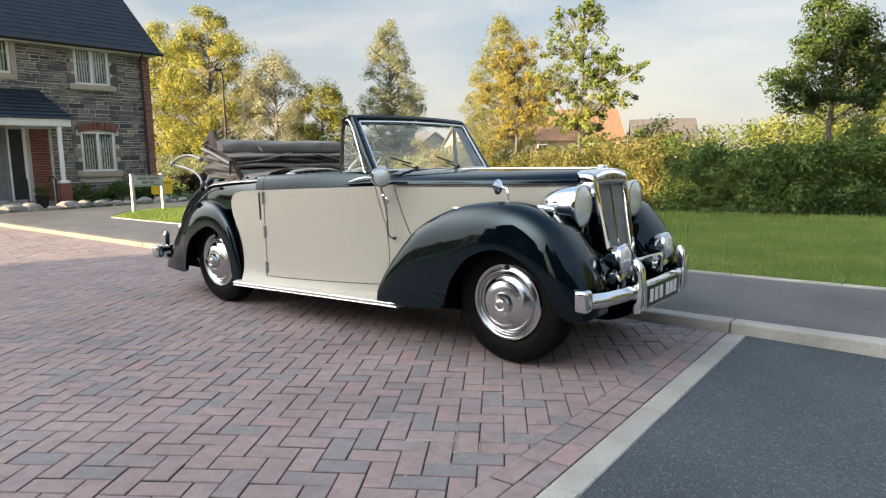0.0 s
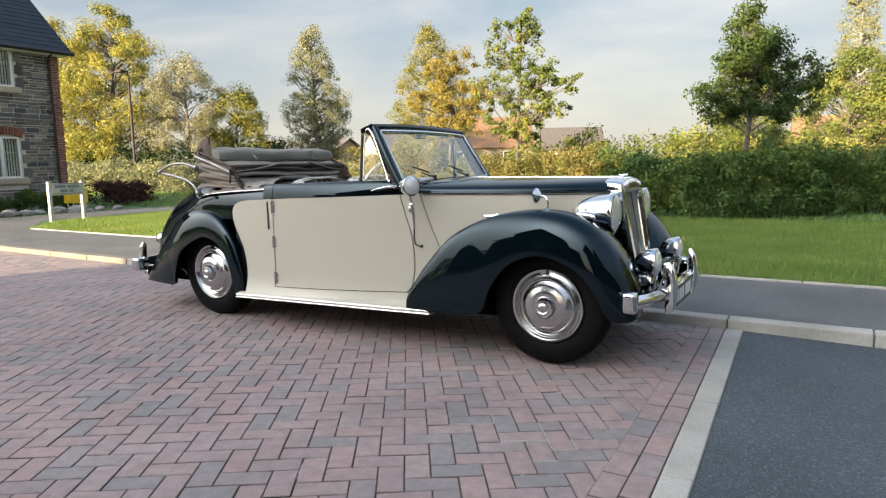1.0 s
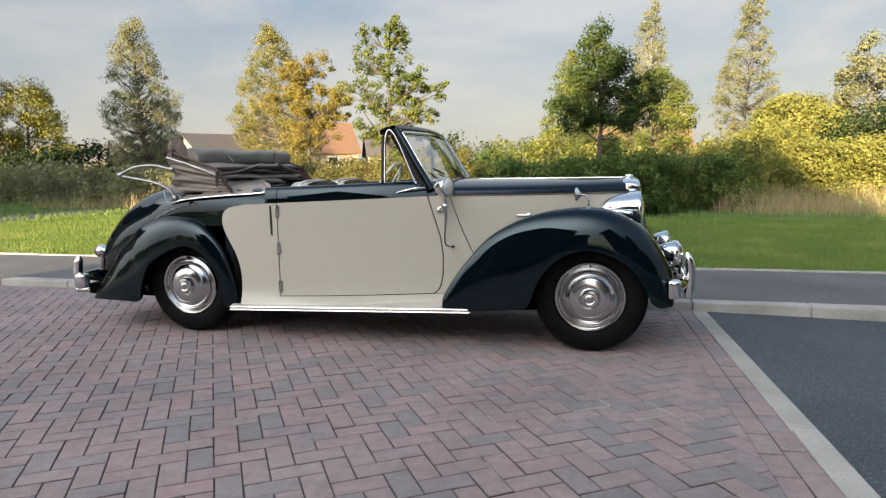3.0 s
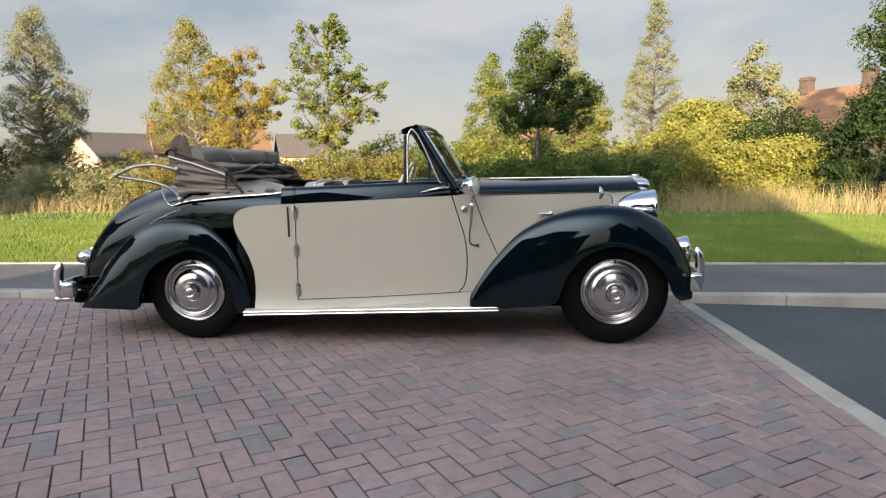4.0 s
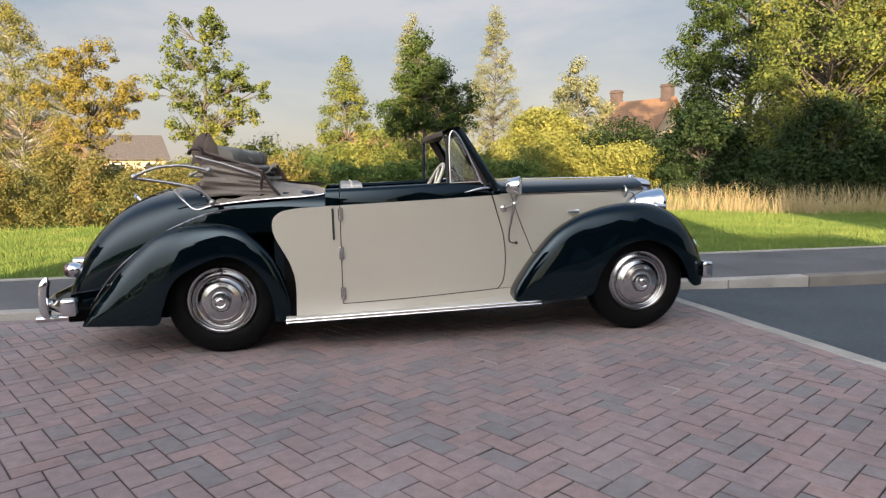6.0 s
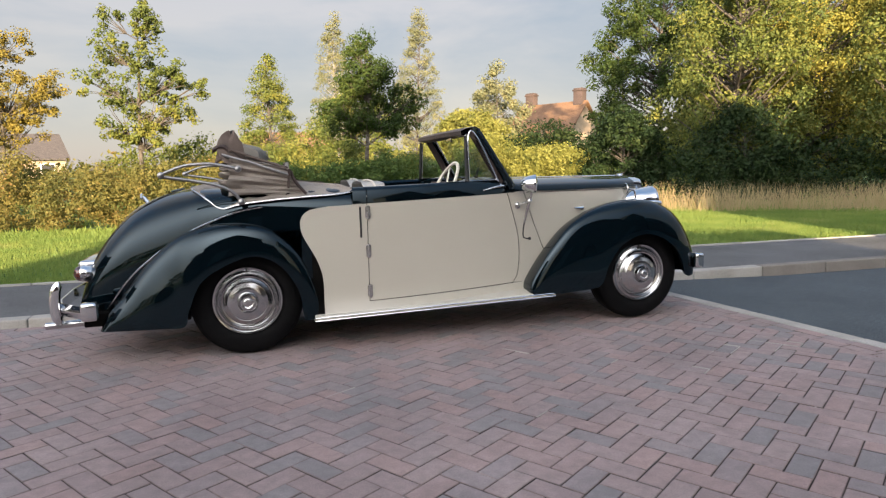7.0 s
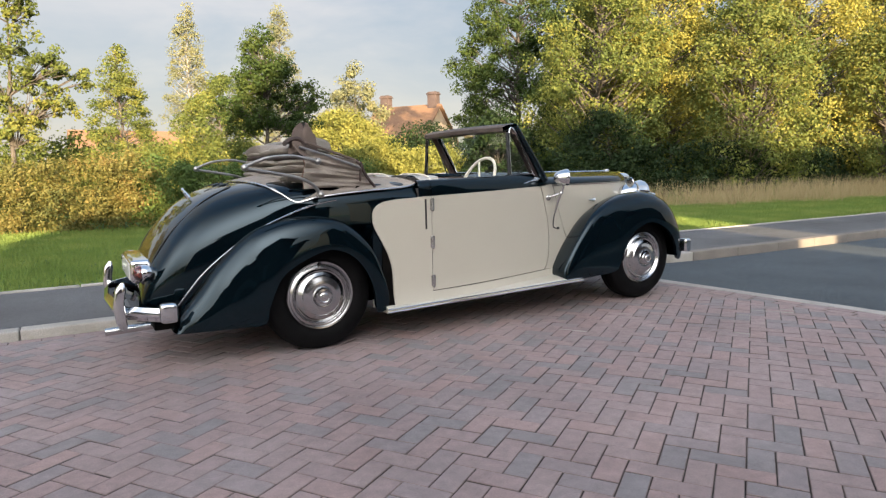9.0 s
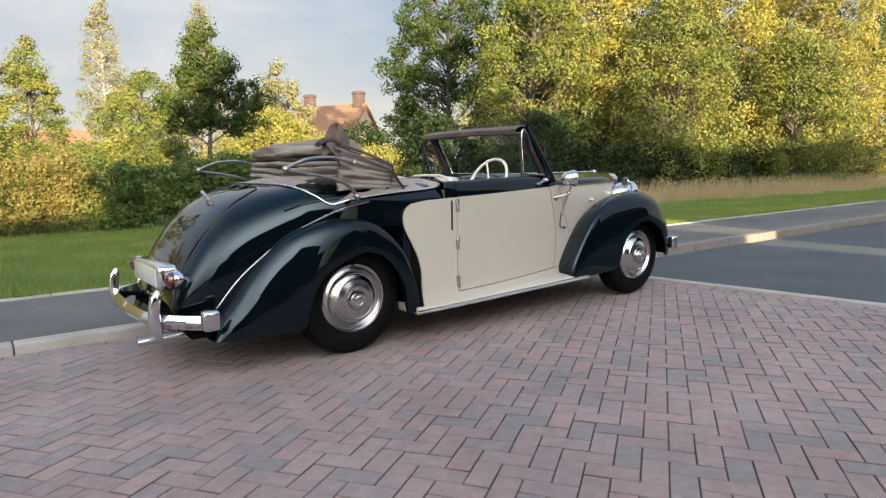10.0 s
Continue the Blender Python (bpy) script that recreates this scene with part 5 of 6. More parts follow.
F_EDGE = [(1.95, 0.243), (2.01, 0.239), (2.12, 0.239), (2.25, 0.248), (2.405, 0.258), (2.496, 0.293), (2.562, 0.454), (2.69, 0.596), (2.87, 0.652), (3.032, 0.606), (3.143, 0.526), (3.214, 0.414), (3.25, 0.329), (3.304, 0.29), (3.366, 0.29)]
front = fender(F_CROWN, F_EDGE,
               [0.01, 0.01, 0.015, 0.03, 0.055, 0.08, 0.105, 0.125, 0.14, 0.152, 0.165, 0.18, 0.19, 0.2, 0.21],
               [-0.022, -0.026, -0.03, -0.032, -0.033, -0.033, -0.033, -0.033, -0.031, -0.028, -0.02, -0.01, 0.005, 0.035, 0.07],
               [0.17, 0.175, 0.185, 0.2, 0.225, 0.265, 0.31, 0.35, 0.39, 0.43, 0.45, 0.44, 0.42, 0.39, 0.36],
               [0.015, 0.02, 0.03, 0.04, 0.07, 0.1, 0.14, 0.18, 0.2, 0.21, 0.19, 0.16, 0.12, 0.08, 0.05])
front_fenders = both("front_fender", flipped(front), GREEN, car, "swept dark green front wing")


def tail_w(x, z):
    """The tail's half width at a height."""
    lo, hi = 0.0, 1.0
    for _ in range(30):
        mid = (lo + hi) / 2
        lo, hi = (mid, hi) if tail_at(x, mid)[2] < z else (lo, mid)
    return tail_at(x, lo)[1]


both("wing_piping", tube([(x, YC - tail_w(x, z) - 0.004, z) for x, z in curve_points([(-0.93, 0.3), (-0.78, 0.5), (-0.62, 0.645), (-0.45, 0.765), (-0.28, 0.85), (-0.1, 0.915), (0.06, 0.945)], 50)], 0.0055, 6), STEEL, car)

# floor, arches and front apron
part("underbody", join(block(-1.0, 3.1, 0.3, 1.26, 0.2, 0.45, 0.03), block(0.45, 2.0, 0.16, 1.4, 0.19, 0.3, 0.01), block(-1.05, -0.42, 0.16, 1.4, 0.215, 0.3, 0.01), block(2.0, 2.46, 0.16, 1.4, 0.225, 0.3, 0.01)), UNDER, car)
for y0, y1 in ((0.3, 0.5), (1.06, 1.26)):
    part("inner_arch", block(-0.5, 0.45, y0, y1, 0.3, 0.8, 0.05), UNDER, car)
    part("inner_arch", block(2.3, 3.22, y0, y1, 0.3, 0.72, 0.05), UNDER, car)
rows = []
wing_line = curve_points(F_CROWN, 80)
for x in np.linspace(1.99, 3.13, 30):
    top = float(np.interp(x, wing_line[:, 0], wing_line[:, 1])) - 0.07
    rows.append([(x, flank(x, z) - 0.014, z) for z in np.linspace(0.2, top, 8)])
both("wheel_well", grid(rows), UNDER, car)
rows = []
for z, x in ((0.3, 3.3), (0.36, 3.34), (0.44, 3.33), (0.52, 3.27), (0.62, 3.17), (0.72, 3.08)):
    rows.append([(x - 0.25 * abs(t) ** 3 * 0.2, YC + t * 0.46, z) for t in np.linspace(-1, 1, 17)])
part("front_apron", grid(rows), GREEN, car, "dark green front apron")

# running boards
rows = []
for x in np.linspace(0.36, 2.11, 24):
    z0 = 0.178 + 0.023 * (x - 0.36)
    yo = -0.052 + 0.017 * (x - 0.36)
    rows.append([(x, 0.2, z0)] + [(x, yo + d, z0 + h) for d, h in ((0.014, 0), (0.004, 0.004), (0, 0.016), (0.002, 0.03), (0.01, 0.038), (0.034, 0.043), (0.09, 0.05))] + [(x, 0.2, z0 + 0.058)])
g = grid(rows)
m9 = len(rows[0])
boards = both("running_board", (g[0], g[1] + [tuple(range(m9)), tuple(range((len(rows) - 1) * m9, len(rows) * m9))[::-1]]), CREAM, car, "cream running board")
for k, dz in enumerate((0.008, 0.028)):
    st = tube([(x, -0.0535 + 0.017 * (x - 0.36), 0.178 + 0.023 * (x - 0.36) + dz) for x in (0.358, 1.2, 2.112)], 0.0055, 8)
    part("chrome_strip", st, CHROME, boards[0])
    part("chrome_strip", mirrored(st), CHROME, boards[1])

# bonnet
rows = []
for x in np.linspace(1.86, 3.1, 34):
    w = YC - flank(x, 0.99) + 0.004
    zb, zt = 1.0, interp(x, [(1.86, 1.092), (2.1, 1.088), (3.1, 1.086)])
    r = []
    for a in np.linspace(0, math.pi, 33):
        r.append((x, YC - w * math.copysign(abs(math.cos(a)) ** 0.72, math.cos(a)), zb + (zt - zb) * math.sin(a) ** 0.8))
    rows.append(r)
part("bonnet_top", grid(rows), GREEN, car, "dark green bonnet top")
both("bonnet_bead", tube([(x, flank(x, 0.99) - 0.004, 0.998 + 0.001 * x) for x in np.linspace(1.96, 3.12, 20)], 0.006, 8), GREEN, car)
both("bonnet_line", tube([(x, flank(x, 0.98) - 0.002, 0.982 + 0.002 * x) for x in np.linspace(1.96, 3.12, 20)], 0.0022, 6), BLACK, car)
part("bonnet_hinge", tube([(x, YC, 1.086) for x in np.linspace(1.95, 3.1, 12)], 0.005, 8), CHROME, car)
rows = []
for x, zc, zs in ((1.72, 1.03, 1.0), (1.79, 1.075, 1.03), (1.84, 1.096, 1.015), (1.9, 1.093, 1.005), (1.935, 1.093, 1.0)):
    r = []
    wd = YC - flank(x, zs) + (0.003 if x > 1.8 else -0.025)
    for a in np.linspace(0, math.pi, 33):
        r.append((x, YC - wd * math.copysign(abs(math.cos(a)) ** 0.66, math.cos(a)), zs + (zc - zs) * math.sin(a) ** 0.75))
    rows.append(r)
part("scuttle_top", grid(rows), GREEN, car, "dark green scuttle below the windscreen")

# radiator shell and grille
SH = [(-1, 0.0), (-0.985, 0.25), (-0.97, 0.55), (-1.0, 0.8), (-1.0, 0.9), (-0.93, 0.955), (-0.75, 0.978), (-0.45, 0.992), (0.0, 1.0), (0.45, 0.992), (0.75, 0.978), (0.93, 0.955), (1.0, 0.9), (1.0, 0.8), (0.97, 0.55), (0.985, 0.25), (1, 0.0)]


def shell_ring(x, wb, wt, z0, z1, lean=0.0):
    pts = curve_points(SH, 66)
    return [(x + lean * t, YC + s * (wb + (wt - wb) * t), z0 + (z1 - z0) * t) for s, t in pts]


rings = [shell_ring(3.08, 0.19, 0.262, 0.44, 1.088), shell_ring(3.26, 0.19, 0.262, 0.44, 1.088, -0.12), shell_ring(3.29, 0.184, 0.256, 0.44, 1.08, -0.115), shell_ring(3.301, 0.172, 0.236, 0.44, 1.06, -0.115), shell_ring(3.299, 0.148, 0.2, 0.44, 1.01, -0.109), shell_ring(3.28, 0.142, 0.192, 0.44, 1.0, -0.106), shell_ring(3.215, 0.14, 0.19, 0.44, 0.998, -0.086)]
radiator = part("radiator_shell", flipped(grid(rings)), CHROME, car, "chrome radiator shell with fluted top")
for i in range(13):
    s = (i - 6) / 6 * 0.188
    top = 1.05 - 0.02 * (s / 0.19) ** 2
    part("flute", tube([(3.192, YC + s, 0.992), (3.197, YC + s, 1.02), (3.186, YC + s, top + 0.012), (3.158, YC + s, top + 0.034)], [0.007, 0.009, 0.009, 0.004], 8), CHROME, radiator)
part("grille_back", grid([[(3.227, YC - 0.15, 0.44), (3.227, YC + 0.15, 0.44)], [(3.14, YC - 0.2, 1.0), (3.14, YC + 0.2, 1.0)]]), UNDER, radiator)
for i in range(38):
    s = (i - 18.5) / 18.5
    part("grille_slat", tube([(3.253, YC + s * 0.138, 0.44), (3.165, YC + s * 0.187, 0.995)], 0.0034, 6), SLAT, radiator)
part("centre_rib", tube([(3.28, YC, 0.44), (3.178, YC, 1.0)], 0.005, 8), CHROME, radiator)
part("radiator_cap", join(lathe([(0.0, 0.016), (0.024, 0.013), (0.028, 0.006), (0.024, 0.0), (0.016, -0.02)], pose(3.13, YC, 1.086), 24), block(3.1, 3.16, YC - 0.009, YC + 0.009, 1.096, 1.104, 0.003)), CHROME, car, "low chrome radiator cap")

# lamps


def lamp(name, x, y, z, r, depth, label):
    turn = pose(x, y, z, 0, 90, 0)
    shell = [(0.001, -depth), (r * 0.22, -depth * 0.985), (r * 0.45, -depth * 0.9), (r * 0.66, -depth * 0.74), (r * 0.83, -depth * 0.52), (r * 0.94, -depth * 0.28), (r * 0.99, -depth * 0.1), (r * 1.03, -0.012), (r * 1.045, 0.0), (r * 1.03, 0.012), (r * 0.95, 0.016)]
    s = part(name, lathe(shell, turn, 44), CHROME, car, label)
    part("lens", lathe([(r * 0.96, 0.012), (r * 0.8, 0.022), (r * 0.5, 0.033), (r * 0.2, 0.038), (0.001, 0.039)], turn, 44), LENS, s, "clear fluted lamp glass")
    return s


for s in (-1, 1):
    h = lamp("headlamp", 3.18, YC + s * 0.375, 0.878, 0.118, 0.26, "large chrome bullet headlamp")
    part("lamp_bracket", tube([(3.06, YC + s * 0.375, 0.78), (3.06, YC + s * 0.385, 0.7), (3.04, YC + s * 0.4, 0.6)], [0.03, 0.022, 0.03], 12), CHROME, h)
    f = lamp("fog_lamp", 3.42, YC + s * 0.335, 0.585, 0.082, 0.12, "small chrome fog lamp")
    part("lamp_bracket", join(tube([(3.38, YC + s * 0.335, 0.52), (3.38, YC + s * 0.335, 0.42)], 0.014, 10), block(3.33, 3.42, YC + s * 0.335 - 0.05, YC + s * 0.335 + 0.05, 0.42, 0.5, 0.012)), CHROME, f)
    part("horn", lathe([(0.05, 0.03), (0.045, 0.0), (0.02, -0.04), (0.016, -0.12), (0.001, -0.125)], pose(3.37, YC + s * 0.2, 0.5, 0, 90, 0), 24), CHROME, car, "chrome horn trumpet")
    q = lathe([(0.001, -0.11), (0.012, -0.09), (0.02, -0.05), (0.024, 0.0), (0.022, 0.012), (0.001, 0.02)], pose(3.12, YC + s * 0.595, 0.868, 0, 100, 0), 20)
    part("side_lamp", q, CHROME, car, "small chrome side lamp on the wing")
part("badge_bar", tube(curve_points([(3.46, YC - 0.29, 0.44), (3.47, YC - 0.3, 0.56), (3.47, YC - 0.28, 0.575), (3.47, YC + 0.1, 0.565), (3.47, YC + 0.12, 0.54), (3.46, YC + 0.12, 0.44)], 40), 0.008, 8), CHROME, car, "chrome badge bar")

# bumpers


def bumper(sign, xs_, h0, h1, name):
    """A bowed blade; sign points out of the car."""
    rows = []
    for t in np.linspace(-1, 1, 49):
        x = interp(abs(t), xs_)
        zc = (h0 + h1) / 2
        hh = (h1 - h0) / 2
        r = []
        for q in np.linspace(-1, 1, 9):
            bulge = 0.018 * (1 - q * q) + (0.006 if abs(q) < 0.3 else 0)
            r.append((x + sign * bulge, YC + t * 0.745, zc + hh * q))
        for q in np.linspace(1, -1, 5):
            r.append((x - sign * 0.008, YC + t * 0.745, zc + hh * q * 0.96))
        rows.append(r)
    g = grid(rows, False, True)
    return part(name, g if sign > 0 else flipped(g), CHROME, car, "bright chrome bumper blade")


fb = bumper(1, [(0, 3.5), (0.5, 3.49), (0.8, 3.45), (0.95, 3.4), (1.0, 3.38)], 0.365, 0.445, "front_bumper")
rb = bumper(-1, [(0, -1.25), (0.5, -1.23), (0.7, -1.19), (0.88, -1.08), (1.0, -0.985)], 0.285, 0.365, "rear_bumper")


def rounded_post(x0, x1, y0, y1, z0, z1):
    return block(x0, x1, y0, y1, z0, z1, min(x1 - x0, y1 - y0) * 0.32, 3)


for s in (-1, 1):
    part("bumper_end", rounded_post(3.345, 3.425, YC + s * 0.75 - 0.038, YC + s * 0.75 + 0.038, 0.355, 0.475), CHROME, fb)
    part("bumper_end", rounded_post(-1.03, -0.935, YC + s * 0.75 - 0.038, YC + s * 0.75 + 0.038, 0.285, 0.4), CHROME, rb)
    for x, z, nm, pr in ((3.505, 0.43, fb, 1), (-1.2, 0.375, rb, -1)):
        rows = []
        for t in np.linspace(0, 1, 15):
            hz = z - 0.14 + (0.3 if pr > 0 else 0.27) * t
            wd = (0.034 - 0.008 * t) * min(1.0, 0.75 + 1.6 * t, 0.45 + 4.5 * (1 - t))
            dp = 0.03 * min(1.0, 0.6 + 3 * t, 0.35 + 5 * (1 - t))
            bow = 0.02 * (1 - (2 * t - 0.9) ** 2)
            ring = [(math.copysign(abs(math.cos(a)) ** 0.45, math.cos(a)), math.copysign(abs(math.sin(a)) ** 0.45, math.sin(a))) for a in np.linspace(0, 2 * math.pi, 17)[:-1]]
            rows.append([(x + pr * (dp * c + bow), YC + s * (0.345 if pr > 0 else 0.54) + wd * q, hz) for c, q in ring])
        g = grid(rows, False, True)
        k = len(rows[0])
        part("overrider", (g[0], g[1] + [tuple(range(k)), tuple(range(14 * k, 15 * k))]), CHROME, nm, "tall chrome overrider")
for s in (-1, 1):
    part("bumper_iron", tube([(3.2, YC + s * 0.33, 0.36), (3.49, YC + s * 0.345, 0.4)], 0.016, 8), UNDER, fb)
    part("bumper_iron", tube([(-0.9, YC + s * 0.5, 0.3), (-1.2, YC + s * 0.54, 0.33)], 0.016, 8), UNDER, rb)


# number plates: plain bars stand for the characters
np1 = part("number_plate", block(3.515, 3.53, YC - 0.265, YC + 0.265, 0.305, 0.425, 0.004), PLATE, car, "black number plate with white characters")
part("plate_border", join(block(3.512, 3.534, YC - 0.275, YC + 0.275, 0.296, 0.306, 0.003), block(3.512, 3.534, YC - 0.275, YC + 0.275, 0.424, 0.434, 0.003), block(3.512, 3.534, YC - 0.277, YC - 0.264, 0.3, 0.43, 0.003), block(3.512, 3.534, YC + 0.264, YC + 0.277, 0.3, 0.43, 0.003)), CHROME, np1)
for s in (-0.19, -0.115, -0.04, 0.06, 0.125, 0.19):
    part("plate_bar", block(3.53, 3.533, YC + s - 0.024, YC + s + 0.024, 0.328, 0.402), WHITE, np1)
box = part("plate_box", block(-1.13, -1.0, YC - 0.3, YC + 0.3, 0.455, 0.6, 0.03, 3), CHROME, car, "chrome rear number plate housing")
part("plate_face", block(-1.137, -1.125, YC - 0.26, YC + 0.26, 0.475, 0.58, 0.004), PLATE_GLASS, box, "grey rear plate glass")
for s in (-1, 1):
    t = lathe([(0.045, 0.0), (0.05, 0.02), (0.045, 0.035), (0.03, 0.05), (0.012, 0.058), (0.001, 0.06)], pose(-1.07, YC + s * 0.43, 0.535, 0, -90, 0), 28)
    tl = part("tail_lamp", lathe([(0.001, -0.09), (0.03, -0.07), (0.048, -0.03), (0.054, 0.0), (0.05, 0.012)], pose(-1.07, YC + s * 0.43, 0.535, 0, -90, 0), 28), CHROME, car, "round chrome tail lamp")
    part("lens", t, RED_LENS, tl, "red tail lamp glass")
part("exhaust_pipe", tube([(-0.6, 0.3, 0.22), (-0.9, 0.305, 0.228), (-1.3, 0.31, 0.212)], 0.024, 14), STEEL, car, "steel exhaust tail pipe")

# wheels


def wheel(x, y, z, s):
    """Hub plane at y; s: -1 for the near flank, 1 for the far one."""
    m = pose(x, y, z, 90 if s < 0 else -90, 0, 0)
    R = 0.36
    w = part("wheel", lathe([(0.2, -0.15), (0.225, -0.03), (0.228, -0.012), (0.215, -0.006)], m, 48), GREEN, car, "dark green disc wheel")
    tyre = [(0.215, -0.17), (0.25, -0.182), (0.3, -0.185), (0.343, -0.175), (R, -0.155), (R + 0.002, -0.14), (R - 0.005, -0.135), (R + 0.003, -0.125), (R + 0.004, -0.1), (R - 0.005, -0.095), (R + 0.005, -0.088), (R + 0.004, -0.062), (R - 0.005, -0.057), (R + 0.003, -0.05), (R, -0.034), (0.346, -0.014), (0.33, -0.006), (0.3, 0.002), (0.27, 0.006), (0.245, 0.003), (0.226, -0.006), (0.214, -0.02)]
    g = lathe(tyre, m, 72)
    v = [(a, b2, max(c, fall(0.12) + 0.001)) for a, b2, c in g[0]]
    part("tyre", (v, g[1]), TYRE, w, "black cross-ply tyre")
    part("trim_ring", lathe([(0.222, -0.008), (0.226, 0.002), (0.22, 0.01), (0.21, 0.008), (0.204, 0.0), (0.197, 0.004), (0.19, 0.008), (0.184, 0.002), (0.178, -0.006)], m, 64), HUBCAP, w)
    hub = part("hub_cap", lathe([(0.18, -0.004), (0.172, 0.006), (0.165, 0.012), (0.158, 0.01), (0.15, 0.017), (0.132, 0.025), (0.126, 0.033), (0.119, 0.0345), (0.1, 0.041), (0.072, 0.047), (0.066, 0.045), (0.062, 0.05), (0.06, 0.064), (0.052, 0.074), (0.03, 0.078), (0.001, 0.079)], m, 64), HUBCAP, w, "domed chrome hub cap")
    part("hub_emblem", lathe([(0.04, 0.074), (0.036, 0.081), (0.028, 0.078), (0.02, 0.083), (0.001, 0.082)], m, 20), STEEL, hub)
    part("valve", block(x - 0.006, x + 0.006, y + s * 0.001, y + s * 0.02, z + 0.192, z + 0.215, 0.003), BLACK, w)


for x, y, z in ((-0.06, 0.088, 0.331), (2.88, 0.085, 0.337)):
    wheel(x, y, z, -1)
    wheel(x, 2 * YC - y, z, 1)

# windscreen
WB, WT = (1.79, 1.085), (1.572, 1.438)


def ws(w, t):
    """Point on the raked screen: w across, t from 0 below to 1 on top."""
    bow = 0.05 * (1 - (w / 0.66) ** 2)
    return Vector((WB[0] + (WT[0] - WB[0]) * t + bow * 0.7, YC + w, WB[1] + (WT[1] - WB[1]) * t + 0.012 * (1 - (w / 0.66) ** 2) * t))


screen = part("windscreen_frame", join(
    *[tube([ws(s * 0.655, -0.16), ws(s * 0.645, 0.3), ws(s * 0.625, 0.7), ws(s * 0.61, 1.02)], [0.03, 0.026, 0.024, 0.022], 10) for s in (-1, 1)],
    tube([ws(w, 1.0) + Vector((-0.02, 0, 0.004)) for w in np.linspace(-0.625, 0.625, 21)], 0.026, 10)), GREEN, car, "dark green raked windscreen frame")
part("screen_surround", join(
    *[tube([ws(s * 0.628, 0.0) + Vector((0.018, 0, 0)), ws(s * 0.592, 0.94) + Vector((0.018, 0, 0))], 0.009, 8) for s in (-1, 1)],
    tube([ws(w, 0.94) + Vector((0.018, 0, 0)) for w in np.linspace(-0.592, 0.592, 17)], 0.011, 8),
    tube([ws(w, 0.0) + Vector((0.014, 0, 0)) for w in np.linspace(-0.63, 0.63, 17)], 0.009, 8)), CHROME, screen, "chrome screen surround")
rows = [[ws(w * (0.63 - 0.035 * t), t) + Vector((d, 0, 0)) for w in np.linspace(-1, 1, 15)] for t, d in ((0.0, 0.012), (0.94, 0.012), (0.94, 0.007), (0.0, 0.007))]
pane = part("glass_pane", grid(rows, True), GLASS, screen, "windscreen glass")
pane.visible_shadow = False
rows = []
for w in np.linspace(-0.61, 0.61, 17):
    p = ws(w, 1.0)
    rows.append([p + Vector(q) for q in ((-0.01, 0, 0.029), (-0.08, 0, 0.016), (-0.125, 0, -0.004), (-0.12, 0, -0.034), (-0.03, 0, -0.042))])
part("header_rail", grid(rows), LINING, screen, "brown-lined windscreen header rail")
part("header_latch", join(*[block(1.49, 1.56, YC + w - 0.02, YC + w + 0.02, 1.405, 1.425, 0.006) for w in (-0.4, 0.4)]), CHROME, screen)
for s in (-1, 1):
    part("inner_pillar", tube([ws(s * 0.62, -0.1) + Vector((-0.05, -s * 0.01, 0)), ws(s * 0.6, 0.98) + Vector((-0.05, 0, 0))], [0.03, 0.024], 8), HOOD_BROWN, screen)
mp = ws(0.0, 0.88) + Vector((-0.08, 0, 0))
part("rear_view_mirror", join(block(mp.x - 0.012, mp.x + 0.006, mp.y - 0.075, mp.y + 0.075, mp.z - 0.028, mp.z + 0.028, 0.009, 3), tube([mp, mp + Vector((0.06, 0, 0.04))], 0.006, 8)), CHROME, screen, "small chrome rear-view mirror")
for w in (-0.28, 0.2):
    a, b2 = ws(w, 0.02) + Vector((0.04, 0, 0.0)), ws(w - 0.2, 0.2) + Vector((0.03, 0, 0.0))
    part("wiper", join(tube([a, a + (b2 - a) * 0.6], 0.005, 6), tube([a + (b2 - a) * 0.25 + Vector((0, 0, 0.02)), b2 + Vector((0, 0, 0.015))], 0.006, 6), lathe([(0.001, 0.03), (0.014, 0.026), (0.016, 0.0)], Matrix.Translation(a) @ pose(0, 0, -0.01), 12)), BLACK, screen, "black windscreen wiper")
# quarter lights
for s in (-1, 1):
    y = YC + s * 0.655
    q = [(1.498, y, 1.08), (1.503, y + -s * 0.03, 1.395), (1.565, y - s * 0.03, 1.4), (1.705, y, 1.1), (1.7, y, 1.085)]
    ql = part("quarter_light", tube(curve_points(q + [q[0]], 60), 0.006, 8), CHROME, car, "chrome framed quarter light")
    part("window_channel", tube([(1.478, y, 1.06), (1.482, y - s * 0.03, 1.4)], 0.011, 8), BLACK, ql)
    gl = [(1.5, y, 1.085), (1.505, y - s * 0.03, 1.392), (1.563, y - s * 0.03, 1.395), (1.7, y, 1.095)]
    pn = part("glass_pane", ([p for p in gl] + [(p[0], p[1] + s * 0.004, p[2]) for p in gl], [(0, 1, 2, 3), (7, 6, 5, 4), (0, 4, 5, 1), (1, 5, 6, 2), (2, 6, 7, 3), (3, 7, 4, 0)]), GLASS, ql, smooth=False)
    pn.visible_shadow = False

# door furniture


def near_and_far(name, geo, mat, label=""):
    part(name, geo, mat, doors[0], label)
    part(name, mirrored(geo), mat, doors[1], label)


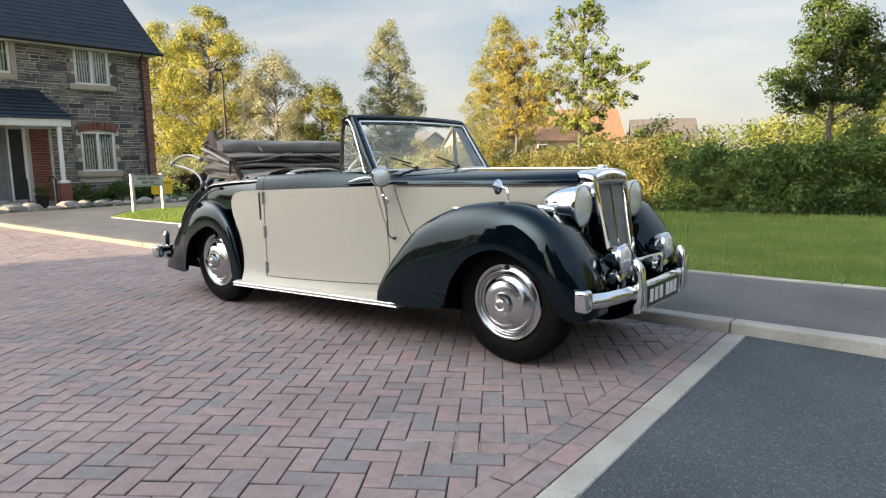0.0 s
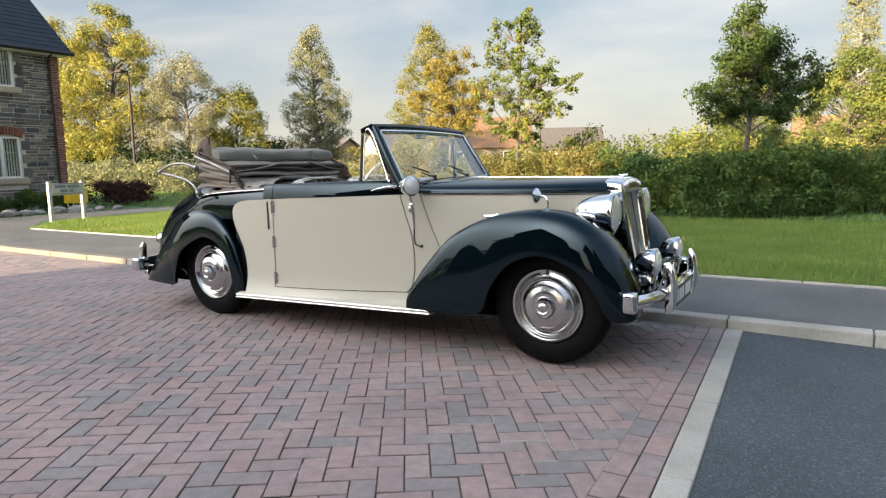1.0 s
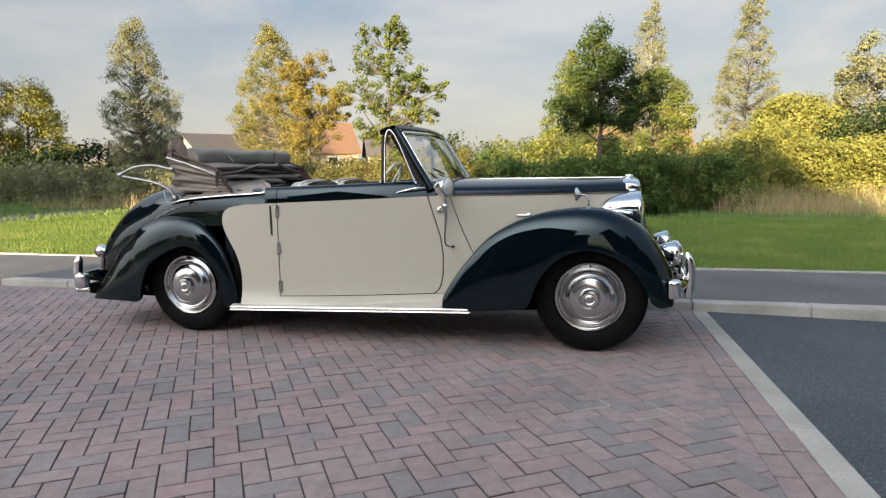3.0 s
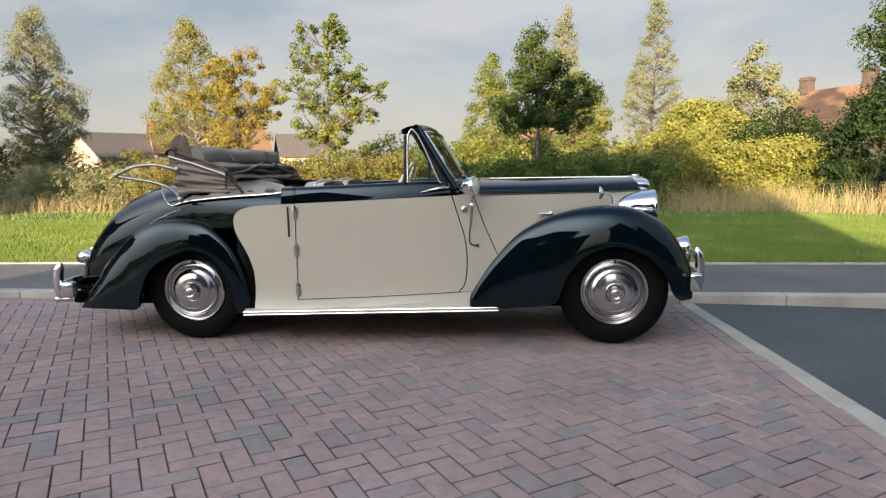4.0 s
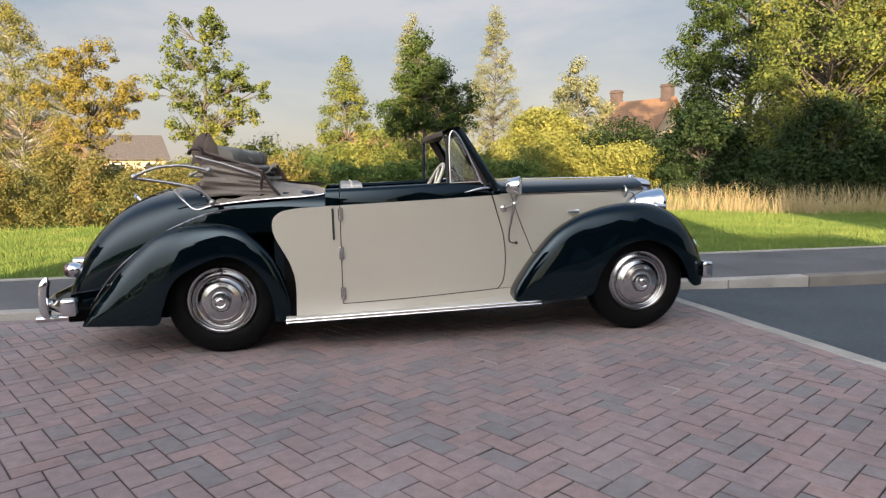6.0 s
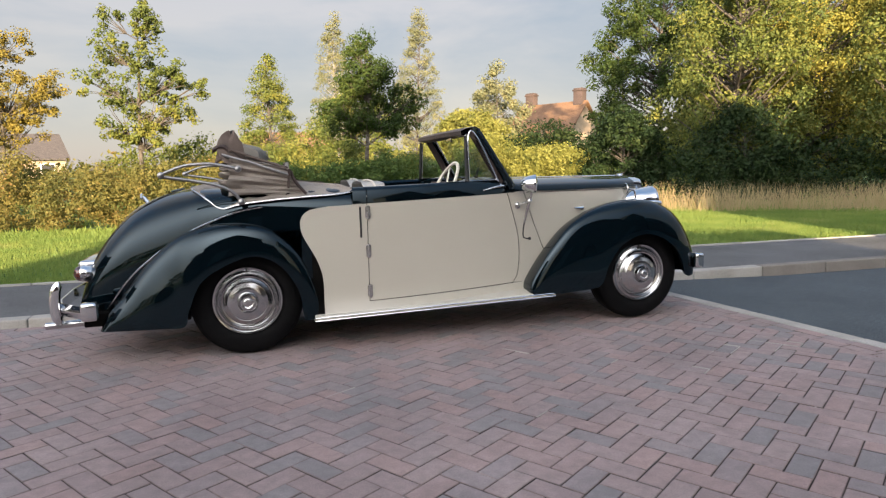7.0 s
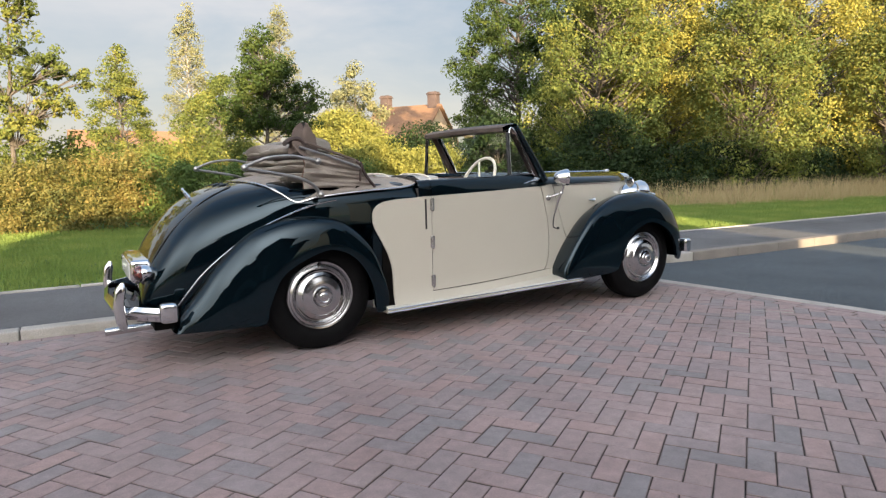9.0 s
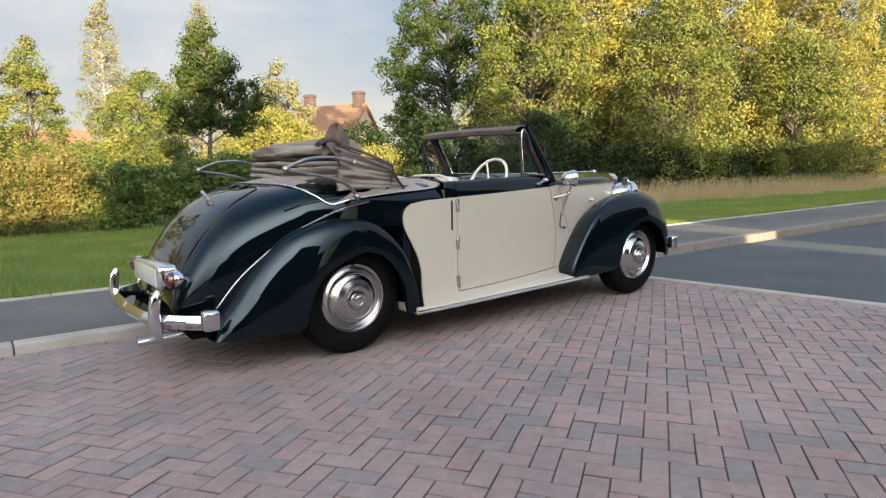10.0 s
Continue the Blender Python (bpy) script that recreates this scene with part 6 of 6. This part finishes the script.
for x, z in ((0.736, 0.89), (0.736, 0.63), (0.738, 0.355)):
    y = flank(x, z)
    near_and_far("hinge", join(block(x - 0.017, x + 0.017, y - 0.008, y + 0.004, z - 0.04, z + 0.04, 0.004), tube([(x, y - 0.01, z - 0.045), (x, y - 0.01, z + 0.045)], 0.009, 10)), STEEL, "chrome door hinge")
near_and_far("door_handle", join(tube(curve_points([(1.79, flank(1.79, 1.04) - 0.02, 1.042), (1.73, flank(1.7, 1.04) - 0.035, 1.04), (1.66, flank(1.66, 1.03) - 0.032, 1.028), (1.59, flank(1.6, 1.02) - 0.02, 1.012)], 16), [0.009, 0.01, 0.0095, 0.009, 0.009, 0.0085, 0.008, 0.008, 0.0075, 0.007, 0.0065, 0.006, 0.005, 0.004, 0.003, 0.002], 10), lathe([(0.024, 0.0), (0.02, 0.014), (0.01, 0.03)], pose(1.755, flank(1.75, 1.04), 1.042, 90, 0, 0), 20)), CHROME, "curved chrome door handle")
both("semaphore_slot", tube([(0.685, flank(0.68, 0.92) - 0.006, 0.928), (0.688, flank(0.69, 0.75) - 0.006, 0.722)], 0.007, 8), BLACK, car)
both("bonnet_catch", join(lathe([(0.02, 0.0), (0.016, 0.015), (0.006, 0.02)], pose(2.47, flank(2.47, 0.82), 0.85, 90, 0, 0), 16), tube([(2.47, flank(2.47, 0.85) - 0.02, 0.85), (2.39, flank(2.39, 0.85) - 0.02, 0.852)], [0.012, 0.006], 8)), CHROME, car, "chrome bonnet catch")

# spot lamp on the near scuttle, with its handle
sp = Vector((1.925, 0.045, 1.05))
spot = part("spot_lamp", lathe([(0.001, -0.1), (0.025, -0.095), (0.045, -0.075), (0.058, -0.045), (0.064, -0.015), (0.068, 0.0), (0.066, 0.012), (0.058, 0.014)], Matrix.Translation(sp) @ pose(0.035, -0.02, 0, 0, 90, -25), 36), CHROME, car, "chrome spot lamp on a swivel stem")
part("lens", lathe([(0.06, 0.01), (0.045, 0.018), (0.02, 0.024), (0.001, 0.025)], Matrix.Translation(sp) @ pose(0.035, -0.02, 0, 0, 90, -25), 36), LENS, spot)
part("stem", join(tube([(1.945, 0.035, 0.99), (1.94, 0.06, 0.93), (1.932, 0.095, 0.85), (1.922, 0.115, 0.765)], [0.008, 0.009, 0.01, 0.007], 12), tube([(1.943, 0.062, 0.925), (1.88, 0.14, 0.895)], [0.01, 0.008], 10), lathe([(0.026, 0.0), (0.022, 0.01), (0.008, 0.016)], pose(1.88, flank(1.88, 0.89) + 0.002, 0.89, 90, 0, 0), 16), lathe([(0.001, 0.016), (0.015, 0.01), (0.015, -0.01), (0.001, -0.016)], pose(1.94, 0.062, 0.93, 60, 0, 0), 16)), STEEL, spot)
part("crank_handle", join(tube(curve_points([(1.922, 0.115, 0.77), (1.916, 0.122, 0.705), (1.92, 0.127, 0.66), (1.945, 0.128, 0.645), (1.965, 0.128, 0.644)], 20), 0.005, 8), lathe([(0.001, 0.012), (0.011, 0.006), (0.011, -0.006), (0.001, -0.012)], pose(1.97, 0.128, 0.644, 0, 90, 0), 14)), BLACK, spot, "black crank handle")
# wing mirrors
for s in (-1, 1):
    y = YC + s * 0.655
    st = part("wing_mirror", join(tube(curve_points([(2.86, y, 0.905), (2.864, y, 0.935), (2.86, y, 0.962), (2.846, y - s * 0.005, 0.984), (2.815, y - s * 0.01, 0.99)], 20), 0.007, 8), lathe([(0.02, 0.0), (0.014, 0.012), (0.008, 0.016)], pose(2.86, y, 0.902), 16)), CHROME, car, "chrome wing mirror on a curved stalk")
    face = Vector((-0.99, -s * 0.1, 0.0)).to_track_quat("Z", "Y").to_matrix().to_4x4()
    part("mirror_head", lathe([(0.001, -0.034), (0.012, -0.03), (0.026, -0.018), (0.04, -0.008), (0.045, 0.0), (0.042, 0.004), (0.001, 0.002)], Matrix.Translation((2.785, y - s * 0.015, 0.992)) @ face, 28), CHROME, st, "round chrome mirror head")

# cabin
part("dashboard", join(block(1.52, 1.66, YC - 0.6, YC + 0.6, 0.86, 1.045, 0.03, 3)), WALNUT, car, "polished walnut dashboard")
part("dash_top", block(1.56, 1.76, YC - 0.62, YC + 0.62, 1.035, 1.055, 0.008), HOOD_BROWN, car)
for y in (YC - 0.45, YC - 0.25, YC + 0.1):
    part("dial", lathe([(0.045, 0.0), (0.045, 0.008), (0.038, 0.01), (0.001, 0.008)], pose(1.52, y, 0.96, 0, -90, 0), 24), IVORY, car)
sw = pose(1.4, 0.44, 1.03, 0, -62, 0)
wheel_ring = part("steering_wheel", tube([sw @ Vector((0.205 * math.cos(a), 0.205 * math.sin(a), 0)) for a in np.linspace(0, 2 * math.pi, 41)[:-1]], 0.012, 10, True), IVORY, car, "ivory steering wheel")
part("wheel_spoke", join(*[tube([sw @ Vector((0, 0, -0.02)), sw @ Vector((0.2 * math.cos(a), 0.2 * math.sin(a), 0))], 0.008, 8) for a in (0.5, 2.64, -1.57)]), IVORY, wheel_ring)
part("steering_column", tube([sw @ Vector((0, 0, 0.01)), sw @ Vector((0, 0, -0.3))], 0.022, 10), BLACK, wheel_ring)


def seat_back(x, y, w, top):
    rows = []
    for t in np.linspace(0, 1, 14):
        a = t * 2 * math.pi
        rows.append([(x + 0.075 * math.cos(a) - 0.12 * (z - 0.7), y + w * s * (1 - 0.05 * (z - 0.6)), z) for s, z in [(-1, 0.5), (-1, top - 0.06), (-0.93, top - 0.02 + 0.012 * math.cos(a)), (-0.6, top), (0, top + 0.006), (0.6, top), (0.93, top - 0.02), (1, top - 0.06), (1, 0.5)]])
    return grid(rows, True)


for y in (YC - 0.33, YC + 0.33):
    sb = part("seat_back", seat_back(0.86, y, 0.29, 1.085), LEATHER, car, "grey leather front seat back")
    for k in range(-3, 4):
        part("seat_pleat", tube([(0.88, y + k * 0.07, 0.75), (0.845, y + k * 0.07, 1.0), (0.82, y + k * 0.07, 1.07)], 0.018, 8), LEATHER, sb)
    part("seat_piping", tube(curve_points([(0.87, y - 0.292, 0.8), (0.83, y - 0.287, 1.025), (0.82, y - 0.2, 1.085), (0.82, y, 1.095), (0.82, y + 0.2, 1.085), (0.83, y + 0.287, 1.025), (0.87, y + 0.292, 0.8)], 40), 0.007, 8), IVORY, sb)
    part("seat_cushion", block(0.98, 1.45, y - 0.28, y + 0.28, 0.5, 0.68, 0.06, 3), LEATHER, car)
part("rear_seat", join(block(0.3, 0.52, YC - 0.55, YC + 0.55, 0.5, 1.03, 0.07, 3), block(0.45, 0.85, YC - 0.5, YC + 0.5, 0.4, 0.6, 0.06, 3)), LEATHER, car, "grey leather rear bench")
part("floor_pan", block(0.6, 1.9, 0.2, 1.36, 0.3, 0.34, 0.01), BLACK, car)
both("door_trim", grid([[(x, flank(x, 0.7) + 0.09, z) for z in (0.34, 0.7, 1.0)] for x in np.linspace(0.64, 1.75, 6)]), LEATHER, car)

# hood: chrome bead round the well, deck cover, folded layers, roll, irons
bead = [(0.66, 0.085, 1.045), (0.62, 0.075, 1.022), (0.5, 0.06, 1.01), (0.3, 0.05, 1.0), (0.1, 0.047, 0.985), (-0.07, 0.055, 0.966)]
bead += [tuple(on_tail(-w, x, 0.006)) for w, x in ((0.69, -0.19), (0.64, -0.27), (0.56, -0.33), (0.43, -0.38), (0.2, -0.405), (0.0, -0.41))]
right_bead = [Vector(p) for p in curve_points(bead, 60)]
left_bead = [Vector((p.x, 2 * YC - p.y, p.z)) for p in reversed(right_bead[:-1])]
part("hood_bead", tube(right_bead + left_bead, 0.0062, 8), STEEL, car, "chrome bead round the hood well")
rows = []
for p in right_bead:
    q = Vector((p.x, YC, 1.1))
    pl = 0.004 * math.sin(len(rows) * 1.25) + 0.003 * math.sin(len(rows) * 0.47 + 1)
    q = Vector((0, 0, pl))
    rows.append([q * math.sin(min(t, 2) * math.pi / 2) + p.lerp(Vector((p.x * 0.8 + 0.05, p.y + 0.12, max(p.z, 1.03) + 0.03)), t) if t <= 1 else Vector((p.x * 0.8 + 0.05, p.y + 0.12, max(p.z, 1.03) + 0.03)).lerp(Vector((0.15, YC, 1.12)), t - 1) for t in (0, 0.25, 0.5, 0.75, 1, 1.25, 1.5, 2)])
hood = part("hood_cover", join(grid(rows), mirrored(grid(rows))), HOOD, car, "beige canvas hood cover")


def folded(x0, x1, z0, z1, w, wave, seed, mat, name, skew=0.0):
    """A soft folded layer lying across the car."""
    rng = random.Random(seed)
    ph = [rng.uniform(0, 6.28) for _ in range(6)]
    rows = []
    for t in np.linspace(-1, 1, 41):
        y = YC + t * w
        r = []
        for a in np.linspace(0, 2 * math.pi, 26)[:-1]:
            c, s2 = math.cos(a), math.sin(a)
            c2, s3 = math.copysign(abs(c) ** 0.55, c), math.copysign(abs(s2) ** 0.7, s2)
            dz = wave * (math.sin(3.1 * t + ph[0] + 2 * c) + 0.6 * math.sin(7.3 * t + ph[1] + 3 * c) + 0.35 * math.sin(15 * t + ph[2] + 5 * c))
            dx = wave * (math.sin(4.2 * t + ph[3] + 2 * s2) + 0.5 * math.sin(11 * t + ph[4]))
            end = 1 - 0.35 * max(0, abs(t) - 0.88) / 0.12
            xm = (x0 + x1) / 2 + skew * t
            r.append((xm + (x1 - x0) / 2 * c2 * end + dx, y, (z0 + z1) / 2 + (z1 - z0) / 2 * s3 * end + dz + 0.16 * (xm - (xm + (x1 - x0) / 2 * c2))))
        rows.append(r)
    g = grid(rows, False, True)
    k = len(rows[0])
    return part(name, (g[0], g[1] + [tuple(range(k)), tuple(range(40 * k, 41 * k))[::-1]]), mat, hood)


folded(-0.2, 0.3, 1.03, 1.09, 0.69, 0.008, 1, HOOD, "hood_fold")
folded(-0.2, 0.27, 1.085, 1.14, 0.68, 0.007, 2, HOOD, "hood_fold")
folded(-0.2, 0.25, 1.135, 1.18, 0.67, 0.006, 3, HOOD, "hood_fold")
folded(-0.18, 0.23, 1.17, 1.215, 0.64, 0.006, 4, HOOD_BROWN, "hood_lining")
folded(-0.19, 0.2, 1.21, 1.25, 0.66, 0.006, 5, HOOD, "hood_fold")
folded(-0.07, 0.12, 1.235, 1.345, 0.66, 0.005, 6, HOOD_GREY, "hood_roll", 0.03)
folded(-0.19, -0.07, 1.24, 1.3, 0.6, 0.012, 7, HOOD, "hood_lining")
for s in (-1, 1):
    yy, yi2 = YC + s * 0.72, YC + s * 0.79
    part("hood_rail", tube([(-0.17, yy, 1.28), (0.0, yy, 1.23), (0.24, yy, 1.145)], 0.0085, 8), IRON, hood, "slim metal hood side rail")
    part("hood_rail", tube([(-0.12, yy - s * 0.02, 1.31), (0.2, yy - s * 0.02, 1.2), (0.26, yy - s * 0.02, 1.16)], 0.009, 8), LINING, hood)
    part("hood_rail", tube([(0.24, yy, 1.17), (0.23, yy, 1.06)], [0.01, 0.007], 8), HOOD_BROWN, hood)
    part("hood_strut", tube([(0.2, YC + s * 0.66, 1.15), (0.24, YC + s * 0.45, 1.17), (0.26, YC + s * 0.12, 1.23)], 0.013, 8, flat=0.5), HOOD, hood, "canvas strap under the roll")
    part("hood_strap", tube([(-0.02, YC + s * 0.34, 1.24), (-0.06, YC + s * 0.34, 1.3), (0.0 + s * 0.04, YC + s * 0.34, 1.345), (0.1 + s * 0.04, YC + s * 0.34, 1.325), (0.14, YC + s * 0.34, 1.25)], 0.012, 8, flat=0.35), HOOD, hood)
    part("hood_iron", join(tube(curve_points([(-0.066, yi2, 0.985), (-0.12, yi2, 1.05), (-0.22, yi2, 1.095), (-0.37, yi2, 1.125), (-0.525, yi2, 1.15)], 26), 0.0105, 10), tube(curve_points([(-0.525, yi2, 1.162), (-0.41, yi2, 1.207), (-0.31, yi2, 1.222), (-0.21, yi2, 1.22), (-0.077, yi2, 1.19)], 26), 0.0105, 10), *[lathe([(0.001, 0.025), (0.018, 0.016), (0.022, 0.0), (0.018, -0.016), (0.001, -0.025)], pose(x, yi2, z, 90, 0, 0), 16) for x, z in ((-0.066, 0.985), (-0.525, 1.156), (-0.077, 1.19))]), IRON, hood, "curved dull metal landau iron")
    part("hood_bow", tube([(0.22, yy - s * 0.02, 1.19), (0.25, YC, 1.2)], 0.014, 8), HOOD_BROWN, hood)
# canvas hanging over the ends of the folds, creased towards the rail's foot, lined in brown
for s in (-1, 1):
    for name, off, mat, words in (("hood_side", 0.0, HOOD, "creased canvas hanging over the folds"), ("hood_side_lining", -0.022, HOOD_LINING, "brown lining of the hood's side")):
        rows = []
        for u in np.linspace(0, 1, 37):
            top = Vector((-0.13 + 0.37 * u, 0, 1.27 - 0.085 * u))
            low = Vector((-0.15 + 0.47 * u, 0, 1.02 + 0.012 * u))
            r = []
            for t in np.linspace(0, 1, 29):
                p = top.lerp(low, t)
                crease = 0.016 * math.sin(20 * t ** 0.8 + 2.2 * u + 0.8 * math.sin(4 * u)) * min(1, 2 * t) * (0.45 + 0.55 * (1 - u)) + 0.006 * math.sin(37 * t - 6 * u)
                w = 0.722 + off + crease * (1 if off == 0 else 0.4) - 0.022 * t - 0.02 * u
                r.append((p.x + 0.008 * math.sin(13 * t + 2), YC + s * w, p.z))
            rows.append(r)
        g = rimmed(grid(rows), (0, -s * 0.006, 0))
        part(name, g if s > 0 else flipped(g), mat, hood, words)
    part("hood_edge", tube(curve_points([(0.24, YC + s * 0.705, 1.185), (0.28, YC + s * 0.7, 1.1), (0.345, YC + s * 0.7, 1.02)], 14), 0.01, 8), HOOD_BROWN, hood, "dark brown bound edge of the hood")
# bunched end of the canvas standing up over the near corner
rng = random.Random(5)
rows = []
for t in np.linspace(0, 1, 16):
    c = Vector((-0.1 - 0.03 * math.sin(3 * t), 0.13 + 0.02 * t, 1.24 + 0.18 * t))
    rr = 0.075 * (1 - t) ** 0.6 + 0.015
    rows.append([c + Vector(((1.1 + 0.4 * math.sin(3 * a + 4 * t)) * rr * math.cos(a), (0.7 + 0.3 * math.sin(2 * a + 3 * t)) * rr * math.sin(a), 0.02 * math.sin(4 * a + 6 * t))) for a in np.linspace(0, 2 * math.pi, 21)[:-1]])
g = grid(rows, False, True)
part("canvas_flap", (g[0], g[1] + [tuple(range(300, 320))]), LINING, hood, "bunched brown canvas flap")
rows = []
for t in np.linspace(0, 1, 12):
    c = Vector((-0.13 - 0.09 * t, 0.14 + 0.02 * t, 1.3 + 0.03 * math.sin(3 * t)))
    rows.append([c + Vector((0.01 * math.sin(5 * t), 0.07 * math.cos(a) * (1 - 0.3 * t), 0.03 * math.sin(a) * (1 - 0.5 * t))) for a in np.linspace(0, 2 * math.pi, 17)[:-1]])
g = grid(rows, False, True)
part("canvas_flap", (g[0], g[1] + [tuple(range(16)), tuple(range(176, 192))]), HOOD_BROWN, hood)

# ---- block paving in herringbone, turned 34 degrees to the kerb ----
PITCH, TURN_P = 0.10325, radians(33.9)
UX, UY = Vector((math.cos(TURN_P), math.sin(TURN_P))), Vector((-math.sin(TURN_P), math.cos(TURN_P)))
ORIGIN = Vector((2.835, -1.011))
paving = thing("block_paving", (0, -1, 0), "red, brown and grey paving blocks in herringbone", "paving", kind="structure")
tagged(part("paving_bed", grid([[(-13.5, y, fall(y) - 0.0065) for y in (-14, -1.6, KERB_Y)], [(edge_x(y) - 0.003, y, fall(y) - 0.0065) for y in (-14, -1.6, KERB_Y)]]), SAND, paving, smooth=False), "dark sand in the joints")
BORDER = EDGE_X - 0.206


def brick_mesh(lx, ly, name):
    a, b2, c = lx / 2 - 0.0019, ly / 2 - 0.0019, 0.003
    v = [(-a, -b2, -0.05), (a, -b2, -0.05), (a, b2, -0.05), (-a, b2, -0.05), (-a, -b2, -c), (a, -b2, -c), (a, b2, -c), (-a, b2, -c), (-a + c, -b2 + c, 0), (a - c, -b2 + c, 0), (a - c, b2 - c, 0), (-a + c, b2 - c, 0)]
    f = [(r + i, r + (i + 1) % 4, r + 4 + (i + 1) % 4, r + 4 + i) for r in (0, 4) for i in range(4)] + [(8, 9, 10, 11)]
    me = bpy.data.meshes.new(name)
    me.from_pydata(v, [], f)
    me.materials.append(PAVER)
    me.materials.append(SAND)
    me.materials.append(PAVER_EDGE)
    for i in range(4):
        me.polygons[i].material_index = 1
        me.polygons[i + 4].material_index = 2
    return me, v, f


whole, BV, BF = brick_mesh(2 * PITCH, PITCH, "paving_block")
rng = random.Random(77)


def clip_poly(poly, a, b2, c):
    """Keeps the side where a*x + b*y <= c."""
    out = []
    for p, q in zip(poly, poly[1:] + poly[:1]):
        d, e = a * p[0] + b2 * p[1] - c, a * q[0] + b2 * q[1] - c
        if d <= 0:
            out.append(p)
        if (d < 0 < e) or (e < 0 < d):
            t = d / (d - e)
            out.append((p[0] + (q[0] - p[0]) * t, p[1] + (q[1] - p[1]) * t))
    return out


spots, cuts = [], []
for i in range(-190, 60):
    for j in range(-120, 120):
        k = (i - j) % 4
        if k == 0:
            c, ang = ORIGIN + UX * ((i + 1) * PITCH) + UY * ((j + 0.5) * PITCH), TURN_P
        elif k == 3:
            c, ang = ORIGIN + UX * ((i + 0.5) * PITCH) + UY * ((j + 1) * PITCH), TURN_P + math.pi / 2
        else:
            continue
        bx = BORDER - 0.0405 * c.y
        if not (-13.0 < c.x < bx + 0.12 and -7.5 < c.y < KERB_Y - 0.1 + 0.12):
            continue
        if c.x > bx - 0.125 or c.y > KERB_Y - 0.1 - 0.125:
            d1, d2 = Vector((math.cos(ang), math.sin(ang))) * (PITCH - 0.003), Vector((-math.sin(ang), math.cos(ang))) * (PITCH / 2 - 0.003)
            poly = [tuple(c - d1 - d2), tuple(c + d1 - d2), tuple(c + d1 + d2), tuple(c - d1 + d2)]
            poly = clip_poly(clip_poly(poly, 1, 0.0405, BORDER - 0.002), 0, 1, KERB_Y - 0.104)
            if len(poly) > 2:
                cuts.append(poly)
            continue
        spots.append((c.x, c.y, ang))
# border courses: two beside the channel, one along the kerb
straight = [(edge_x(y) - 0.056 - 0.1025 * k, y, math.pi / 2 + SKEW) for k in (0, 1) for y in np.arange(KERB_Y - 0.112, -7.5, -0.2065 - 0.0035 * k)]
along = [(x, KERB_Y - 0.052, 0.0) for x in np.arange(BORDER - 0.172, -12.9, -0.2055)]
near = sorted(spots, key=lambda s: (s[0] - 1.6) ** 2 * 0.45 + (s[1] + 1.6) ** 2)


def bedded(x, y, ang):
    """A block's place in the sloping bed, slightly uneven."""
    m = pose(0, 0, 0, rng.uniform(-0.5, 0.5) - (1.1 if y > -1.6 else 0.0), rng.uniform(-0.5, 0.5), 0) @ pose(0, 0, 0, 0, 0, math.degrees(ang) + rng.uniform(-0.6, 0.6))
    return Matrix.Translation((x, y, fall(y) + rng.uniform(-0.0013, 0.0016))) @ m


def lay(x, y, ang):
    ob = new("paving_block", whole)
    ob.parent = paving
    ob.matrix_parent_inverse = Matrix.Translation(paving.location).inverted()
    ob.matrix_basis = bedded(x, y, ang)


for s in near[:300]:
    lay(*s)
v, f = [], []
for x, y, ang in near[300:] + straight + along:
    m = bedded(x, y, ang)
    k = len(v)
    v += [tuple(m @ Vector(p)) for p in BV]
    f += [tuple(q + k for q in fc) for fc in BF]
for poly in cuts:
    g = prism(poly, -0.05, rng.uniform(-0.001, 0.001), 0.003)
    k = len(v)
    v += [(a, b2, c + fall(b2)) for a, b2, c in g[0]]
    f += [tuple(q + k for q in fc) for fc in g[1]]
rest = part("outer_paving_block", (v, f), PAVER, paving, kind="stuff", smooth=False)
rest.data.materials.append(SAND)
rest.data.materials.append(PAVER_EDGE)
side = np.zeros(len(f), dtype=np.int32)
laid = 9 * (len(near) - 300 + len(straight) + len(along))
side[:laid] = np.tile([1, 1, 1, 1, 2, 2, 2, 2, 0], laid // 9)
rest.data.polygons.foreach_set("material_index", side)

# pale lime left along the edges of some blocks
v, f = [], []
for u0, v0, ln, up in ((0, 0, 2, 0), (2, 0, 1, 1), (-1, 1, 1, 0), (2, -2, 2, 0), (4, -2.9, 2.9, 1), (3, -4, 1, 0), (4, -3, 1, 0), (5, -3, 1, 1), (-5, 0, 1, 0), (-4, 0, 1, 1), (-3, 3, 1, 0), (-6, 5, 1, 0), (-9, 5, 1, 0), (-16, 4, 1, 0), (-25, -6, 1, 0), (-24, -6, 1, 1), (-29, -9, 2, 0), (-7, 10, 2, 1), (-20, 14, 2, 0), (-8, 17, 2, 0)):
    p = ORIGIN + UX * (u0 * PITCH) + UY * (v0 * PITCH)
    d, n = (UY, UX) if up else (UX, UY)
    q = p + d * (ln * PITCH)
    k = len(v)
    for a, b2, z in ((p, 0.0, -0.003), (q, 0.0, -0.003), (q, 0.0025, 0.003), (p, 0.0025, 0.003), (q, 0.0042, 0.003), (p, 0.0042, 0.003)):
        v.append((a.x + n.x * b2, a.y + n.y * b2, z + fall(a.y)))
    f += [(k, k + 1, k + 2, k + 3), (k + 3, k + 2, k + 4, k + 5)]
part("lime_edge", (v, f), CONCRETE, paving, kind="stuff", smooth=False)
